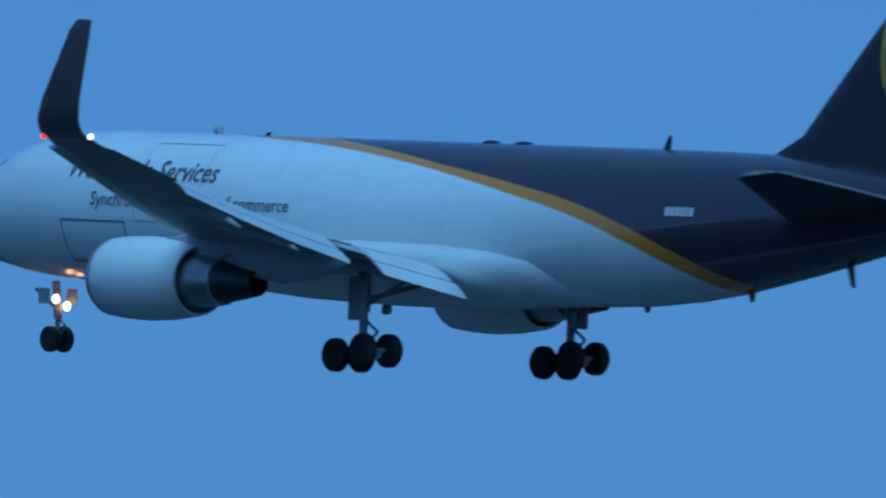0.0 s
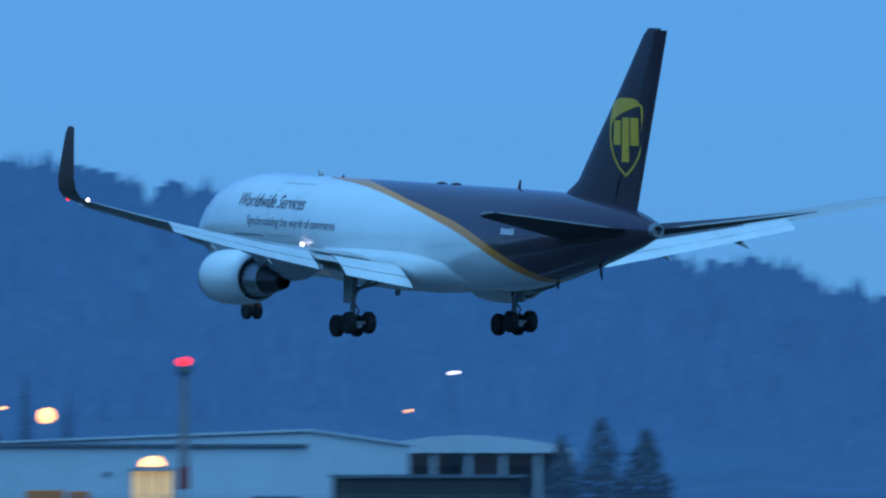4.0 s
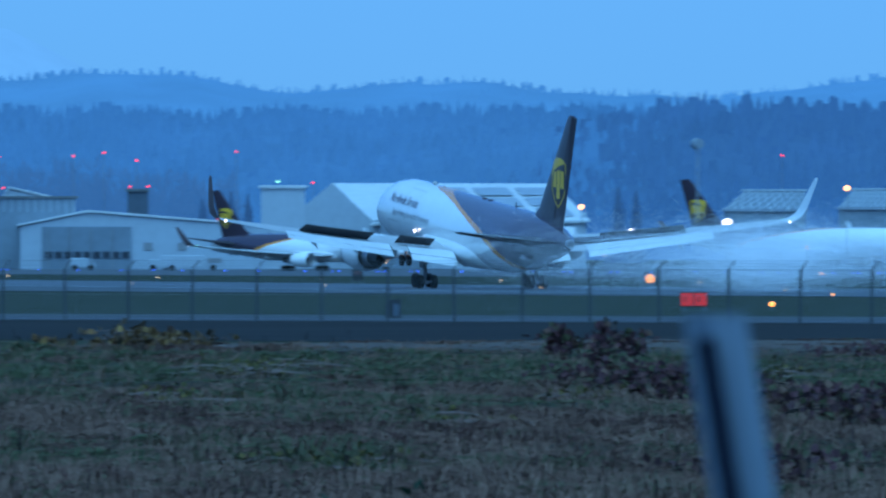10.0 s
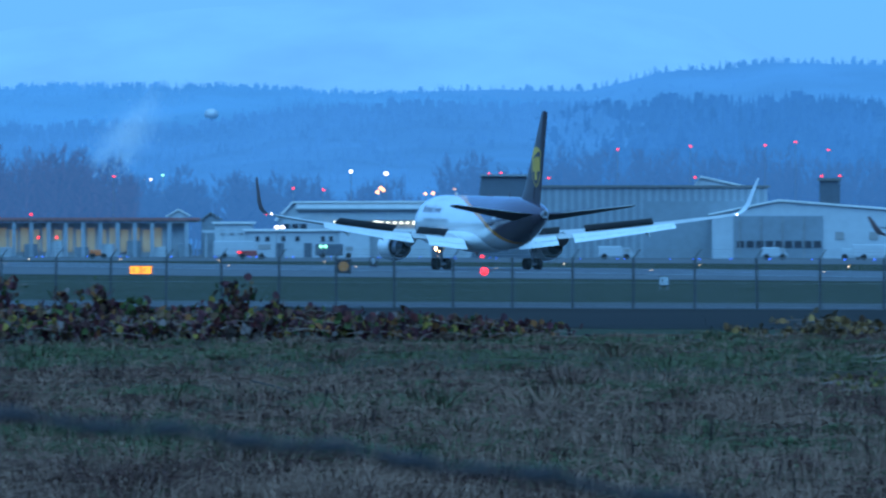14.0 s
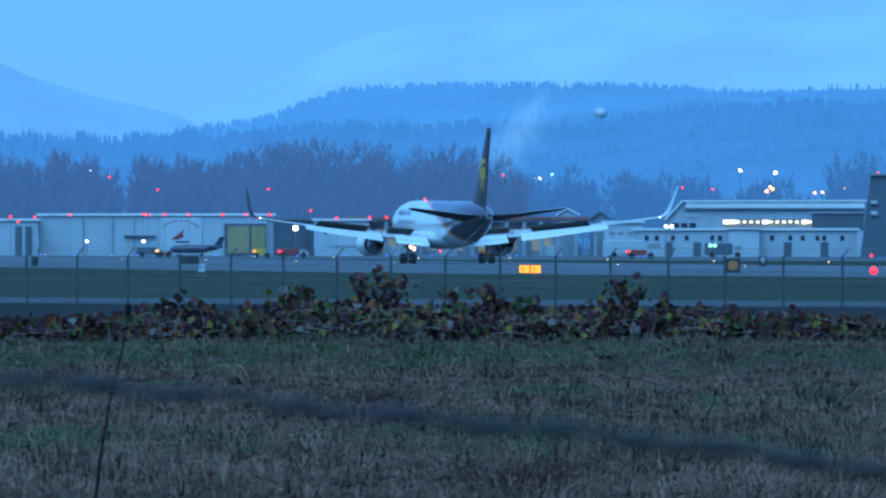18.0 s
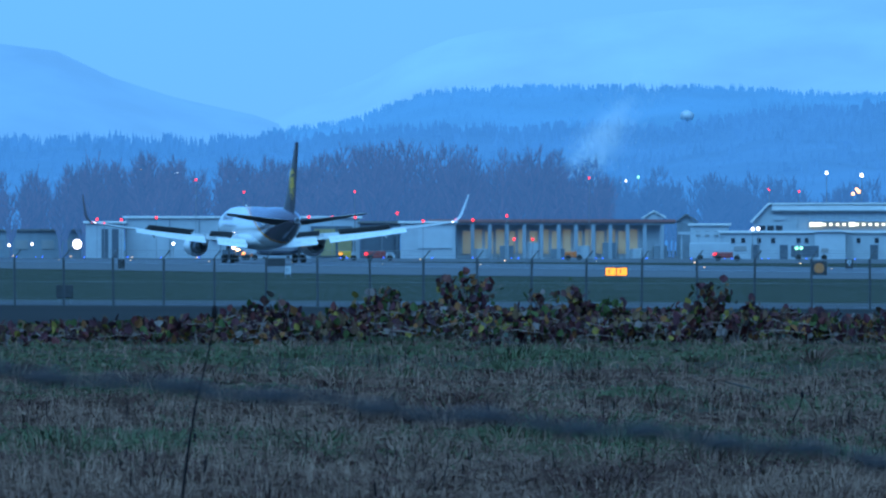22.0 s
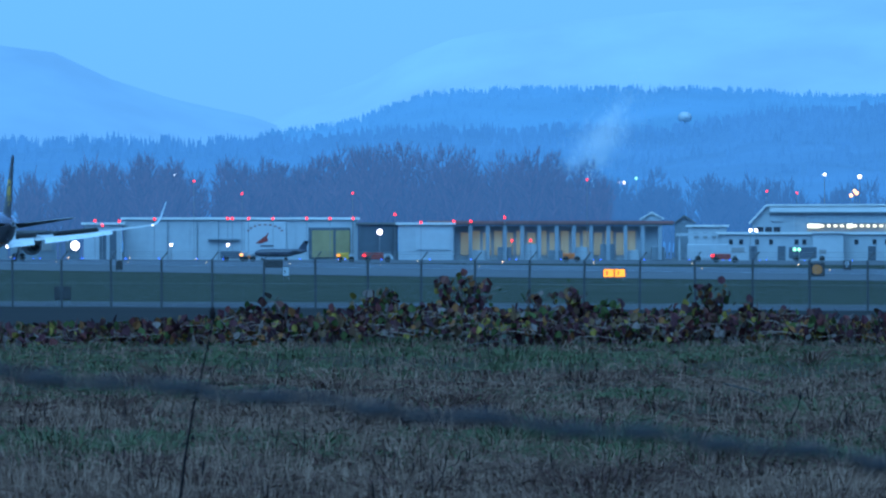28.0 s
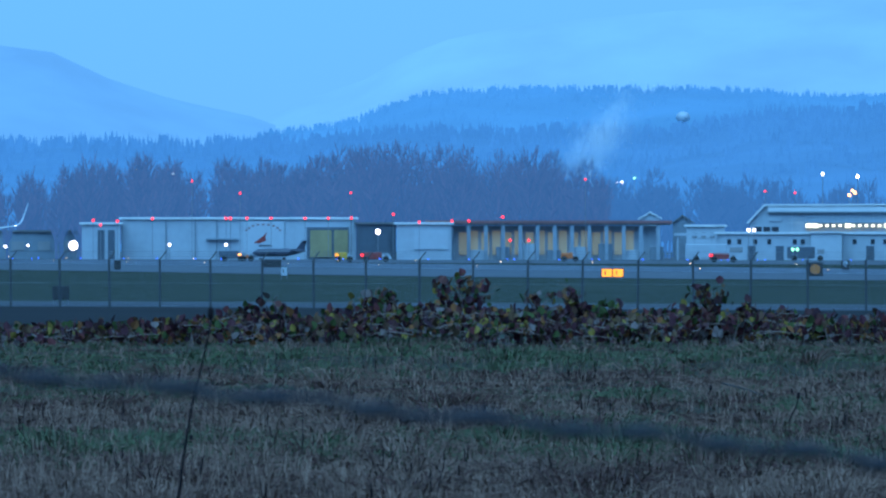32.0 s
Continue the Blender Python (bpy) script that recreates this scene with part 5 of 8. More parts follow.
        for i in range(7):
            part("column", boxed(w * i / 6 - 0.25, 0.5, 0, w * i / 6 + 0.25, 1, h - 0.4), M["siding"], t, smooth=False)
        part("back_wall", boxed(0, 20, 0, w, 20.5, h - 0.5), M["siding"], t, smooth=False)
        # Grey panels on the back wall imitate the shade of open bays.
        for i in (1, 2, 4):
            part("bay", boxed(w * i / 6 + 0.6, 19.8, 0, w * (i + 1) / 6 - 0.6, 19.98, h * 0.7), M["greywall"], t, "shaded bay", smooth=False)
    # white freight hangar behind the runway's end
    t, s = building("freight_hangar", 384, -420, 60, 1412, 40, M["whitewall"], M["siding"], "large white freight hangar with a shallow roof", "hangar", rise=24, ridge_at=0.78, rib=6.0, ribmat=M["whitewall"])
    part("eave", slab(384, -240, 57, 62, -0.5, 0, s), M["darkwall"], t, smooth=False)
    part("door", slab(90, 78, -50, -36, -0.2, 0, s), M["darkwall"], t, smooth=False)
    for b in (110, -60, -220):
        part("door", slab(b, b - 24, -55, -30, -0.2, 0, s), M["siding"], t, smooth=False)
    part("vent", slab(120, 108, 4, 12, -0.2, 0, s), M["darkwall"], t, smooth=False)
    t, s = building("screen_wall", -285, -620, 2, 1380, 1.0, M["blackpaint"], M["darkwall"], "dark blue screen wall", "wall")


build_east_row()


# ---- the lit cabin on its chequered base, and the beacon mast ----
def build_cabin():
    d = 768
    s = Site(73, d)
    t = thing("runway_cabin", s.stand(), "small lit cabin on a red and white chequered base", "cabin")
    w = s.x(-5)
    for i in range(4):
        for j in range(2):
            part("panel", boxed(w * (i - 0.05) / 4, 0, j * 0.85, w * (i + 0.95) / 4, w, j * 0.85 + 0.84, bevel=0.02), M["red"] if (i + j) % 2 == 0 else M["whitewall"], t, smooth=False)
    part("floor", boxed(-0.2, -0.2, 1.72, w + 0.2, w + 0.2, 1.9), M["steel"], t, smooth=False)
    part("glazing", boxed(0.12, 0.12, 1.9, w - 0.12, w - 0.12, s.z(15)), M["cabin_glow"], t, "warm lit glazing", smooth=False)
    for i in range(4):
        for yy in (0.02, w - 0.12):
            part("mullion", boxed((w - 0.1) * i / 3, yy, 1.9, (w - 0.1) * i / 3 + 0.1, yy + 0.1, s.z(16)), M["steel"], t, smooth=False)
    bm = bmesh.new()
    zz = s.z(14)
    loft(bm, [[(x0, y0, zz + h), (x1, y0, zz + h), (x1, y1, zz + h), (x0, y1, zz + h)] for x0, y0, x1, y1, h in ((-0.25, -0.25, w + 0.25, w + 0.25, 0), (0.25, 0.25, w - 0.25, w - 0.25, 0.25), (0.9, 0.9, w - 0.9, w - 0.9, 0.32))])
    part("roof", bm, M["steel"], t, smooth=False)
    part("roof_lamp", ball(bmesh.new(), (w / 2, w / 2, zz + 0.32), 0.74, 16, (1, 1, 0.78)), M["warm"], t, "glowing domed roof lamp")
    d = 790
    s = Site(-8, d)
    t = thing("beacon_mast", s.stand(), "grey mast, red and white foot, red beacon", "mast")
    top = s.z(186)
    n = 7
    for i in range(n):
        part("mast_section", rod(bmesh.new(), (s.x(-22), 0, top * i / n), (s.x(-22), 0, top * (i + 1) / n), 0.42 - 0.03 * i, 0.39 - 0.03 * i, 12), (M["red"] if i % 2 == 0 else M["whitewall"]) if i < 3 else M["mastpaint"], t)
    part("housing", boxed(s.x(-22) - 0.5, -0.5, top, s.x(-22) + 0.5, 0.5, top + 0.5, bevel=0.06), M["darkwall"], t, smooth=False)
    part("beacon_lamp", ball(bmesh.new(), (s.x(-22), 0, top + 0.75), 0.42, 12, (1, 1, 0.7)), M["redlamp"], t, "red beacon lamp")
    # lit cross on a dark tower
    s = Site(1085, 1900)
    t = thing("lit_cross", s.stand(), "pale lit cross panel on a dark tower", "cross")
    part("tower", boxed(-0.42, 0, 0, 0.42, 0.9, s.z(185)), M["greywall"], t, smooth=False)
    part("upright", boxed(-0.3, -0.3, s.z(182), 0.3, 0, s.z(236)), M["sign_pale"], t, smooth=False)
    part("crossbar", boxed(-1.1, -0.34, s.z(218), 1.2, -0.31, s.z(221)), M["sign_pale"], t, smooth=False)


# Upper mast is greyed in its base colour to stand for haze.
M["mastpaint"] = surf("hazed_mast_paint", (0.19, 0.17, 0.18), 0.6, var=0.2, scale=0.6)
M["cabin_glow"] = glow("lit_cabin_glass", (1.0, 0.66, 0.30), 0.45)
M["sign_pale"] = glow("pale_lit_panel", (0.85, 0.9, 0.75), 0.5)
build_cabin()


# ---- fence ----
M["oldpost"] = surf("weathered_fence_post", (0.06, 0.065, 0.07), 0.6, 0.3, var=0.25, scale=2)


def build_fence():
    fence = thing("airport_fence", pose(0, 0, 0), "galvanised chain-link airport fence with angled arms", "fence")
    bm = bmesh.new()
    rod(bm, (0, 0, -0.05), (0, 0, 2.45), 0.06, n=8)
    rod(bm, (0, 0, 2.43), (-0.16, -0.30, 2.84), 0.035, n=6)
    me = bpy.data.meshes.new("post")
    bm.to_mesh(me)
    bm.free()
    me.materials.append(M["oldpost"])
    ang = math.degrees(math.atan2(FD.y, FD.x))
    # evenly counted posts along the line, by the slope of the sight line to each
    for i in range(-11, 62):
        way = Vector(((-0.00154 + 0.004187 * i) / (1 - 0.00561 * i), 1, 0))
        k = F0.cross(FD).z / way.cross(FD).z
        p = way * k
        b = bearing_of(p)
        if b < -700 or b > 6450:
            continue
        ob = new("post", me)
        ob.parent = fence
        ob.matrix_basis = Matrix.Translation(p) @ pose(0, 0, 0, random.uniform(-1, 1), random.uniform(-1, 1), ang + random.uniform(-3, 3))
    a, b = F0 - FD * 60, F1 + FD * 45
    for z, off in ((2.42, 0), (0.12, 0), (1.25, 0), (2.58, -0.1), (2.70, -0.2), (2.82, -0.3)):
        o = Vector((-FD.y, FD.x, 0)) * off + Vector((0, 0, z))
        part("wire", rod(bmesh.new(), a + o, b + o, 0.016 if z == 2.42 else 0.008, n=5), M["steel"], fence)
    # woven mesh as thin slanted wires
    v, f = [], []
    L = (b - a).length
    for sgn in (1, -1):
        q = 0.0
        while q < L - 2.4:
            p0 = a + FD * (q if sgn > 0 else q + 2.3)
            p1 = a + FD * (q + 2.3 if sgn > 0 else q)
            o = len(v)
            for p, z in ((p0, 0.1), (p1, 2.4)):
                v += [tuple(p + Vector((0, 0, z))), tuple(p + FD * 0.006 + Vector((0, 0, z)))]
            f.append((o, o + 1, o + 3, o + 2))
            q += 0.12
    m = part("chain_mesh", data_from(v, f), M["steel"], fence, smooth=False)
    tagged(m, kind="stuff")


def bearing_of(p):
    return 5396 + math.atan2(-p[0], p[1]) * F


build_fence()


# ---- lamps, signs and markers on the field ----
def lamp_mesh(r, sc=(1, 1, 1)):
    bm = ball(bmesh.new(), (0, 0, 0), r, 10, sc)
    me = bpy.data.meshes.new("lamp")
    bm.to_mesh(me)
    bm.free()
    me.shade_smooth()
    return me


LAMPS = {}


def lamp_on_post(b, px, d, r, mat, label, group, name="field_lamp", post=0.08):
    """A lamp on its own post, standing on the ground or a roof."""
    r = r * 0.58 if r > 0.3 else r * 0.85
    p = spot(b, d)
    z = up(px, d)
    t = thing(name, Matrix.Translation(p), label, "lamp", group)
    key = (mat.name, round(r, 2))
    if key not in LAMPS:
        me = lamp_mesh(r)
        me.materials.append(mat)
        LAMPS[key] = me
    ob = new("bulb", LAMPS[key])
    ob.parent, ob.location = t, (0, 0, z)
    part("post", rod(bmesh.new(), (0, 0, 0), (0, 0, max(0.1, z - r * 0.8)), post, n=6), M["steel"], t)
    return t


def build_lamps():
    # flood lamps on tall poles: bearing, height, distance, radius
    for b, px, d, r, m in ((1150, 114, 1500, 1.2, "warm"), (688, 114, 1500, 1.5, "warm"), (221, 112, 1500, 1.6, "warm"), (700, 126, 1500, 0.5, "warm"), (1136, 128, 1500, 0.4, "warm"), (1166, 75, 1550, 0.5, "warm"),
                           (2615, 102, 1700, 0.62, "warm"), (2365, 76, 1700, 0.95, "cool"), (2528, 47, 1650, 1.0, "cool"), (2215, 51, 1650, 1.0, "cool"), (2827, 40, 1600, 1.0, "cool"), (2996, 22, 1600, 1.05, "cool"),
                           (3085, 69, 1750, 0.6, "warm"), (1789, 37, 1600, 0.65, "warm"), (1903, 45, 1600, 0.6, "warm"), (2082, -12, 1600, 0.5, "warm"), (2286, -7, 1600, 0.5, "warm"), (1268, 4, 1500, 0.7, "warm"), (1164, 2, 1450, 1.0, "warm"),
                           (1288, -36, 1500, 0.6, "warm"), (3107, -14, 1700, 0.45, "warm"), (3045, -14, 1700, 0.45, "warm"), (4655, 109, 2100, 0.55, "cool"), (4717, 113, 2100, 0.45, "cool"), (4660, 80, 2100, 0.3, "warm"), (4670, 76, 2100, 0.3, "warm"),
                           (4664, 84, 2100, 0.28, "warm"), (4585, 73, 2100, 0.35, "warm"), (4572, 74, 2100, 0.4, "warm"), (4534, 81, 2100, 0.25, "warm"), (4848, 14, 1900, 0.45, "cool"), (4838, 14, 1900, 0.45, "cool"), (6043, -13, 1960, 1.25, "cool"),
                           (5504, 11, 1960, 0.75, "cool"), (5873, -12, 1960, 0.42, "cool"), (5773, -12, 1960, 0.42, "cool"), (6163, -15, 1960, 0.4, "cool"), (6123, -13, 1960, 0.35, "cool"), (5930, 120, 2500, 0.3, "warm"), (5880, 112, 2500, 0.3, "cool"), (5866, 112, 2500, 0.3, "cool"),
                           (5072, 99, 2450, 0.4, "cool"), (5082, 99, 2450, 0.35, "cool"), (4770, -20, 1900, 0.3, "greenlamp"), (4762, -20, 1900, 0.3, "greenlamp"), (5050, 106, 2450, 0.4, "greenlamp"), (3622, 114, 1925, 0.34, "greenlamp"), (2660, -52, 1560, 0.55, "amber"), (2686, -2, 1600, 0.35, "amber")):
        lamp_on_post(b, px, d, r, M[m], "bright %s lamp on a thin steel mast" % ("warm white" if m == "warm" else "cool white" if m == "cool" else "green" if m == "greenlamp" else "amber"), "apron flood lamps", "flood_lamp", 0.06)
    # red obstruction lamps above the roofs and the woods
    for b, px in ((6008, 31), (5995, 23), (5965, 30), (5903, 34), (5773, 35), (5765, 35), (5736, 35), (5693, 35), (5633, 35), (5592, 35), (5551, 35), (5477, 42), (5431, 28), (5373, 30), (5343, 30), (5283, 37), (5270, -4), (5237, -4),
                  (5833, 101), (5748, 79), (5552, 80), (5137, 104), (4819, 83), (4766, 80), (4473, 109), (4451, 110), (4367, 101), (4245, 152), (4116, 157), (3984, 159), (3872, 151), (3695, 167), (3884, 105), (3884, 98), (3852, 105),
                  (4108, 102), (4082, 84), (2730, 160), (2300, -5), (2345, 28), (2480, 29), (1404, 92), (1350, 96), (1310, 95), (1210, 95), (1110, 96), (4770, -25), (1500, 94), (1560, 92), (3930, 165), (3560, 112)):
        lamp_on_post(b, px, 2030, 0.26 if px < 45 else 0.21, M["redlamp"], "small red obstruction lamp on a thin mast", "red obstruction lamps", "obstruction_lamp", 0.05)
    # green and white threshold lamps, hold lamps, runway lamps
    for i in range(9):
        lamp_on_post(350 - i * 97, -101, 768, 0.13 if i % 2 else 0.19, M["greenlamp"], "green threshold lamp on a short stake", "green threshold lamps", "threshold_lamp", 0.03)
    for b, px, r, m in ((4481, -64, 0.6, "redlamp"), (4485, -38, 0.36, "redlamp"), (2458, -75, 0.2, "redlamp"), (2273, -75, 0.2, "redlamp"), (2088, -74, 0.19, "redlamp"), (1911, -74, 0.19, "redlamp"), (1940, -66, 0.2, "redlamp"), (2748, -103, 0.17, "amber"),
                        (2460, -88, 0.1, "amber"), (2640, -86, 0.1, "amber"), (2300, -92, 0.1, "amber"), (2010, -80, 0.1, "amber"), (1520, -86, 0.12, "amber"), (1620, -128, 0.08, "amber")):
        d = min(1900, 79083 / max(30, -px + 10))
        lamp_on_post(b, px, d, r, M[m], "low %s field lamp" % ("red" if m == "redlamp" else "amber"), "low field lamps", "field_lamp", 0.04)
    for k in range(34):
        for pe in (263.5, 312.5):
            al = 420 + k * 60
            p = rw(al, pe)
            d = p.length
            b = bearing_of(p)
            if -500 < b < 6300:
                lamp_on_post(b, -(EYE_Z - 0.45) * F / d, d, 0.06 if pe < 288 else 0.085, M["runlamp"], "white runway edge lamp on a short stake", "runway edge lamps", "runway_lamp", 0.03)
    rng = random.Random(5)
    b = -500
    while b < 6350:
        d = float(np.interp(b, (-500, 2000, 3600, 4800, 6400), (1170, 1350, 1530, 1740, 1950)))
        lamp_on_post(b, -(EYE_Z - 0.5) * F / d, d, 0.125, M["bluelamp"], "blue taxiway lamp on a short stake", "blue taxiway lamps", "taxiway_lamp", 0.03)
        if rng.random() < 0.4:
            lamp_on_post(b + 12, -(EYE_Z - 0.5) * F / d, d, 0.10, M["bluelamp"], "blue taxiway lamp on a short stake", "blue taxiway lamps", "taxiway_lamp", 0.03)
        b += rng.uniform(38, 88)
    b = -450
    while b < 2500:
        d = 800
        for q in (0, 22):
            lamp_on_post(b + q, -(EYE_Z - 0.45) * F / d, d, 0.065, M["bluelamp"], "blue taxiway lamp on a short stake", "blue taxiway lamps", "taxiway_lamp", 0.02)
        b += rng.uniform(150, 260)
    # lights of far homes on the hill
    for b, px, m in ((539, 560, "cool"), (455, 520, "warm"), (600, 522, "warm"), (1416, 318, "warm"), (1288, 276, "warm"), (1200, 275, "cool"), (2068, 160, "warm"), (2100, 190, "warm"), (1540, 315, "warm"), (900, 180, "cool"), (830, 82, "greenlamp"), (490, 110, "greenlamp"), (300, 125, "warm"), (-500, 188, "cool"), (-420, 120, "warm")):
        p = spot(b, 2600 if px < 200 else 3250)
        d = p.length
        t = thing("house_lamp", Matrix.Translation(p), "small lamp of a far house on the slope", "lamp", "far house lamps")
        part("bulb", ball(bmesh.new(), (0, 0, up(px, d)), 0.55, 8, (1.5, 1, 0.6)), M[m], t)
        part("post", rod(bmesh.new(), (0, 0, 0), (0, 0, up(px, d) - 0.2), 0.1, n=5), M["darkwall"], t)


def build_hill_houses():
    """Pale houses that show through the trees of the near hill."""
    for b, px, w, h in ((1512, 103, 34, 15), (1470, 101, 24, 17), (1176, 90, 40, 20), (1098, 100, 44, 18), (946, 114, 40, 12), (1352, 296, 34, 11), (1316, 290, 24, 10), (1268, 286, 26, 11), (1296, 244, 30, 9), (1236, 240, 34, 9)):
        d = 2600 if px < 200 else 2960
        s = Site(b + w / 2, d)
        t = thing("hill_house", s.stand(), "pale low house among trees on the slope", "house", "hill houses")
        W, z0, z1 = w * s.k, s.z(px), s.z(px + h * 0.62)
        part("wall", boxed(0, 0, z0 - 8, W, 6, z1), M["mistwall"], t, smooth=False)
        part("roof", loft(bmesh.new(), [[(x, -0.3, z1 - 0.1), (x, 3, z1 + h * 0.38 * s.k), (x, 6.3, z1 - 0.1)] for x in (-0.1, W + 0.1)]), M["mistwall"], t, smooth=False)
        for i in range(3):
            part("window", boxed(W * (0.14 + 0.28 * i), -0.06, z0 + 0.3, W * (0.28 + 0.28 * i), 0.02, z1 - 0.35), M["darkwall"], t, smooth=False)


# House walls glow faintly: the slope's blue haze is put into their emission.
M["mistwall"] = surf("hazed_grey_wall", (0.075, 0.09, 0.10), 0.8, var=0.2, scale=0.1, fine=0.6)
M["mistwall"].node_tree.nodes["Principled BSDF"].inputs["Emission Color"].default_value = (0.034, 0.125, 0.36, 1)
M["mistwall"].node_tree.nodes["Principled BSDF"].inputs["Emission Strength"].default_value = 0.7
build_hill_houses()
M["runlamp"] = glow("runway_edge_lamp", (1.0, 0.62, 0.36), 2.2)
build_lamps()


M["dim_amber"] = surf("amber_disc_paint", (0.42, 0.13, 0.03), 0.6, var=0.15)


def sign(b, foot, w, h, mats, label, name="taxiway_sign", split=1, disc=None, legs=0.25, words="", ink=None):
    d = 79083 / foot
    k = d / F
    s = Site(b + w / 2, d)
    t = thing(name, s.stand(), label, "sign")
    W, Hh = w * k, h * k
    part("cabinet", boxed(0, 0.02, legs, W, 0.35, legs + Hh, bevel=0.03), M["blackpaint"], t, smooth=False)
    for i in range(split):
        part("face", boxed(W * (i + 0.06) / split, -0.02, legs + 0.06, W * (i + 0.94) / split, 0.015, legs + Hh - 0.06), mats, t, smooth=False)
        if disc is None and not words:
            part("face_bars", boxed(W * (i + 0.3) / split, -0.03, legs + Hh * 0.3, W * (i + 0.42) / split, -0.021, legs + Hh * 0.7), M["blackpaint"], t, "plain dark bars", smooth=False)
    if words:
        cu = bpy.data.curves.new("words", "FONT")
        cu.body, cu.size, cu.align_x, cu.offset = words, Hh * 1.05, "CENTER", 0.03
        tmp = new("words", cu)
        bpy.context.view_layer.update()
        me = bpy.data.meshes.new_from_object(tmp.evaluated_get(bpy.context.evaluated_depsgraph_get()))
        bpy.data.objects.remove(tmp)
        for v in me.vertices:
            v.co = (W / 2 + v.co.x, -0.03, legs + Hh * 0.13 + v.co.y)
        part("numeral", me, ink or M["whitewall"], t, "dull red numeral" if ink else "white numeral", smooth=False)
    if disc:
        part("disc", rod(bmesh.new(), (W / 2, -0.05, legs + Hh / 2), (W / 2, -0.021, legs + Hh / 2), min(W, Hh) * 0.36, n=20), disc, t, "amber disc", smooth=False)
    for x in (0.12 * W, 0.88 * W):
        part("leg", boxed(x - 0.04, 0.12, 0, x + 0.04, 0.2, legs + 0.02), M["steel"], t, smooth=False)
    return t


sign(5089, 75, 40, 16, M["sign_amber"], "lit amber taxiway sign in two halves", split=2)
sign(4730, 73, 27, 25, M["blackpaint"], "black distance board with an amber disc", "marker_board", disc=M["dim_amber"])
sign(2963, 74, 22, 22, M["blackpaint"], "dark board with an amber disc", "marker_board", disc=M["sign_amber"])
sign(2886, 116, 48, 26, M["sign_red"], "lit red runway sign", "runway_sign", split=2)
sign(5691, 56, 32, 15, M["blackpaint"], "black unlit airfield board", "marker_board")
sign(5670, 73, 13, 18, M["whitewall"], "small white board on legs", "marker_board")
sign(4163, 97, 17, 18, M["whitewall"], "small white board on legs", "marker_board")
sign(1759, 111, 62, 26, M["blackpaint"], "wide black unlit airfield board", "marker_board")
sign(6065, 117, 30, 24, M["blackpaint"], "black equipment board by the fence", "marker_board")
sign(4677, 60, 14, 17, M["blackpaint"], "black distance board with a white 8", "marker_board", words="8")
sign(3481, 66, 18, 19, M["blackpaint"], "black distance board with a dull red 9", "marker_board", words="9", ink=M["roofred"])
sign(5965, 60, 12, 16, M["blackpaint"], "small dark marker on short legs", "marker_board")


M["cream"] = surf("cream_paint", (0.75, 0.62, 0.30), 0.5, var=0.12)


def build_boxes():
    for b, foot in ((1588, 84), (280, 100)):
        d = 79083 / foot
        k = d / F
        t = thing("equipment_box", Site(b, d).stand(), "small cream equipment box on the grass", "box", "cream equipment boxes")
        part("body", boxed(-12 * k, 0, 0, 12 * k, 0.7, 20 * k, bevel=0.05), M["cream"], t, smooth=False)
        part("lid", boxed(-12.5 * k, -0.05, 20 * k, 12.5 * k, 0.75, 22 * k), M["siding"], t, smooth=False)
        part("door", boxed(-2 * k, -0.03, 3 * k, 9 * k, 0.0, 17 * k), M["siding"], t, smooth=False)
    # slanted dark cabinet
    d = 79083 / 128
    k = d / F
    t = thing("equipment_hut", Site(3418, d).stand(), "dark slant-topped equipment cabinet by the service road", "cabinet")
    bm = bmesh.new()
    loft(bm, [[(x, 0, 0), (x, 0.8, 0), (x, 0.8, z), (x, 0, z)] for x, z in ((-14 * k, 24 * k), (-6 * k, 32 * k), (14 * k, 34 * k))])
    part("body", bm, M["blackpaint"], t, smooth=False)
    part("door", boxed(0, -0.03, 4 * k, 10 * k, 0, 26 * k), M["darkwall"], t, smooth=False)
    # freight containers, white domed
    for i in range(8):
        b = 3290 - i * 24
        d = 1720
        k = d / F
        t = thing("freight_container", Site(b, d).stand(), "white round-topped air freight container", "container", "air freight containers")
        bm = bmesh.new()
        prof = [(-11, 0), (11, 0), (11, 14), (6, 24), (-6, 24), (-11, 14)]
        loft(bm, [[(x * k, y, z * k) for x, z in prof] for y in (0, 2.4)])
        part("shell", bm, M["whitewall"], t, smooth=False)
        part("base", boxed(-11.5 * k, -0.1, 0, 11.5 * k, 2.5, 0.18), M["steel"], t, smooth=False)
        part("curtain", boxed(-8 * k, -0.05, 2 * k, 8 * k, 0, 16 * k), M["siding"], t, smooth=False)


build_boxes()


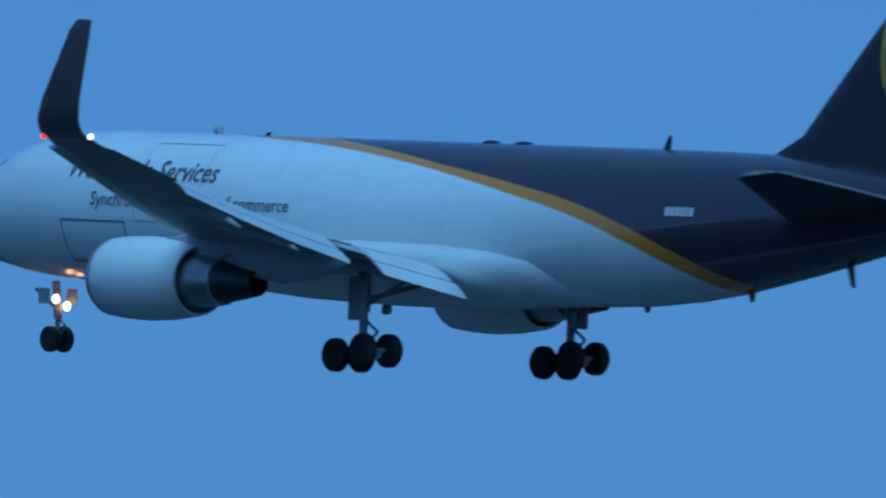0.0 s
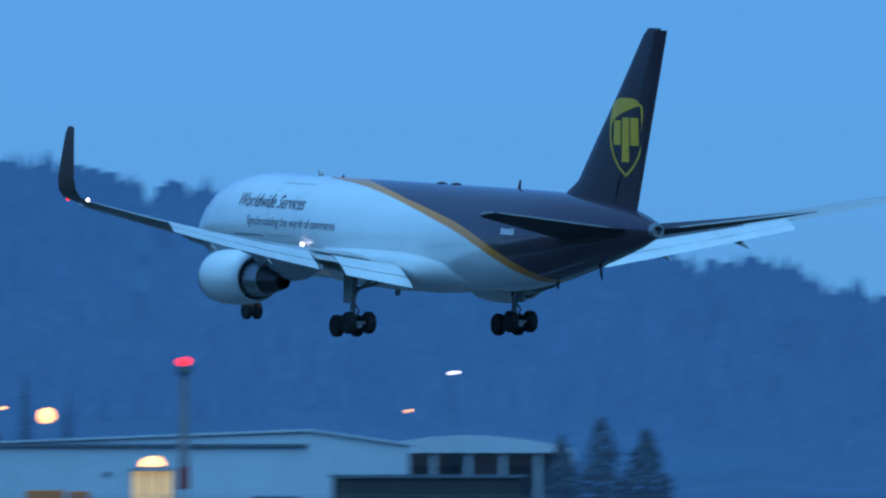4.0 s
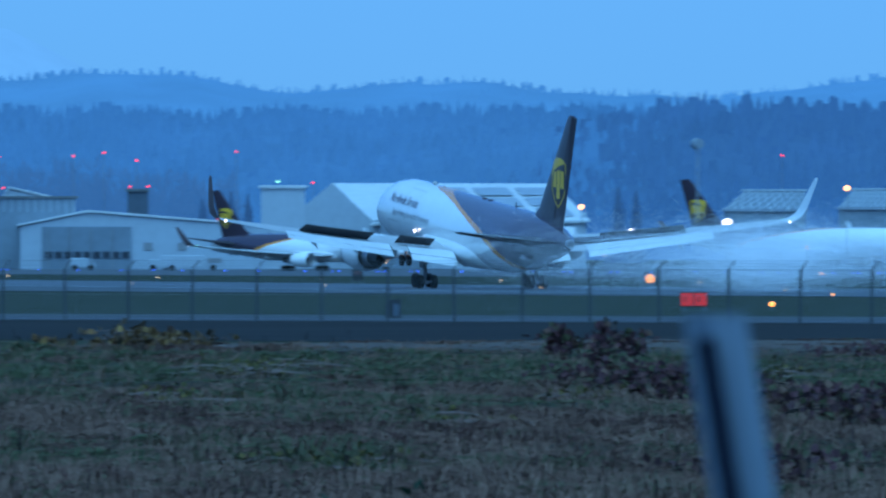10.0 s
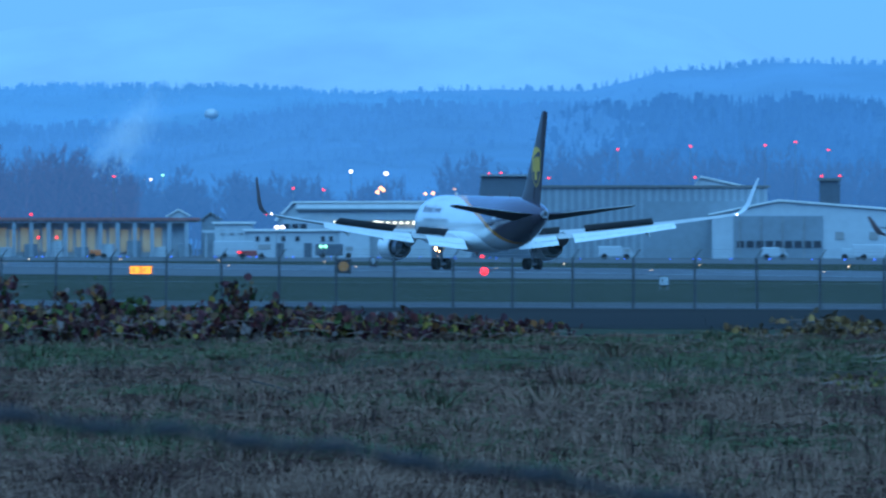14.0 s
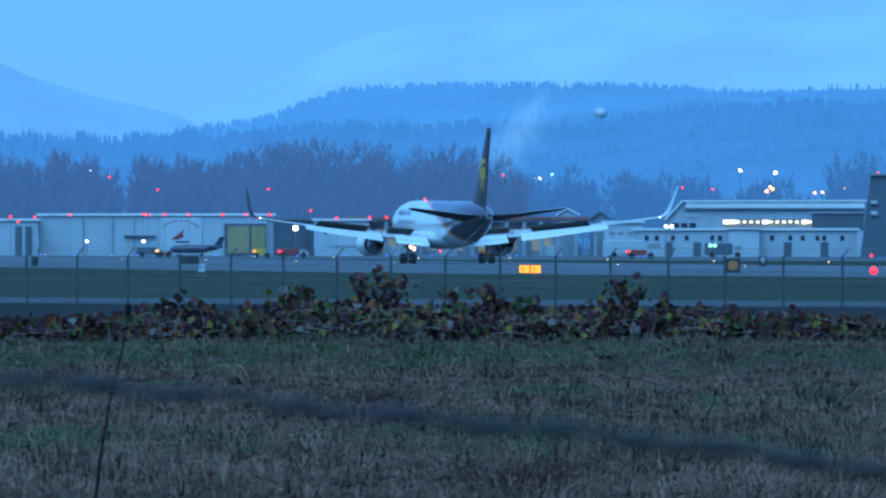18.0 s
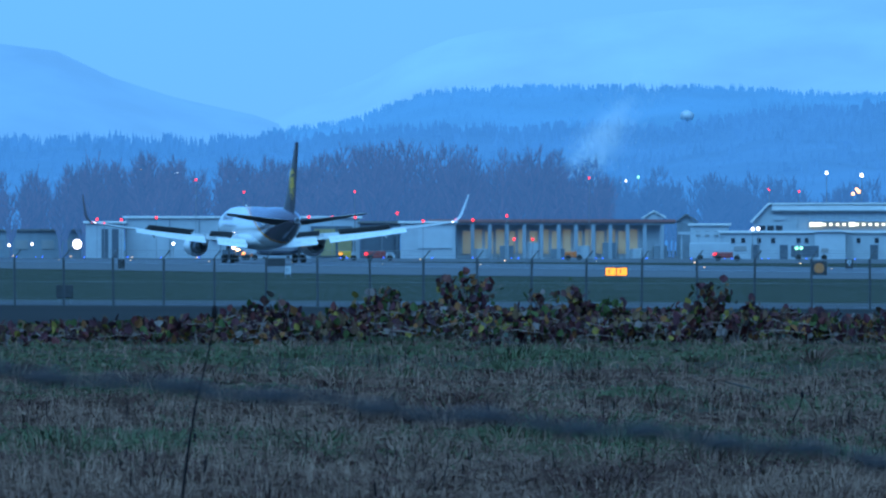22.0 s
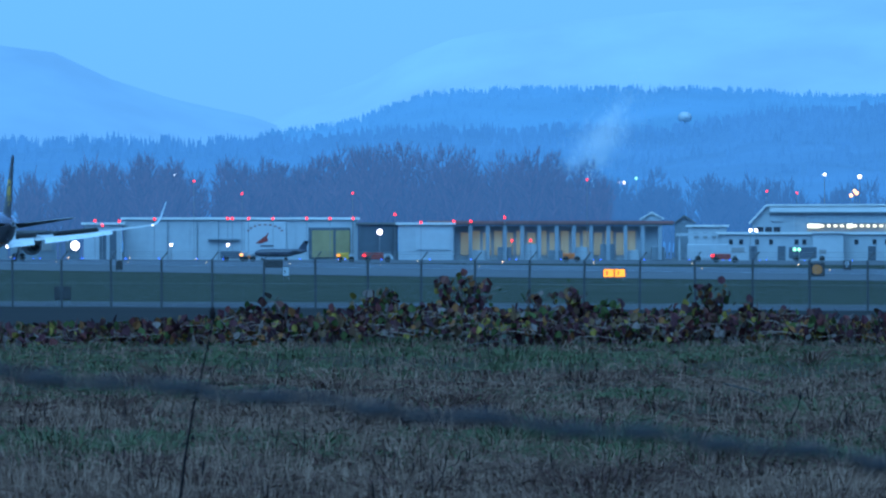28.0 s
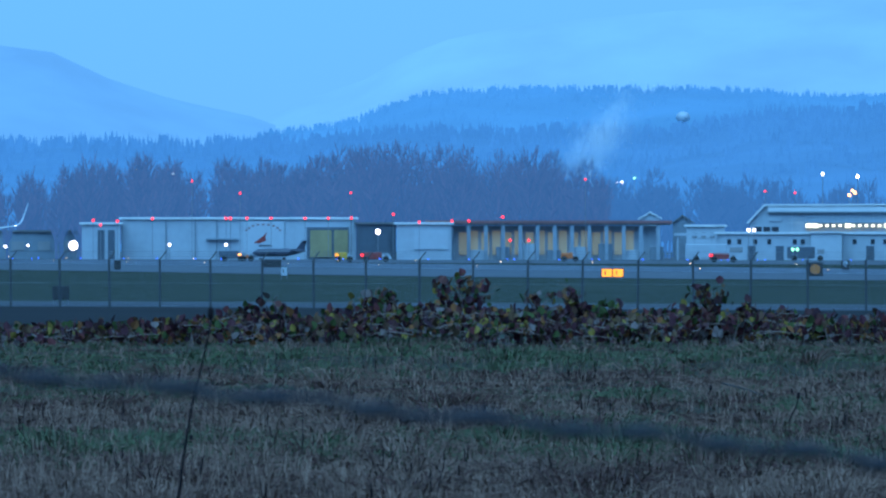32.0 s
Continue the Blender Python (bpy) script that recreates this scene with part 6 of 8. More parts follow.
# ---- ground vehicles ----
def build_vehicle(b, d, length, h, mat, label, name, cab=0.3, rear=None, category="vehicle"):
    t = thing(name, Site(b, d).stand(), label + " on the wet apron", category)
    L = length
    part("body", boxed(0, 0, 0.45, L * (1 - cab) - 0.05, 2.2, h, bevel=0.08), mat, t, smooth=False)
    bm = bmesh.new()
    loft(bm, [[(x, y, z) for x, z in ((L * (1 - cab), 0.45), (L, 0.45), (L, h * 0.5), (L - 0.4, h * 0.9), (L * (1 - cab), h * 0.9))] for y in (0.05, 2.15)])
    part("cab", bm, M["whitewall"] if mat is not M["whitewall"] else M["siding"], t, smooth=False)
    part("windscreen", boxed(L * (1 - cab) + 0.3, -0.02, h * 0.52, L - 0.45, 0.04, h * 0.82), M["pane"], t, smooth=False)
    for x in (L * 0.18, L * 0.82):
        w = part("wheel", rod(bmesh.new(), (x, -0.05, 0.45), (x, 0.3, 0.45), 0.45, n=14), M["tyre"], t)
        part("wheel", rod(bmesh.new(), (x, 1.9, 0.45), (x, 2.25, 0.45), 0.45, n=14), M["tyre"], t)
    if rear:
        part("rear_lamp", boxed(0.0, -0.06, 0.9, 0.5, -0.01, 1.2), rear, t, smooth=False)
    return t


for b, d, L, h, m, lab, nm, rear in (
        (258, 1360, 6.0, 2.3, "orange", "orange-lit freight truck before the white hangar", "truck", None), (180, 1350, 3.0, 2.2, "orange", "small orange van", "van", None),
        (480, 1400, 7.5, 2.1, "whitewall", "long white coach", "coach", "redlamp"), (-140, 1180, 6.5, 1.9, "darkwall", "dark pickup with red rear lamps", "pickup", "redlamp"), (1180, 1500, 5.0, 1.8, "darkwall", "dark service car", "car", "redlamp"),
        (5580, 1850, 2.6, 1.4, "yellow", "yellow lit tug", "tug", "sign_amber"), (5535, 1850, 4.5, 1.4, "red", "red fire service car", "car", "redlamp"), (4918, 1830, 4.2, 1.3, "red", "red service car", "car", "redlamp"), (4960, 1900, 9.0, 2.6, "siding", "grey tanker truck beside the offices", "tanker", None),
        (4780, 1900, 6.0, 2.2, "darkwall", "dark freight truck", "truck", None), (4280, 1820, 5.0, 1.9, "whitewall", "white van before the grey hall", "van", None), (3990, 1800, 3.6, 1.8, "whitewall", "white service van", "van", None), (3850, 1800, 3.0, 1.6, "whitewall", "white service car", "car", None),
        (3830, 1780, 9.0, 2.2, "whitewall", "white flatbed truck", "truck", None), (5752, 1900, 2.4, 1.0, "orange", "small orange service cart", "cart", "amber"), (5786, 1900, 4.5, 1.6, "darkwall", "dark parked van", "van", None),
        (2060, 1550, 6.0, 2.0, "darkwall", "dark baggage truck", "truck", None), (1640, 1560, 5.0, 1.8, "darkwall", "dark parked truck", "truck", None), (2270, 1560, 4.0, 1.6, "orange", "orange ground tug", "tug", None), (5180, 1880, 2.6, 1.3, "orange", "orange ground tug", "tug", None), (2540, 1560, 5.0, 1.7, "whitewall", "white service van", "van", None),
        (1695, 1570, 5.6, 2.1, "greywall", "grey box trailer in a row", "trailer", None), (1625, 1570, 5.4, 2.2, "greywall", "grey box trailer in a row", "trailer", None), (1555, 1570, 5.6, 2.1, "greywall", "grey box trailer in a row", "trailer", None), (1365, 1560, 4.8, 2.0, "greywall", "grey box van", "van", None),
        (760, 1500, 6.0, 1.9, "whitewall", "white parked minibus", "minibus", None), (900, 1520, 5.0, 1.6, "siding", "grey parked car", "car", None), (620, 1480, 4.6, 1.5, "whitewall", "white parked car", "car", None), (1420, 1540, 5.0, 1.8, "greywall", "grey box van", "van", None), (1480, 1540, 5.5, 2.0, "greywall", "grey box van", "van", None)):
    build_vehicle(b, d, L, h, M[m], lab, nm, rear=M[rear] if rear else None)

# water tank on the hill, a white globe on a stem
def build_water_tower():
    s = Site(4964, 4150)
    t = thing("water_tower", s.stand(), "white globe water tower on a pale stem", "water tower")
    part("globe", ball(bmesh.new(), (0, 0, s.z(214)), 2.3, 18, (1, 1, 0.8)), M["whitewall"], t)
    part("stem", rod(bmesh.new(), (0, 0, 0), (0, 0, s.z(206)), 0.5, n=10), M["siding"], t)


build_water_tower()

# ---- parked aircraft: the same type as the landing one ----
def park(b, d, yaw, k, label):
    ob = copy_thing(airplane, Matrix.Translation(spot(b, d, 4.68 * k)) @ pose(0, 0, 0, 0, 0, yaw))
    ob.scale = (k, k, k)
    # at rest the wings hang
    for side, w in airplane_wings.items():
        hinge = Matrix.Translation((0, 2.5 * side, -1.6))
        for piece in ob.children:
            if piece.data is w.data:
                piece.matrix_basis = hinge @ Matrix.Rotation(radians(-side * 3.6), 4, "X") @ hinge.inverted()
    tagged(ob, label, "airplane", "parked airplanes")


park(3575, 1780, -50, 0.71, "parked brown-tailed cargo jet by the workshop hangar")
park(2706, 1850, -46, 0.83, "parked brown-tailed cargo jet under flood lamps")
park(1004, 1580, 74, 0.80, "parked cargo jet seen from behind, lit orange")


def build_small_jet():
    d = 1985
    k = d / F
    t = thing("small_jet", Matrix.Translation(spot(5678, d)) @ pose(0, 0, 0, 0, 0, facing(5678)), "small dark parked jet before the white door panel", "airplane")
    zc = 1.25
    bm = bmesh.new()
    loft(bm, [[(x, r * math.cos(a), zc + dz + r * math.sin(a)) for a in [6.2832 * i / 14 for i in range(14)]] for x, dz, r in ((-48 * k, -0.1, 0.05), (-45 * k, -0.05, 0.3), (-38 * k, 0, 0.55), (-20 * k, 0, 0.62), (12 * k, 0, 0.6), (30 * k, 0.15, 0.42), (46 * k, 0.3, 0.12))])
    part("fuselage", bm, M["jetpaint"], t)
    for sd in (1, -1):
        part("wing", loft(bmesh.new(), [[(x0, sd * y, zz - 0.05), (x1, sd * y, zz - 0.03), (x1, sd * y, zz), (x0, sd * y, zz + 0.06)] for y, x0, x1, zz in ((0.4, -6 * k, 14 * k, zc - 0.4), (4.2, 6 * k, 14 * k, zc - 0.2))]), M["jetpaint"], t)
        part("engine", lathe(bmesh.new(), [(18 * k, 0.1), (18.2 * k, 0.26), (26 * k, 0.28), (31 * k, 0.2)], sd * 0.85, zc + 0.35, 12), M["jetpaint"], t)
        part("tailplane", loft(bmesh.new(), [[(x0, sd * y, z2), (x1, sd * y, z2), (x1, sd * y, z2 + 0.05), (x0, sd * y, z2 + 0.07)] for y, x0, x1, z2 in ((0.03, 40 * k, 48 * k, zc + 1.75), (1.6, 44 * k, 49 * k, zc + 1.8))]), M["jetpaint"], t)
        part("wheel", rod(bmesh.new(), (8 * k, sd * 1.0 - 0.1, 0.28), (8 * k, sd * 1.0 + 0.1, 0.28), 0.28, n=12), M["tyre"], t)
        part("leg", rod(bmesh.new(), (8 * k, sd * 1.0, 0.28), (8 * k, sd * 0.9, zc - 0.3), 0.06, n=6), M["strut"], t)
    part("fin", loft(bmesh.new(), [[(x0, -0.06, z2), (x1, -0.04, z2), (x1, 0.04, z2), (x0, 0.06, z2)] for x0, x1, z2 in ((28 * k, 44 * k, zc + 0.4), (40 * k, 48 * k, zc + 1.85))]), M["jetpaint"], t)
    part("wheel", rod(bmesh.new(), (-34 * k, -0.08, 0.22), (-34 * k, 0.08, 0.22), 0.22, n=12), M["tyre"], t)
    part("leg", rod(bmesh.new(), (-34 * k, 0, 0.22), (-34 * k, 0, zc - 0.3), 0.05, n=6), M["strut"], t)


M["jetpaint"] = surf("dark_jet_paint", (0.035, 0.045, 0.07), 0.35, var=0.12)
build_small_jet()


def flood(b, d, h, watts):
    """The warm light that a mast's lamp throws on the apron."""
    ob = new("mast_light", bpy.data.lights.new("mast_light", "POINT"))
    ob.data.energy, ob.data.color, ob.data.shadow_soft_size = watts, (1.0, 0.45, 0.16), 1.0
    ob.matrix_world = Matrix.Translation(spot(b, d, h))


flood(1040, 1512, 9.5, 26000)


# the airport's turning light on its own mast
TURNING = []


def build_turning_light():
    d = 1850
    z = up(181, d)
    t = thing("airport_beacon", Matrix.Translation(spot(2879, d)), "turning white airport light on a lattice mast", "beacon")
    for i in range(4):
        a, b = (-0.3 if i % 2 else 0.3), (-0.3 if i > 1 else 0.3)
        part("mast_leg", rod(bmesh.new(), (a, b, 0), (a * 0.6, b * 0.6, z - 0.9), 0.035, n=6), M["paleclad"], t)
    for i in range(7):
        zz = (z - 1.4) * i / 7
        part("brace", rod(bmesh.new(), (-0.3 + 0.016 * i, -0.3, zz), (0.3 - 0.016 * i, -0.3, zz + (z - 1.4) / 7), 0.025, n=5), M["paleclad"], t)
    part("platform", boxed(-0.5, -0.5, z - 0.95, 0.5, 0.5, z - 0.87), M["paleclad"], t, smooth=False)
    bm = bmesh.new()
    n = 20
    vs = [[bm.verts.new((q, r * math.cos(6.2832 * i / n), r * math.sin(6.2832 * i / n))) for i in range(n)] for q, r in ((-0.4, 0.3), (-0.38, 0.46), (0.6, 0.5), (0.6, 0.47), (-0.05, 0.45))]
    for a, b in zip(vs, vs[1:]):
        for i in range(n):
            bm.faces.new((a[i], a[(i + 1) % n], b[(i + 1) % n], b[i]))
    bm.faces.new(vs[-1])
    bm.faces.new(vs[0][::-1])
    head = part("drum", bm, M["ribsteel"], t, "grey lamp drum with a bright lens")
    head.data.materials.append(M["beam"])
    for p in head.data.polygons:
        if len(p.vertices) > 4 and -0.1 < p.center.x < 0:
            p.material_index = 1
    for i in range(9):
        y = -0.36 + 0.09 * i
        w = math.sqrt(0.44 ** 2 - y * y)
        part("louvre", boxed(-0.03, y - 0.006, -w, 0.58, y + 0.006, w), M["blackpaint"], head, smooth=False)
    head.scale = (1.6, 1.6, 1.6)
    TURNING.append((head, z))


M["beam"] = glow("white_beam", (0.85, 0.6, 1.0), 14)
build_turning_light()
# ---- vegetation ----
def grid_z():
    """Ground heights on a fast table: bearing, distance."""
    bs = np.linspace(-900, 6700, 160)
    ds = np.linspace(60, 290, 116)
    tab = np.array([[ground_z(-math.sin((b - 5396) / F) * d, math.cos((b - 5396) / F) * d) for d in ds] for b in bs])
    return bs, ds, tab


ZB, ZD, ZT = grid_z()


def ground_at(b, d):
    i = np.clip((b - ZB[0]) / (ZB[1] - ZB[0]), 0, len(ZB) - 1.001)
    j = np.clip((d - ZD[0]) / (ZD[1] - ZD[0]), 0, len(ZD) - 1.001)
    i0, j0 = i.astype(int), j.astype(int)
    u, v = i - i0, j - j0
    return (ZT[i0, j0] * (1 - u) + ZT[i0 + 1, j0] * u) * (1 - v) + (ZT[i0, j0 + 1] * (1 - u) + ZT[i0 + 1, j0 + 1] * u) * v


def fast_mesh(name, verts, tris):
    """Triangles from arrays."""
    me = bpy.data.meshes.new(name)
    me.vertices.add(len(verts))
    me.vertices.foreach_set("co", np.ascontiguousarray(verts, dtype=np.float32).ravel())
    n = len(tris)
    me.loops.add(n * 3)
    me.loops.foreach_set("vertex_index", np.ascontiguousarray(tris, dtype=np.int32).ravel())
    me.polygons.add(n)
    me.polygons.foreach_set("loop_start", np.arange(0, n * 3, 3, dtype=np.int32))
    me.update(calc_edges=True)
    return me


def blades(b, d, z, h, w, lean, rng, curl=0.35, la=None):
    """Bent grass blades, narrow tapering strips that arch over, at the given places."""
    n = len(b)
    a = (b - 5396) / F
    x, y = -np.sin(a) * d, np.cos(a) * d
    th = rng.uniform(-0.7, 0.7, n)
    if la is None:
        la = rng.uniform(0, 6.283, n)
    dx, dy = np.cos(th) * w, np.sin(th) * w
    lx, ly = np.cos(la) * lean, np.sin(la) * lean
    tip = np.clip(1.05 - 0.55 * lean / np.maximum(h, 0.02) * rng.uniform(0.3, 1.2, n), 0.15, 1.0)
    # a leaning blade stands up on edge towards the viewer as it bends
    ez = w * np.clip(np.abs(lx) / np.maximum(h, 0.03), 0, 1.2)
    v = np.empty((n, 5, 3))
    v[:, 0] = np.stack([x - dx, y - dy, z - 0.03], 1)
    v[:, 1] = np.stack([x + dx, y + dy, z - 0.03], 1)
    f, up_ = curl * rng.uniform(0.7, 1.5, n), rng.uniform(0.6, 0.9, n)
    v[:, 2] = np.stack([x + lx * f - dx * 0.8, y + ly * f, z + h * up_ + ez * np.sign(lx) * 0.8], 1)
    v[:, 3] = np.stack([x + lx * f + dx * 0.8, y + ly * f, z + h * up_ - ez * np.sign(lx) * 0.8], 1)
    v[:, 4] = np.stack([x + lx, y + ly, z + h * tip], 1)
    o = np.arange(n)[:, None] * 5
    t = np.concatenate([o + np.array([q]) for q in ((0, 1, 3), (0, 3, 2), (2, 3, 4))], 0)
    return v.reshape(-1, 3), t


def patch(b, d, scale, seed, aspect=1.0):
    """Smooth random patches over the field, 0 to 1."""
    a = (b - 5396) / F
    x, y = -np.sin(a) * d * scale * aspect, np.cos(a) * d * scale
    r = np.random.default_rng(seed)
    out = np.zeros(len(b))
    for k in range(6):
        f, p, q = r.uniform(0.5, 2.2), r.uniform(0, 6.28), r.uniform(0, 6.28)
        out += np.sin(x * f * math.cos(p) + y * f * math.sin(p) + q)
    return 0.5 + out / 8


def build_grass():
    rng = np.random.default_rng(11)
    n = 450000
    b = rng.uniform(-600, 6420, n)
    # even over what is seen: nearer ground is denser in the view
    d = 1 / rng.uniform(1 / 240, 1 / 74, n)
    # tussocks pull blades together; theirs arch outwards from the middle and share one look
    m = 5200
    tb, td = rng.uniform(-600, 6420, m), 1 / rng.uniform(1 / 238, 1 / 74, m)
    k = rng.integers(0, m, n)
    pull = rng.random(n) < 0.7
    rad = rng.normal(0, 0.13, (n, 2)) * rng.uniform(0.4, 1.8, m)[k][:, None]
    b = np.where(pull, tb[k] + rad[:, 0] / td[k] * F, b)
    d = np.where(pull, td[k] + rad[:, 1] * 3, d)
    out = np.where(pull, np.arctan2(rad[:, 1], -rad[:, 0]) + rng.normal(0, 0.5, n), rng.uniform(0, 6.283, n))
    z = ground_at(b, d)
    cb, cd = np.where(pull, tb[k], b), np.where(pull, td[k], d)
    own = np.where(pull, rng.normal(0, 0.17, m)[k], rng.normal(0, 0.17, n)) + rng.normal(0, 0.06, n)
    size = np.where(pull, 0.35 + 1.7 * rng.random(m)[k] ** 1.6, 0.6)
    green = np.interp(b, (2700, 3300, 4950, 5450), (-0.02, 0.0, 0.0, -0.02)) + 0.55 * patch(cb, cd, 0.05, 1, 3) + 0.6 * patch(cb, cd, 0.12, 14, 8) + np.interp(d, (80, 130, 146, 160, 196, 206, 225), (-0.22, -0.26, -0.12, 0.30, 0.32, -0.05, -0.30)) + own + 0.05
    tall = np.clip(0.5 * patch(cb, cd, 0.22, 2, 9) + 0.5 * patch(cb, cd, 0.7, 12, 12), 0.12, 1.0)
    h = (0.035 + 0.20 * tall * tall * size + 0.05 * rng.random(n)) * np.interp(d, (74, 115, 140, 175, 205, 225), (1.0, 0.95, 0.8, 0.75, 0.8, 0.7)) * np.interp(b, (2900, 3500), (0.8, 1.0))
    w = rng.uniform(0.0023, 0.0050, n) * np.interp(d, (74, 240), (0.9, 2.2))
    lean = h * (0.25 + 2.3 * rng.random(n))
    own2 = np.where(pull, rng.normal(0, 0.13, m)[k], rng.normal(0, 0.13, n))
    straw = patch(cb, cd, 0.9, 4, 12) * 0.5 + patch(cb, cd, 0.25, 5, 9) * 0.5 + own2 + rng.normal(0, 0.05, n)
    dry = green <= 0.62
    pale = dry & (straw > 0.68)
    h, w, lean = np.where(pale, h * 1.25, h), np.where(pale, w * 0.8, w), np.where(pale, lean * 1.3, lean)
    # bare dark hollows
    h = np.where(d > 208, h * 0.35, h)
    hollow = patch(b, d, 0.5, 6, 5) + patch(b, d, 0.2, 7, 4) < 0.86
    h = np.where(hollow, h * 0.45, h)
    dull = dry & ~pale & (patch(cb, cd, 0.4, 15, 10) + 0.5 * patch(cb, cd, 1.1, 16, 12) + own2 + np.interp(d, (78, 100), (0.16, 0.0)) > 0.72)
    for name, sel, mat, lab in (("dry_grass", dry & ~pale & ~dull, M["grass"], "dry brown field grass"), ("dead_grass", dull, M["dullgrass"], "dark dead field grass"), ("straw_grass", pale, M["straw"], "pale straw-coloured grass tufts"), ("green_grass", ~dry, M["greengrass"], "short green field grass")):
        v, t = blades(b[sel], d[sel], z[sel], h[sel], w[sel], lean[sel], rng, la=out[sel])
        ob = part(name, fast_mesh(name, v, t), mat, smooth=False)
        tagged(ob, lab, "grass", kind="stuff")
    # sparse tall wisps
    n = 60000
    b, d = rng.uniform(-600, 6420, n), 1 / rng.uniform(1 / 215, 1 / 74, n)
    keep = patch(b, d, 0.35, 8, 8) + patch(b, d, 1.0, 9, 12) + rng.normal(0, 0.15, n) > 0.95
    b, d = b[keep], d[keep]
    n = len(b)
    v, t = blades(b, d, ground_at(b, d), rng.uniform(0.10, 0.27, n) * np.interp(d, (74, 120, 150, 215), (1.0, 0.95, 0.75, 0.8)), rng.uniform(0.0020, 0.0036, n) * np.interp(d, (74, 215), (1.0, 1.7)), rng.uniform(0.03, 0.30, n), rng, 0.3)
    ob = part("grass_wisps", fast_mesh("grass_wisps", v, t), M["straw"], smooth=False)
    tagged(ob, "thin tall wisps of dead grass", "grass", kind="stuff")
    # dark seed heads and dead stalks
    n = 700
    b, d = rng.uniform(-600, 6420, n), 1 / rng.uniform(1 / 228, 1 / 76, n)
    keep = patch(b, d, 0.3, 21, 9) + 0.5 * patch(b, d, 1.0, 22, 12) > 0.74
    b, d = b[keep], d[keep]
    n = len(b)
    z = ground_at(b, d)
    v, t = blades(b, d, z, rng.uniform(0.2, 0.5, n), np.full(n, 0.0035), rng.uniform(0.02, 0.3, n), rng, 0.5)
    v2, t2 = blades(b, d, z + 0.18, rng.uniform(0.05, 0.12, n), rng.uniform(0.004, 0.008, n), rng.uniform(0.0, 0.03, n), rng, 0.5)
    ob = part("dead_stalks", fast_mesh("dead_stalks", np.concatenate([v, v2]), np.concatenate([t, t2 + len(v)])), M["deadstalk"], smooth=False)
    tagged(ob, "dark dead weed stalks in the grass", "weeds", kind="stuff")


M["dullgrass"] = varied("dull_blades", [(0.065, 0.025, 0.023), (0.089, 0.035, 0.029), (0.042, 0.025, 0.019), (0.095, 0.048, 0.037)])
M["deadstalk"] = surf("dead_stalk", (0.016, 0.010, 0.011), 0.9, var=0.3, scale=3, spec=0.1)
M["greengrass"] = varied("green_grass_blades", [(0.060, 0.081, 0.036), (0.078, 0.090, 0.044), (0.048, 0.060, 0.030), (0.096, 0.088, 0.054)])
M["straw"] = varied("straw_blades", [(0.157, 0.083, 0.061), (0.193, 0.103, 0.076), (0.127, 0.066, 0.049), (0.235, 0.133, 0.097)])
build_grass()

LEAF_OUT = [(0, 0), (0.35, 0.22), (0.42, 0.5), (0.25, 0.8), (0, 1.0), (-0.25, 0.8), (-0.42, 0.5), (-0.35, 0.22)]


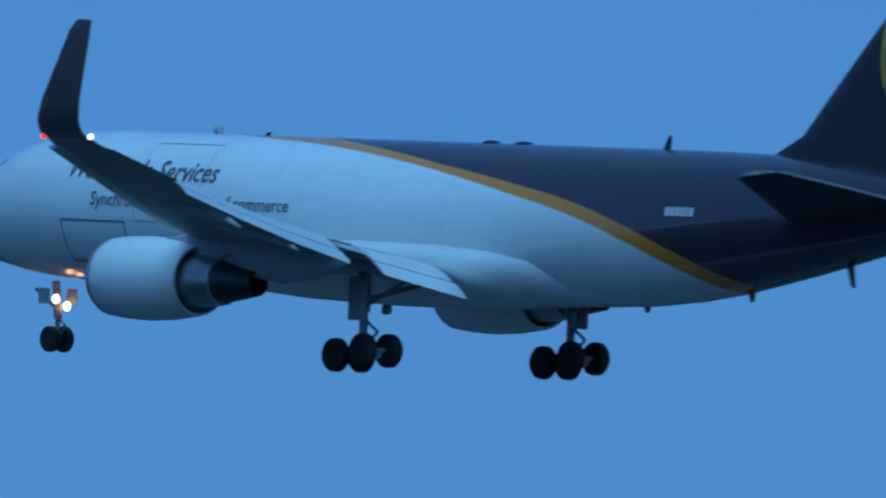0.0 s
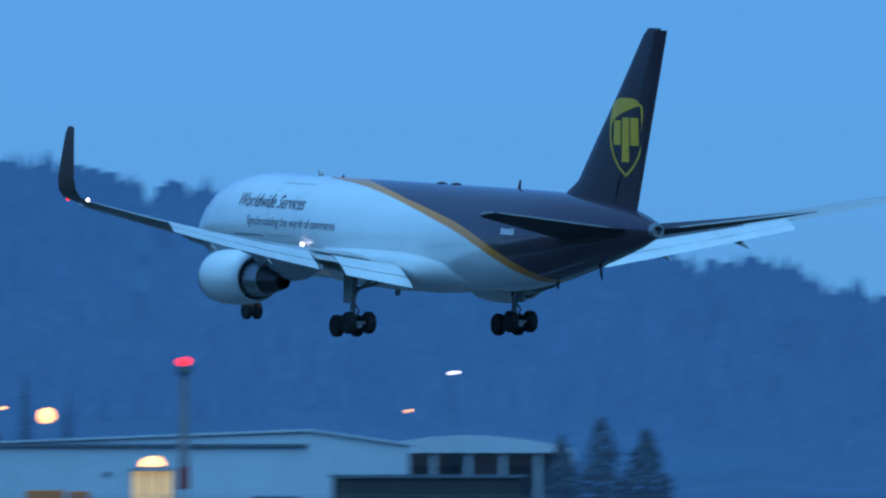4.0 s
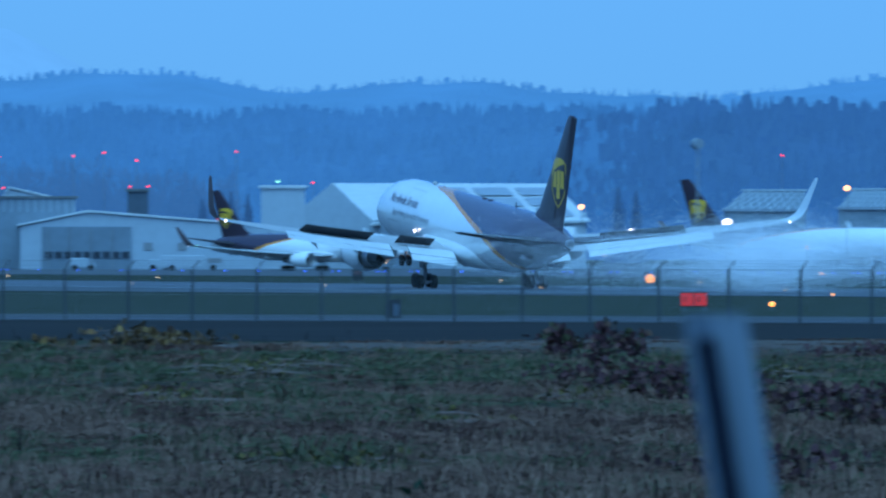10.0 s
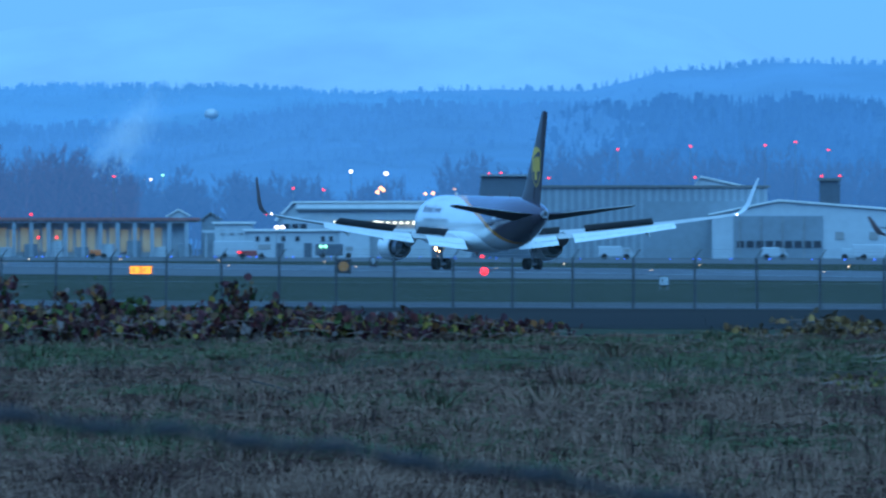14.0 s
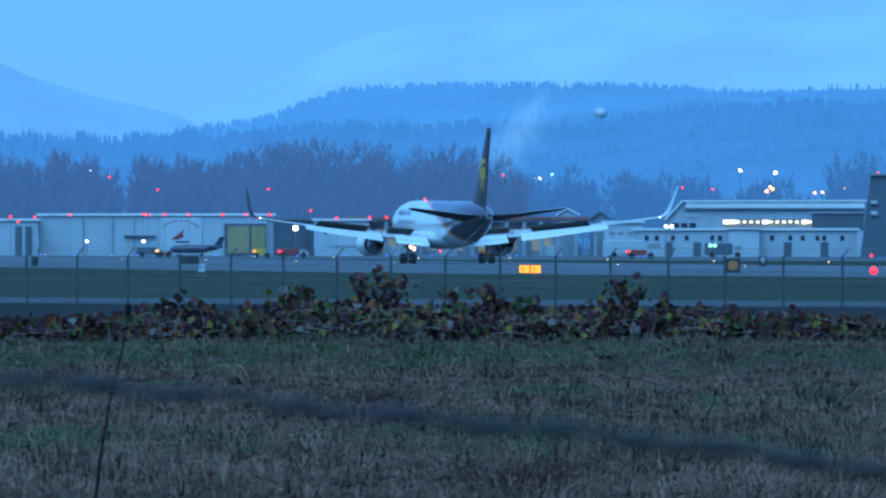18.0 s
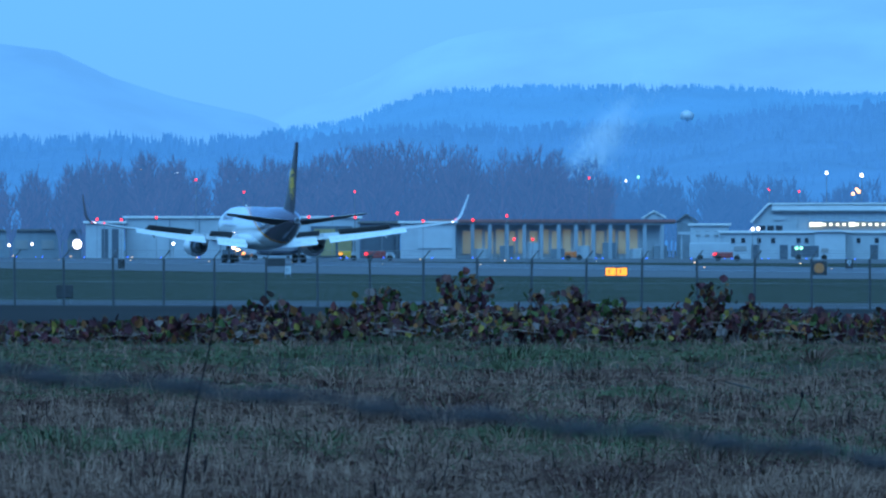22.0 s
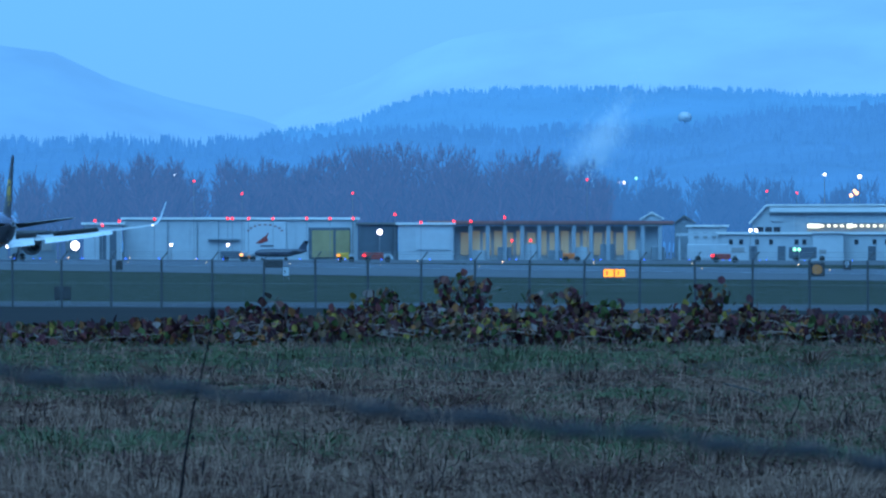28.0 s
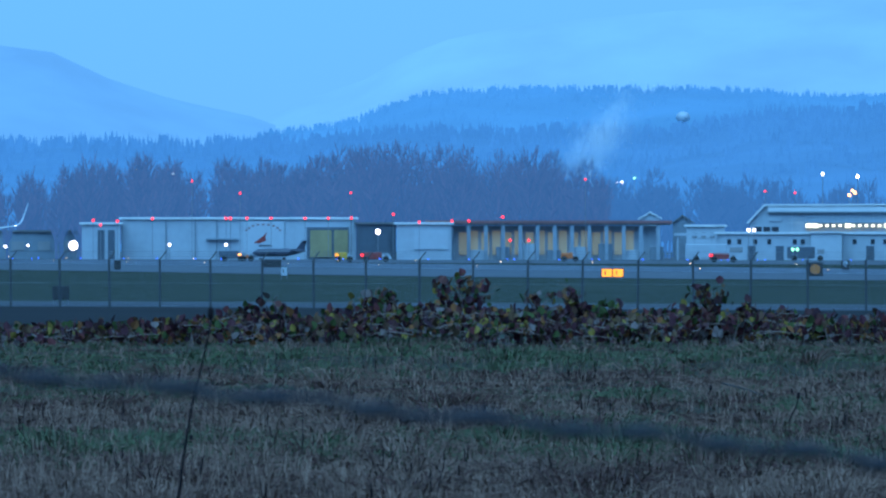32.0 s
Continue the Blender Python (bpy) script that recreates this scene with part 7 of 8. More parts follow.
def bush(b, d, width, height, leaves, label, seed, tall=(), mat="leaf", name="bramble_bush", size=(0.07, 0.15), depth=0.9):
    """A thicket of arching stems with single leaves; width in fine steps of bearing."""
    rng = np.random.default_rng(seed)
    k = d / F
    zg = float(ground_at(np.array([b]), np.array([d]))[0])
    t = thing(name, Matrix.Translation(spot(b, d, zg)) @ pose(0, 0, 0, 0, 0, facing(b)), label if "field" in label or "crest" in label or "stand" in label else label + " on the rough field", "bush")
    W = width * k
    bm_v, bm_f = [], []
    tips = []
    canes = max(8, leaves // (34 if mat == "darkleaf" else 14))
    for i in range(canes):
        x0, y0 = rng.uniform(-W / 2, W / 2), rng.uniform(-depth, depth)
        hh = height * rng.uniform(0.45, 1.0) * (0.55 + 0.45 * math.cos(x0 / W * 2.6))
        reach = min(0.8, 0.25 + W)
        dirx, diry = rng.uniform(-reach, reach), rng.uniform(-0.4, 0.4)
        pts = [(x0 + dirx * u * u, y0 + diry * u, -0.05 + hh * math.sin(u * 1.9)) for u in np.linspace(0, 1.15, 6)]
        tips.append(pts)
    for x, h in tall:
        x0 = -x * k
        for q in range(4):
            dx, hq = rng.uniform(-0.42, 0.42), h * rng.uniform(0.62, 1.0)
            tips.append([(x0 + dx * u * u + rng.normal(0, 0.02), rng.uniform(-0.1, 0.1), hq * math.sin(u * 1.6)) for u in np.linspace(0, 1, 6)])
    for pts in tips:
        r = rng.uniform(0.006, 0.012)
        o = len(bm_v)
        for p in pts:
            bm_v += [(p[0] - r, p[1], p[2]), (p[0] + r, p[1], p[2]), (p[0], p[1] + r, p[2] + r)]
        for i in range(len(pts) - 1):
            a = o + 3 * i
            for q in range(3):
                bm_f.append((a + q, a + (q + 1) % 3, a + 3 + (q + 1) % 3, a + 3 + q))
    st = part("cane_tangle", data_from(bm_v, bm_f), M["deadstalk"] if mat == "darkleaf" else M["stem"], t, "thin dark arching stems", smooth=False)
    tagged(st, kind="stuff")
    lv, lf = [], []
    ntall = len(tall) * 4
    for i in range(leaves):
        pts = tips[rng.integers(0, len(tips))] if not (ntall and rng.random() < 0.035 * len(tall)) else tips[len(tips) - 1 - rng.integers(0, ntall)]
        j = rng.uniform(0.15 if len(tips) else 0, 1) * (len(pts) - 1.01)
        a, c = pts[int(j)], pts[int(j) + 1]
        u = j - int(j)
        p = Vector(a).lerp(Vector(c), u) + Vector((rng.normal(0, 0.07), rng.normal(0, 0.07), rng.normal(0, 0.04)))
        sz = rng.uniform(*size)
        rot = Euler((rng.uniform(0.4, 2.2), rng.uniform(-0.7, 0.7), rng.uniform(0, 6.28))).to_matrix()
        o = len(lv)
        for q, (x, y) in enumerate(LEAF_OUT):
            lv.append(tuple(p + rot @ Vector((x * sz * 1.0, y * sz, abs(x) * sz * 0.35))))
        # folded along the midrib
        lf += [(o, o + 1, o + 2, o + 3, o + 4), (o, o + 4, o + 5, o + 6, o + 7)]
    ob = part("foliage", data_from(lv, lf), M[mat], t, "red-brown, green and yellow leaves", smooth=False)
    tagged(ob, kind="stuff")
    return t


def build_bushes():
    # the long hedge of brambles at the crest
    seed = 100
    b = 6420
    talls = {5385: 1.22, 5355: 1.05, 5335: 0.95, 5494: 1.02, 5515: 0.8, 5660: 0.75, 5224: 0.85, 5150: 0.98, 5130: 0.8, 5075: 0.7, 4935: 0.85, 4905: 0.95, 4850: 0.6, 5560: 0.66, 5740: 0.6}
    while b > 4380:
        w = 170
        hgt = float(np.interp(b, (4380, 4550, 4800, 5000, 5300, 5600, 5900, 6100, 6420), (0.22, 0.34, 0.50, 0.55, 0.60, 0.55, 0.38, 0.30, 0.28)))
        tall = [(q - b, h) for q, h in talls.items() if -58 <= q - b < 58]
        bush(b, 202 + 5 * math.sin(b * 0.02), w, hgt * 1.1, int(680 * (0.5 + hgt)), "autumn bramble thicket with red-brown and yellow leaves", seed, tall, size=(0.065, 0.17))
        seed += 1
        b -= 116
    # single shrubs on the field
    for b, d, w, h, n, m, lab in ((3050, 194, 150, 0.62, 420, "darkleaf", "brown bramble mound on the field"), (3830, 206, 150, 0.42, 320, "tanleaf", "yellowing shrub at the field's edge"), (3960, 208, 110, 0.24, 160, "tanleaf", "low yellowing shrub"),
                                  (3672, 164, 120, 0.3, 220, "yellowleaf", "yellow-green weed clump"), (3380, 118, 130, 0.2, 150, "yellowleaf", "yellow-green weed clump"), (3790, 132, 120, 0.22, 130, "yellowleaf", "yellow-green weed clump"), (3540, 96, 150, 0.2, 150, "yellowleaf", "yellow-green weed clump"),
                                  (1690, 206, 70, 0.62, 110, "darkleaf", "taller bramble sprig at the crest"), (2460, 204, 90, 0.5, 130, "darkleaf", "taller bramble sprig at the crest"), (1985, 205, 80, 0.5, 120, "darkleaf", "taller bramble sprig at the crest"), (1330, 140, 70, 0.5, 120, "darkleaf", "taller dark bramble clump on the field")):
        small = m == "yellowleaf"
        bush(b, d, w, h, n * 2 if small else n, lab, seed, mat=m, size=(0.03, 0.07) if small else (0.07, 0.15))
        seed += 1
    # low dark brambles along the crest, and mounds of them over the eastern half of the field
    rs = random.Random(41)
    for i in range(24):
        b = 560 + 2040 * (i + rs.uniform(0.05, 0.95)) / 24
        bush(b, rs.uniform(200, 211), rs.uniform(130, 250), rs.uniform(0.20, 0.36), rs.randint(300, 480), "low dark bramble patch at the crest", seed, mat="darkleaf", size=(0.04, 0.10), depth=rs.uniform(1.5, 4.0))
        seed += 1
    for b0, b1, d0, d1, count, h0, h1 in ((560, 2300, 114, 146, 7, 0.28, 0.52), (2250, 3200, 112, 150, 5, 0.30, 0.56), (560, 3100, 90, 104, 5, 0.20, 0.36)):
        for i in range(count):
            b, d = b0 + (b1 - b0) * (i + rs.uniform(0.05, 0.95)) / count, rs.uniform(d0, d1)
            for q in range(rs.randint(1, 3)):
                bush(b + rs.uniform(-100, 100), d + rs.uniform(-5, 7), rs.uniform(70, 150), rs.uniform(h0, h1), rs.randint(260, 380), "dense dark maroon bramble mound", seed, mat="darkleaf", size=(0.045, 0.10), depth=rs.uniform(0.3, 0.8))
                seed += 1
    for i in range(12):
        bush(600 + 2500 * (i + rs.random()) / 12, rs.uniform(96, 170), rs.uniform(40, 90), rs.uniform(0.14, 0.26), rs.randint(60, 110), "yellow-green weed clump", seed, mat="yellowleaf", size=(0.04, 0.09))
        seed += 1
    # dark green soft shrub close to the stand
    bush(3316, 40, 170, 1.22, 210, "dark green shrub near the stand", seed, mat="greenleaf", name="green_shrub", size=(0.03, 0.065), depth=0.2)


M["yellowleaf"] = varied("yellowing_leaves", [(0.128, 0.088, 0.025), (0.076, 0.072, 0.027), (0.145, 0.096, 0.027), (0.055, 0.050, 0.027)])
M["tanleaf"] = varied("tan_leaves", [(0.20, 0.10, 0.04), (0.10, 0.05, 0.03), (0.26, 0.14, 0.05), (0.07, 0.045, 0.028)])
M["greenleaf"] = varied("dark_green_leaves", [(0.018, 0.05, 0.03), (0.025, 0.06, 0.035), (0.03, 0.05, 0.03)])
build_bushes()


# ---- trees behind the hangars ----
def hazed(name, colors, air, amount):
    """Far twigs, trunks and foliage, with blue evening air put into their emission."""
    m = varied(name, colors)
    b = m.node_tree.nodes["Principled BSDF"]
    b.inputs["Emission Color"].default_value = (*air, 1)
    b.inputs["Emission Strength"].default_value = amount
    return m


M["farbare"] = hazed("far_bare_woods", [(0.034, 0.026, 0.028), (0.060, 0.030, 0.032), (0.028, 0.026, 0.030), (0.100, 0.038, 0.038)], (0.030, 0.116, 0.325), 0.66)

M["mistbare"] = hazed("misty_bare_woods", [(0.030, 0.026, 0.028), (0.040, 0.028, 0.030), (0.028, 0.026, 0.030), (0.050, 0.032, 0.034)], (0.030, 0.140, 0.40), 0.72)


def build_bare_belt(name, b0, b1, d0, tops, count, seed, label, mat):
    """A far belt of leafless trees: trunks that fork into twigs."""
    rng = np.random.default_rng(seed)
    verts, tris = [], []

    def limb(p, q, r0, r1):
        p, q = np.array(p), np.array(q)
        s = np.array((1.0, 0, 0))
        o = len(verts)
        verts.extend([p - s * r0, p + s * r0, q + s * r1, q - s * r1])
        tris.extend([(o, o + 1, o + 2), (o, o + 2, o + 3)])

    for i in range(count):
        b = rng.uniform(b0, b1)
        d = d0 + rng.uniform(-60, 160)
        top = float(np.interp(b, [q[0] for q in tops], [q[1] for q in tops]))
        h = (EYE_Z + top * d / F) * rng.uniform(0.66, 1.08)
        base = np.array(spot(b, d, -0.3))
        w = h * rng.uniform(0.12, 0.24)
        trunk = [base + np.array((rng.normal(0, 0.15), 0, h * u)) for u in (0, 0.3, 0.55, 0.8, 1.0)]
        for j in range(4):
            limb(trunk[j], trunk[j + 1], 0.26 * (1 - j * 0.22), 0.26 * (1 - (j + 1) * 0.22) + 0.02)
        for j in range(46):
            u = rng.uniform(0.18, 0.95)
            p = base + np.array((0, 0, h * u))
            reach = w * math.sin(math.pi * (0.12 + 0.8 * u)) * rng.uniform(0.4, 1.1) + 0.3
            sx = rng.choice((-1, 1)) * rng.uniform(0.3, 1)
            q = p + np.array((sx * reach, rng.uniform(-1, 1) * reach, reach * rng.uniform(1.0, 2.6)))
            q[2] = min(q[2], h * (1.02 - 0.1 * rng.random() - 0.3 * min(1, reach / w) ** 2))
            limb(p, q, 0.10, 0.045)
            for m in range(4):
                e = p + (q - p) * rng.uniform(0.4, 1)
                g = e + np.array((sx * rng.uniform(0, 0.9), 0, rng.uniform(0.5, 1.7)))
                limb(e, g, 0.06, 0.02)
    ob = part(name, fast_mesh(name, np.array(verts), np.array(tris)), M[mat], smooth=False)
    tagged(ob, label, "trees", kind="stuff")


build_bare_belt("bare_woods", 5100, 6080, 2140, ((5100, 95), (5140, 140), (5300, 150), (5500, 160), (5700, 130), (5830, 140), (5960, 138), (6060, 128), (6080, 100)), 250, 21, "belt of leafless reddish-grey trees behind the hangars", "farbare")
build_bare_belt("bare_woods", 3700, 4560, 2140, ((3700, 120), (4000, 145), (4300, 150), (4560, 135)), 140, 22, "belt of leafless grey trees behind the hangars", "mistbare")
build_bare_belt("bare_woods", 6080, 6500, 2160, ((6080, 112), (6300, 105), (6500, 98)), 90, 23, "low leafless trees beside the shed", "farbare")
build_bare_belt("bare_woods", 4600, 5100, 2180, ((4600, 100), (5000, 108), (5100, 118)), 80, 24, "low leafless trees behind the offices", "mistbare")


M["duskleaf"] = hazed("hazed_round_foliage", [(0.026, 0.036, 0.032), (0.034, 0.042, 0.036), (0.022, 0.030, 0.028), (0.030, 0.034, 0.032)], (0.024, 0.076, 0.21), 0.24)
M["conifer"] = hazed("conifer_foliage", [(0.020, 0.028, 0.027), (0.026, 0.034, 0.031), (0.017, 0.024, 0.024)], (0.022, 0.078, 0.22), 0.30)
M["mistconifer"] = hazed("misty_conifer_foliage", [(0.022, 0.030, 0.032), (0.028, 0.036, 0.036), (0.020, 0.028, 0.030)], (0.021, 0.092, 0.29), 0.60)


def apron_tree(b, d, top, width, seed, broad):
    """A trunk and a crown of small leaf clumps that face outwards: a cone in drooping tiers, or a round crown."""
    rng = np.random.default_rng(seed)
    if broad:
        t = thing("broadleaf_tree", Matrix.Translation(spot(b, d, -0.05)), "dusky round-crowned tree beside the apron", "tree", "trees by the apron")
    else:
        t = thing("conifer_tree", Matrix.Translation(spot(b, d, -0.05)), "dark conifer beside the apron buildings", "tree", "conifers by the apron")
    h = up(top, d)
    w = width * d / F / 2
    part("trunk", rod(bmesh.new(), (0, 0, 0), (0, 0, h * 0.9), h * 0.022, h * 0.006, 8), M["bark"], t)
    v, f = [], []
    for i in range(1300):
        u = 0.03 + 0.96 * rng.random() ** (0.8 if broad else 1.25)
        lump = 0.80 + 0.34 * noise.noise(Vector((u * 5, seed, 0))) + 0.16 * rng.random()
        a = rng.uniform(0, 6.283)
        lump += 0.5 * noise.noise(Vector((math.cos(a) * 1.6, math.sin(a) * 1.6 + seed, u * 4)))
        rr = w * lump * (math.sin(math.pi * (0.14 + 0.82 * u)) ** 0.55 if broad else (1.02 - u) ** 0.8)
        r = rr * rng.uniform(0.7, 1.0) + 0.05
        z = h * u
        px, py = math.cos(a) * r, math.sin(a) * r
        tx, ty = -math.sin(a), math.cos(a)
        q, p = rng.uniform(0.16, 0.38) * (0.4 + rr / w), rng.uniform(0.14, 0.36)
        o = len(v)
        lean = 0.35 if broad else 0.6
        v += [(px - tx * q, py - ty * q, z), (px * 1.1, py * 1.1, z - p), (px + tx * q, py + ty * q, z), (px * (1 - lean * 0.3), py * (1 - lean * 0.3), z + p)]
        f.append((o, o + 1, o + 2, o + 3))
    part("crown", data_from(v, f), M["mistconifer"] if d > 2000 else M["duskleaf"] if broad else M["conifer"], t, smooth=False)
    return t


for i, (b, d, top, w) in enumerate(((588, 1600, 116, 120), (504, 1570, 96, 92), (429, 1580, 78, 40), (400, 1590, 72, 46), (552, 1580, 70, 80), (651, 1560, 40, 72), (712, 1600, 40, 70), (788, 1600, 80, 70), (965, 1880, 98, 62), (898, 1700, 74, 34), (874, 1700, 78, 38), (310, 1620, 80, 60), (250, 1610, 68, 60), (-30, 1650, 60, 80),
                                    (1566, 1600, 42, 112), (1520, 1620, 40, 70), (1410, 1640, 88, 70), (1376, 1650, 94, 66), (1345, 1660, 84, 56), (1440, 1620, 30, 44), (1285, 1790, 92, 56), (1105, 1800, 70, 60), (1062, 1780, 62, 40), (3705, 2100, 98, 44), (3675, 2100, 92, 36), (3755, 2100, 84, 42),
                                    (1296, 2450, 168, 40), (1238, 2450, 136, 50), (1180, 2480, 120, 44), (1340, 2460, 128, 54), (259, 2450, 190, 56), (184, 2450, 150, 62), (1080, 2470, 142, 40), (1450, 2460, 140, 50), (720, 2460, 150, 52), (612, 2470, 160, 46), (3020, 2400, 104, 50), (2988, 2410, 98, 44),
                                    (-760, 1650, 110, 150), (-840, 1600, 90, 130), (-690, 1700, 80, 90))):
    apron_tree(b, d, top, w, 300 + i, 1300 < b < 1650 or b in (588, 788))


# ---- close to the stand: fence post, sagging strand, guy wire, weed stalk ----
def build_close_things():
    d = 8.0
    k = d / F
    top = spot(2850, d, EYE_Z - 124 * k)
    t = thing("leaning_post", Matrix.Translation(spot(2050, d, 1.75)), "leaning grey steel fence post", "post")
    foot = Vector((0, 0, 0))
    tip = top - spot(2050, d, 1.75)
    side = spot(2850, d).normalized().cross(Vector((0, 0, 1))).normalized()
    fwd = Vector((-side.y, side.x, 0))
    bm = bmesh.new()
    prof = [(-0.020, 0.0), (-0.009, -0.015), (-0.003, 0.0), (0.020, -0.003), (0.020, 0.006), (-0.020, 0.007)]
    loft(bm, [[p + side * a + fwd * c for a, c in prof] for p in (foot, tip)])
    part("channel", bm, M["postpaint"], t, smooth=False)
    # Near-black strip laid on the channel, painted as shade in its groove.
    bm = bmesh.new()
    loft(bm, [[p + side * a + fwd * c for a, c in ((-0.014, -0.024), (-0.002, -0.024), (-0.002, -0.004), (-0.014, -0.004))] for p in (foot.lerp(tip, 0.02), foot.lerp(tip, 0.992))])
    part("rib", bm, M["groove"], t, "dark folded rib", smooth=False)
    # sagging strand of twisted old wire with knots
    d = 9.5
    k = d / F
    pts = [(6700, 205), (6180, 238), (5860, 268), (5640, 286), (5380, 318), (5160, 336), (5000, 352), (4800, 372), (4612, 398), (4300, 440), (4000, 500), (3700, 640)]
    t = thing("wire_strand", pose(0, 0, 0), "sagging old twisted wire strand with dark knots", "wire")
    rng = random.Random(3)
    path = []
    for (b0, v0), (b1, v1) in zip(pts, pts[1:]):
        for i in range(12):
            u = i / 12
            path.append(spot(b0 + (b1 - b0) * u, d, EYE_Z - (v0 + (v1 - v0) * u + 5 * math.sin((b0 + (b1 - b0) * u) * 0.021)) * k))
    bm = bmesh.new()
    rings = []
    for i, p in enumerate(path):
        r = 0.0040 * (1 + 0.35 * math.sin(i * 1.7) + rng.uniform(-0.2, 0.2))
        rings.append([p + Vector((0, r * math.cos(a), r * math.sin(a))) for a in [6.2832 * q / 6 for q in range(6)]])
    loft(bm, rings)
    part("strand", bm, M["oldwire"], t)
    for i in range(6, len(path) - 4, 9):
        part("knot", ball(bmesh.new(), path[i], 0.0085, 8, (2.4, 1, 0.7)), M["oldwire"], t, "dark knot")
    for p, nm in ((pts[0], "stake"), (pts[-1], "stake")):
        q = spot(p[0], d, 0)
        part(nm, rod(bmesh.new(), (q.x, q.y, 1.6), (q.x, q.y, EYE_Z - p[1] * k + 0.01), 0.03, n=8), M["bark"], t, "weathered wooden stake")
    # guy wire, slanting across the near view
    d = 9.0
    k = d / F
    a, b = spot(2040, d, EYE_Z + 640 * k), spot(1500, d, EYE_Z - 560 * k)
    t = thing("guy_wire", pose(0, 0, 0), "thin grey guy wire slanting to the ground", "wire")
    g = (b - a).normalized()
    lo = b + g * ((b.z - 1.75) / -g.z)
    part("cable", rod(bmesh.new(), a - g * 3, lo, 0.0010, n=6), M["palewire"], t)
    part("anchor", rod(bmesh.new(), lo - Vector((0, 0, 0.15)), lo + Vector((0, 0, 0.12)), 0.02, n=8), M["steel"], t)
    # bent weed stalks before the grass
    for i, (b, d, v0, v1, dx) in enumerate(((5845, 62, 690, 126, 45), (5490, 95, 470, 380, 12), (4770, 110, 340, 275, 10), (4560, 120, 330, 270, -14), (4200, 130, 420, 330, 20), (4776, 132, 300, 268, 4), (4640, 132, 315, 280, -6), (4920, 131, 300, 262, 5), (5860, 100, 430, 350, 25), (5875, 98, 450, 395, -20), (5010, 120, 372, 310, 8), (4880, 112, 380, 330, 6))):
        k = d / F
        z0 = float(ground_at(np.array([float(b)]), np.array([float(d)]))[0])
        t = thing("weed_stalk", Matrix.Translation(spot(b + dx, d, z0 - 0.02)), "thin dark dead weed stalk", "weed", "dead weed stalks")
        tip = spot(b - dx, d, EYE_Z - v1 * k) - spot(b + dx, d, z0)
        bm = bmesh.new()
        rings = []
        for q in range(0, 7):
            p = tip * (q / 6) + Vector((0.012 * math.sin(q * 1.3 + i), 0, 0))
            rings.append([p + Vector((0.011 * (1 - q * 0.12) * math.cos(a), 0.011 * (1 - q * 0.12) * math.sin(a), 0)) for a in (0, 1.05, 2.09, 3.14, 4.19, 5.24)])
        loft(bm, rings)
        part("stem", bm, M["deadstalk"], t)
        part("seed_head", ball(bmesh.new(), tip, 0.022, 7, (0.7, 0.7, 1.6)), M["deadstalk"], t)


    # dead bramble canes lying over the grass
    for pts in (((4896, 257, 132), (4850, 268, 131), (4795, 290, 130), (4720, 300, 130), (4635, 320, 129)), ((4920, 296, 131), (4860, 293, 130), (4800, 297, 130), (4690, 330, 128)), ((5390, 205, 196), (5340, 188, 196), (5300, 182, 195), (5260, 190, 195))):
        p = [spot(b, d, EYE_Z - v * d / F) for b, v, d in pts]
        z0 = float(ground_at(np.array([float(pts[0][0])]), np.array([float(pts[0][2])]))[0])
        t = thing("dead_cane", Matrix.Translation(Vector((p[0].x, p[0].y, z0 - 0.03))), "thin dark dead bramble cane over the grass", "cane", "dead bramble canes")
        o = Vector((p[0].x, p[0].y, z0 - 0.03))
        path = [Vector((0.02, 0, 0))] + [q - o for q in p]
        bm = bmesh.new()
        loft(bm, [[q + Vector((0, 0.008 * math.cos(a), 0.008 * math.sin(a))) for a in (0, 1.26, 2.51, 3.77, 5.03)] for q in path])
        part("cane", bm, M["bark"], t)


M["palewire"] = surf("pale_wire", (0.22, 0.22, 0.23), 0.6, 0.2, var=0.2, scale=8)
M["groove"] = surf("groove_shade", (0.008, 0.009, 0.018), 0.9, var=0.2, spec=0.05)
M["postpaint"] = surf("grey_post_paint", (0.16, 0.20, 0.25), 0.5, 0.2, var=0.2, scale=8)
M["oldwire"] = surf("old_wire", (0.022, 0.018, 0.022), 0.7, 0.2, var=0.3, scale=20)
build_close_things()


# ---- smoke: clouds of fine specks ----
def specks(count, rng, spread, size, skew=0.0):
    """Tiny three-cornered specks scattered in a soft lump."""
    c = rng.normal(0, 1, (count, 3)) * np.array(spread)
    for k in range(3):
        c[:, k] += 0.25 * spread[k] * np.sin(c[:, (k + 1) % 3] / spread[(k + 1) % 3] * 2.3 + rng.uniform(0, 6))
    c[:, 0] += skew * c[:, 2]
    s = rng.uniform(0.5, 1.3, (count, 1, 1)) * size
    v = c[:, None, :] + rng.normal(0, 0.75, (count, 3, 3)) * s
    t = np.arange(count * 3).reshape(-1, 3)
    return v.reshape(-1, 3), t


PUFFS = []
M["whitesmoke"] = surf("white_smoke", (0.92, 0.93, 0.95), 1.0, var=0.03, spec=0.0)
M["smoke"] = surf("pale_smoke", (0.86, 0.88, 0.92), 1.0, var=0.03, spec=0.0)


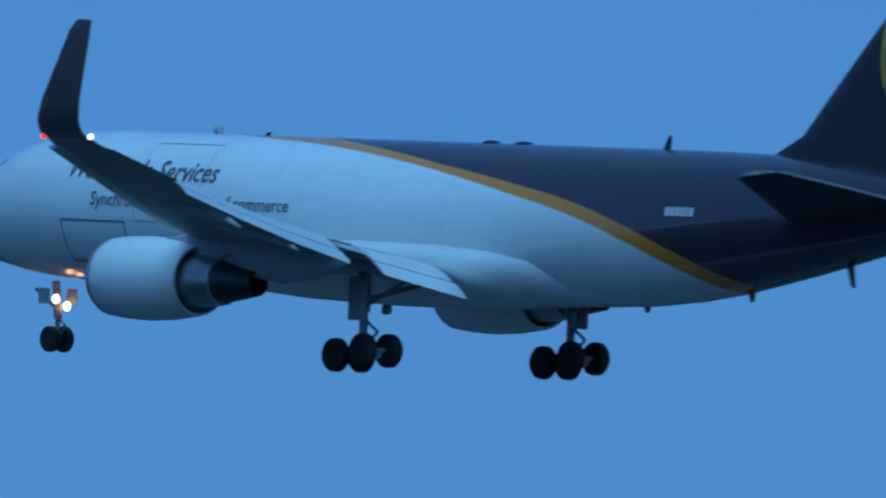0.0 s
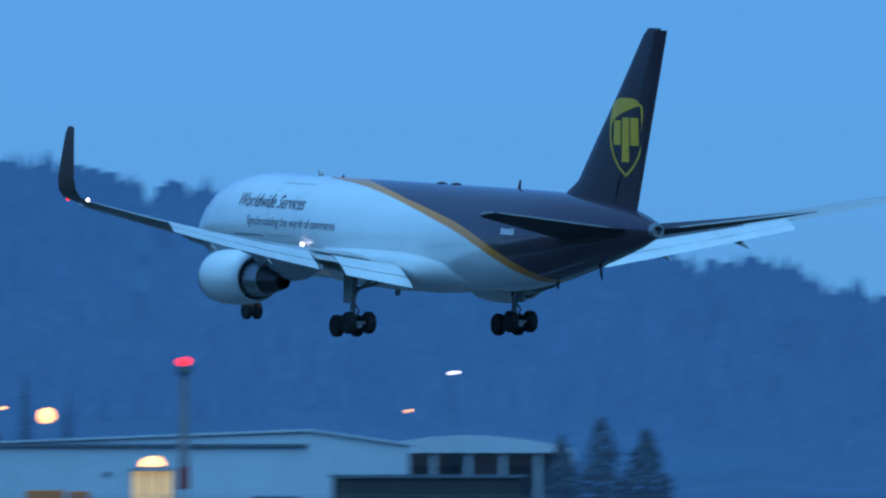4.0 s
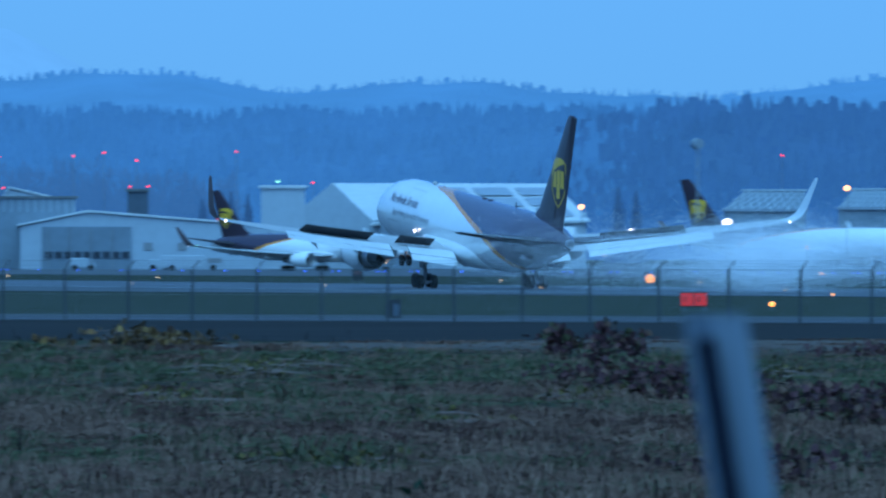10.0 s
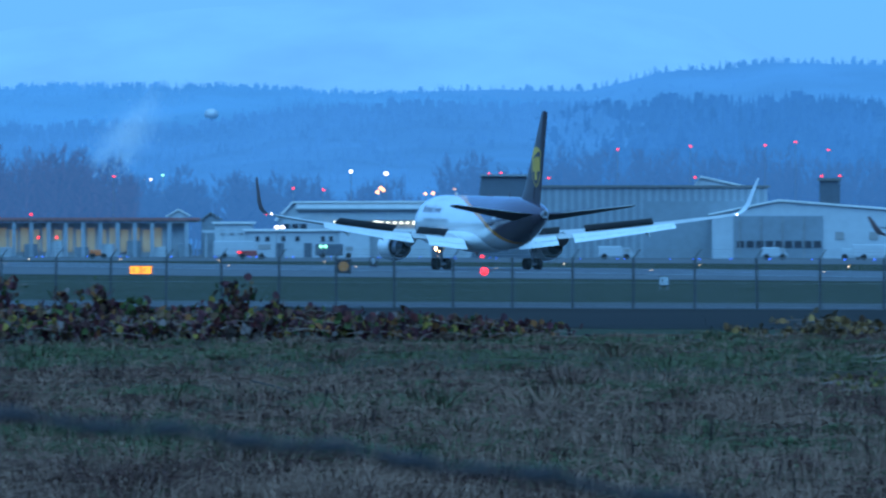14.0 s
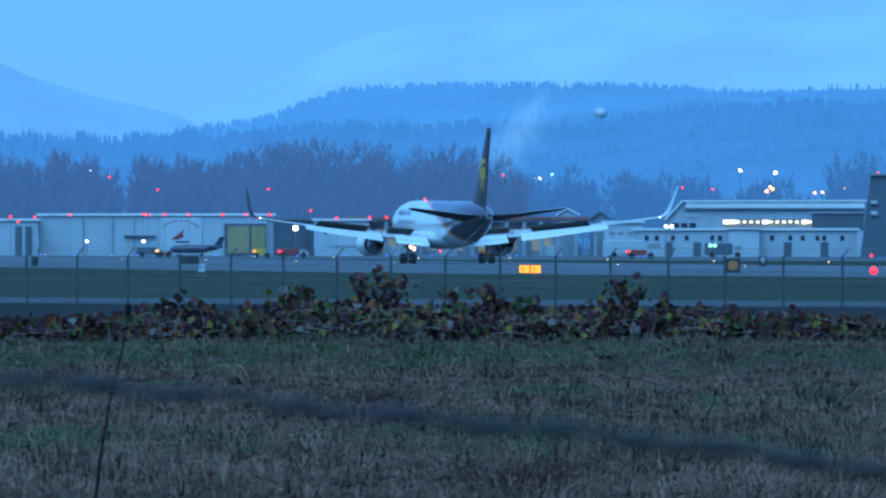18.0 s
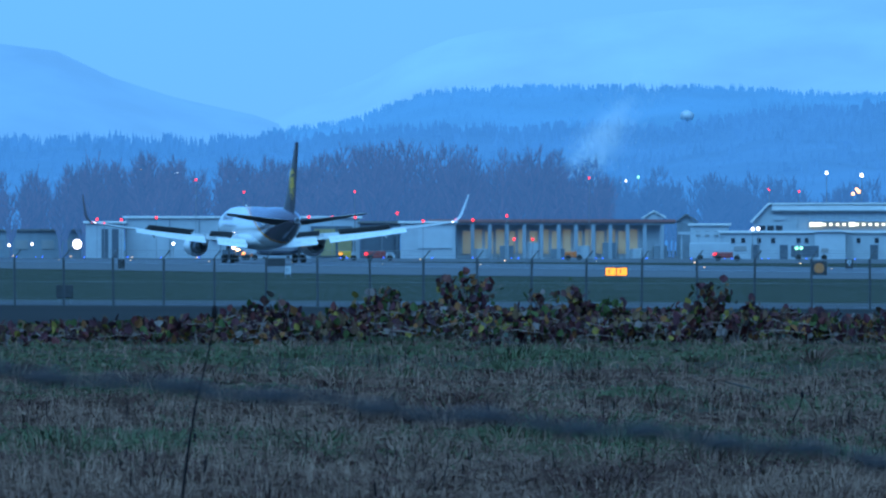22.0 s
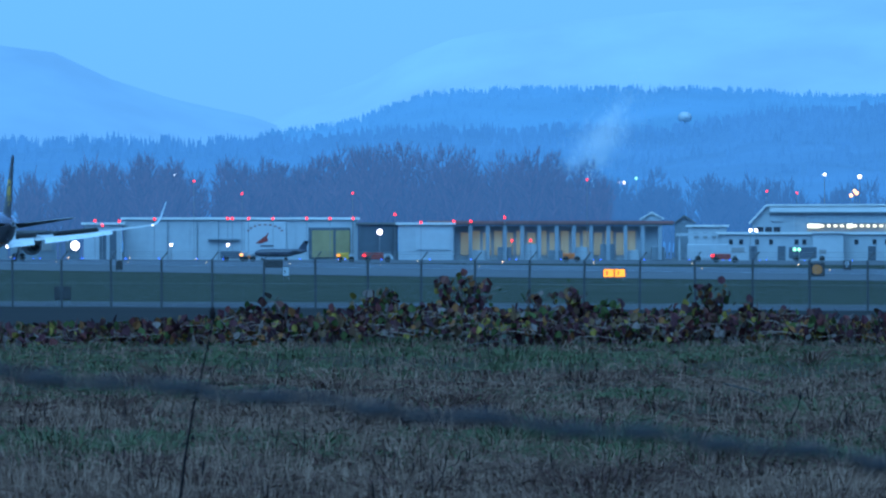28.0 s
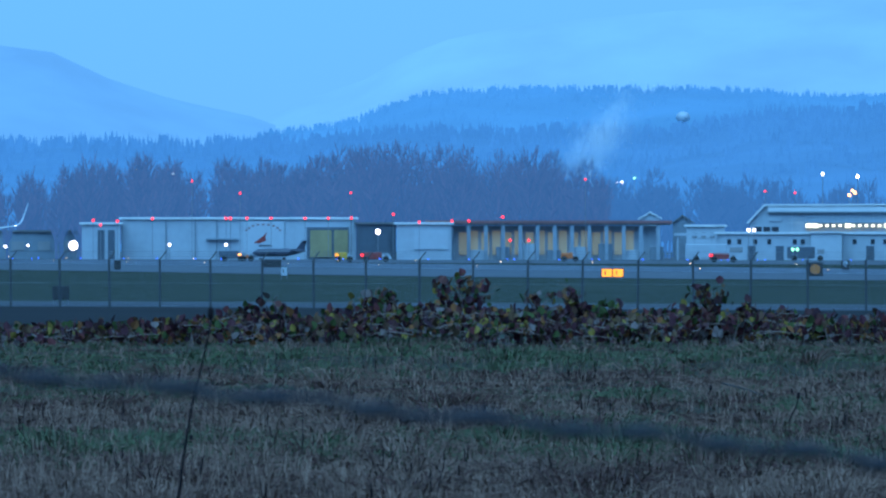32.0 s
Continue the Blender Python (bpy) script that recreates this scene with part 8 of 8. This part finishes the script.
def build_smoke():
    rng = np.random.default_rng(77)
    # tyre smoke where the wheels touch down: each puff wells up as the wheels pass and drifts on
    for i in range(10):
        al = 899 + i * 8.0
        for pe in (283.3, 292.7):
            grow = 1.0 + 0.05 * i
            t0 = 8.42 + (al - 901) / 66.0
            p = rw(al, pe)
            rise = 1.2 + 0.05 * i
            for cloud in range(3):
                v, t = specks(9500 if i < 6 else 3400, rng, (2.2 * grow, 2.0, 1.0 * grow), 0.028)
                ob = part("tyre_smoke", fast_mesh("tyre_smoke", v, t), M["smoke"], smooth=False)
                tagged(ob, "pale drifting puff of tyre smoke over the runway", "smoke", "tyre smoke puffs", "stuff")
                off = RD * rng.uniform(-4, 5) + RE * rng.uniform(-4, 8)
                up_ = rng.uniform(0.4, 4.0)
                rows = [(0.0, Matrix.Translation(p + Vector((0, 0, -6)))), (max(0.1, t0 - 0.55), Matrix.Translation(p + Vector((0, 0, -6))))]
                for dt, k, dz in ((0.05, 0.0, 0.0), (0.5, 0.35, 0.4), (1.4, 1.2, 0.6), (2.1, 2.0, 0.3), (2.7, 2.4, -2.5 - 6 / up_)):
                    rows.append((t0 + dt, Matrix.Translation(p + off * k + Vector((0, 0, rise + up_ * dz)))))
                rows.append((32.0, Matrix.Translation(p + off * 2.2 + Vector((0, 0, -14)))))
                PUFFS.append((ob, rows))
    # chimney smoke before the wooded hill
    v, t = specks(80000, rng, (3.2, 2.0, 5.2), 0.044, 0.6)
    lowest = v[:, 2].min()
    ob = part("chimney_smoke", fast_mesh("chimney_smoke", v, t), M["whitesmoke"], smooth=False)
    ob.matrix_basis = Matrix.Translation(spot(5115, 3050, up(170, 3050)))
    tagged(ob, "thin pale chimney smoke before the wooded hill", "smoke", kind="stuff")


build_smoke()
# ---- what moves ----
# seconds, along the runway, across, height of the fuselage's middle line, heading, nose-up, bank
FLIGHT = [
    (0, 332.6, 282.8, 28.6, 11.24, 4.06, -0.1), (1, 400.7, 283.4, 25.4, 11.24, 3.73, 0.75), (2, 467.5, 284.7, 22.2, 11.24, 2.95, 0.45),
    (2.5, 500.1, 285.5, 20.6, 11.24, 2.6, 0.25), (3.5, 567.7, 286.9, 17.65, 11.24, 2.7, -0.45), (4.5, 635.9, 287.5, 14.8, 11.28, 3.0, -0.9),
    (5, 668.9, 287.5, 13.24, 11.3, 3.3, -0.95), (6, 735.4, 287.5, 10.36, 11.2, 3.5, -0.5), (7, 802.2, 287.5, 7.85, 11.1, 3.95, -0.1),
    (8, 867.4, 287.6, 5.72, 11.05, 5.4, -0.05), (9, 933.7, 287.7, 4.92, 10.9, 4.95, -0.1), (10, 999.8, 287.7, 4.70, 10.8, 4.75, 0.1),
    (11, 1065.2, 287.8, 4.78, 10.75, 4.3, 0), (12, 1129.4, 287.9, 4.75, 10.7, 2.6, 0), (13, 1190.5, 287.9, 4.72, 10.68, 1.1, 0.05),
    (14, 1249.6, 287.9, 4.73, 10.66, 0.5, 0.05), (15, 1307.1, 287.9, 4.74, 10.68, 0.4, 0.05), (16.5, 1392.3, 287.9, 4.74, 10.64, 0.3, 0),
    (18, 1474.9, 288, 4.74, 10.62, 0.3, -0.1), (19, 1525.4, 288, 4.74, 10.6, 0.3, -0.15), (21, 1617.2, 288, 4.74, 10.62, 0.3, -0.1),
    (23, 1704, 288, 4.74, 10.64, 0.3, -0.1), (25, 1788.7, 288, 4.74, 10.64, 0.3, -0.1), (28, 1902.6, 288, 4.74, 10.64, 0.3, -0.1),
    (30, 1974.4, 288, 4.74, 10.64, 0.3, -0.1), (32, 2036.6, 288, 4.74, 10.64, 0.3, -0.1),
]


def flight_pose(al, pe, z, hd, pi, ba):
    p = rw(al, pe, z)
    turn = Matrix.Rotation(radians(hd + 90), 4, "Z") @ Matrix.Rotation(radians(-pi), 4, "Y") @ Matrix.Rotation(radians(ba), 4, "X")
    return Matrix.Translation(p) @ turn


def motions():
    walk(airplane, [(t, flight_pose(*q)) for t, *q in FLIGHT])
    # the wings bend down as their lift goes
    for side, ob in airplane_wings.items():
        hinge = Matrix.Translation((0, 2.5 * side, -1.6))
        walk(ob, [(t, hinge @ Matrix.Rotation(radians(-side * a), 4, "X") @ hinge.inverted()) for t, a in ((0.0, -1.4), (8.2, -1.3), (9.2, -0.4), (10.0, 0.45), (11.0, 1.05), (13.0, 1.65), (15.0, 2.0), (21.0, 2.4), (32.0, 2.4))])
    for ob, drop in GEARS:
        walk(ob, [(t, pose(0, 0, -drop * k)) for t, k in ((0.0, 1), (8.4, 1), (9.0, 0.5), (9.6, 0), (32.0, 0))])
    # the bogies hang tilted until they touch down
    for ob, k in TILT:
        walk(ob, [(t, pose(0, 0, 0.15 * k * u)) for t, u in ((0.0, 1), (8.5, 1), (8.9, 0), (32.0, 0))])
    for ob, at in BEACONS:
        rows, t = [], 0.0
        while t < 32.0:
            rows.append((t, Matrix.Translation(at) @ Matrix.Rotation(radians(166.6 + (t - 13.0) / 1.24 * 360), 4, "Z")))
            t += 0.2
        walk(ob, rows + [(32.0, Matrix.Translation(at) @ Matrix.Rotation(radians(166.6 + 19.0 / 1.24 * 360), 4, "Z"))])
    for ob, z in TURNING:
        rows, t = [], 0.0
        face = 90 + facing(2879) + 180
        while t < 32.0:
            rows.append((t, pose(0, 0, z, 0, 0, face + (t - 8.0) * 100)))
            t += 0.6
        walk(ob, rows + [(32.0, pose(0, 0, z, 0, 0, face + 2400))])
    for ob, rows in PUFFS:
        walk(ob, rows)
    for ob, m in SPOILERS:
        rows = []
        for t, a in ((0.0, 0), (8.55, 0), (8.95, 15), (9.6, 40), (28.0, 40), (30.0, 40), (32.0, 40)):
            rows.append((t, m @ Matrix.Rotation(radians(a), 4, "X")))
        walk(ob, rows)


motions()
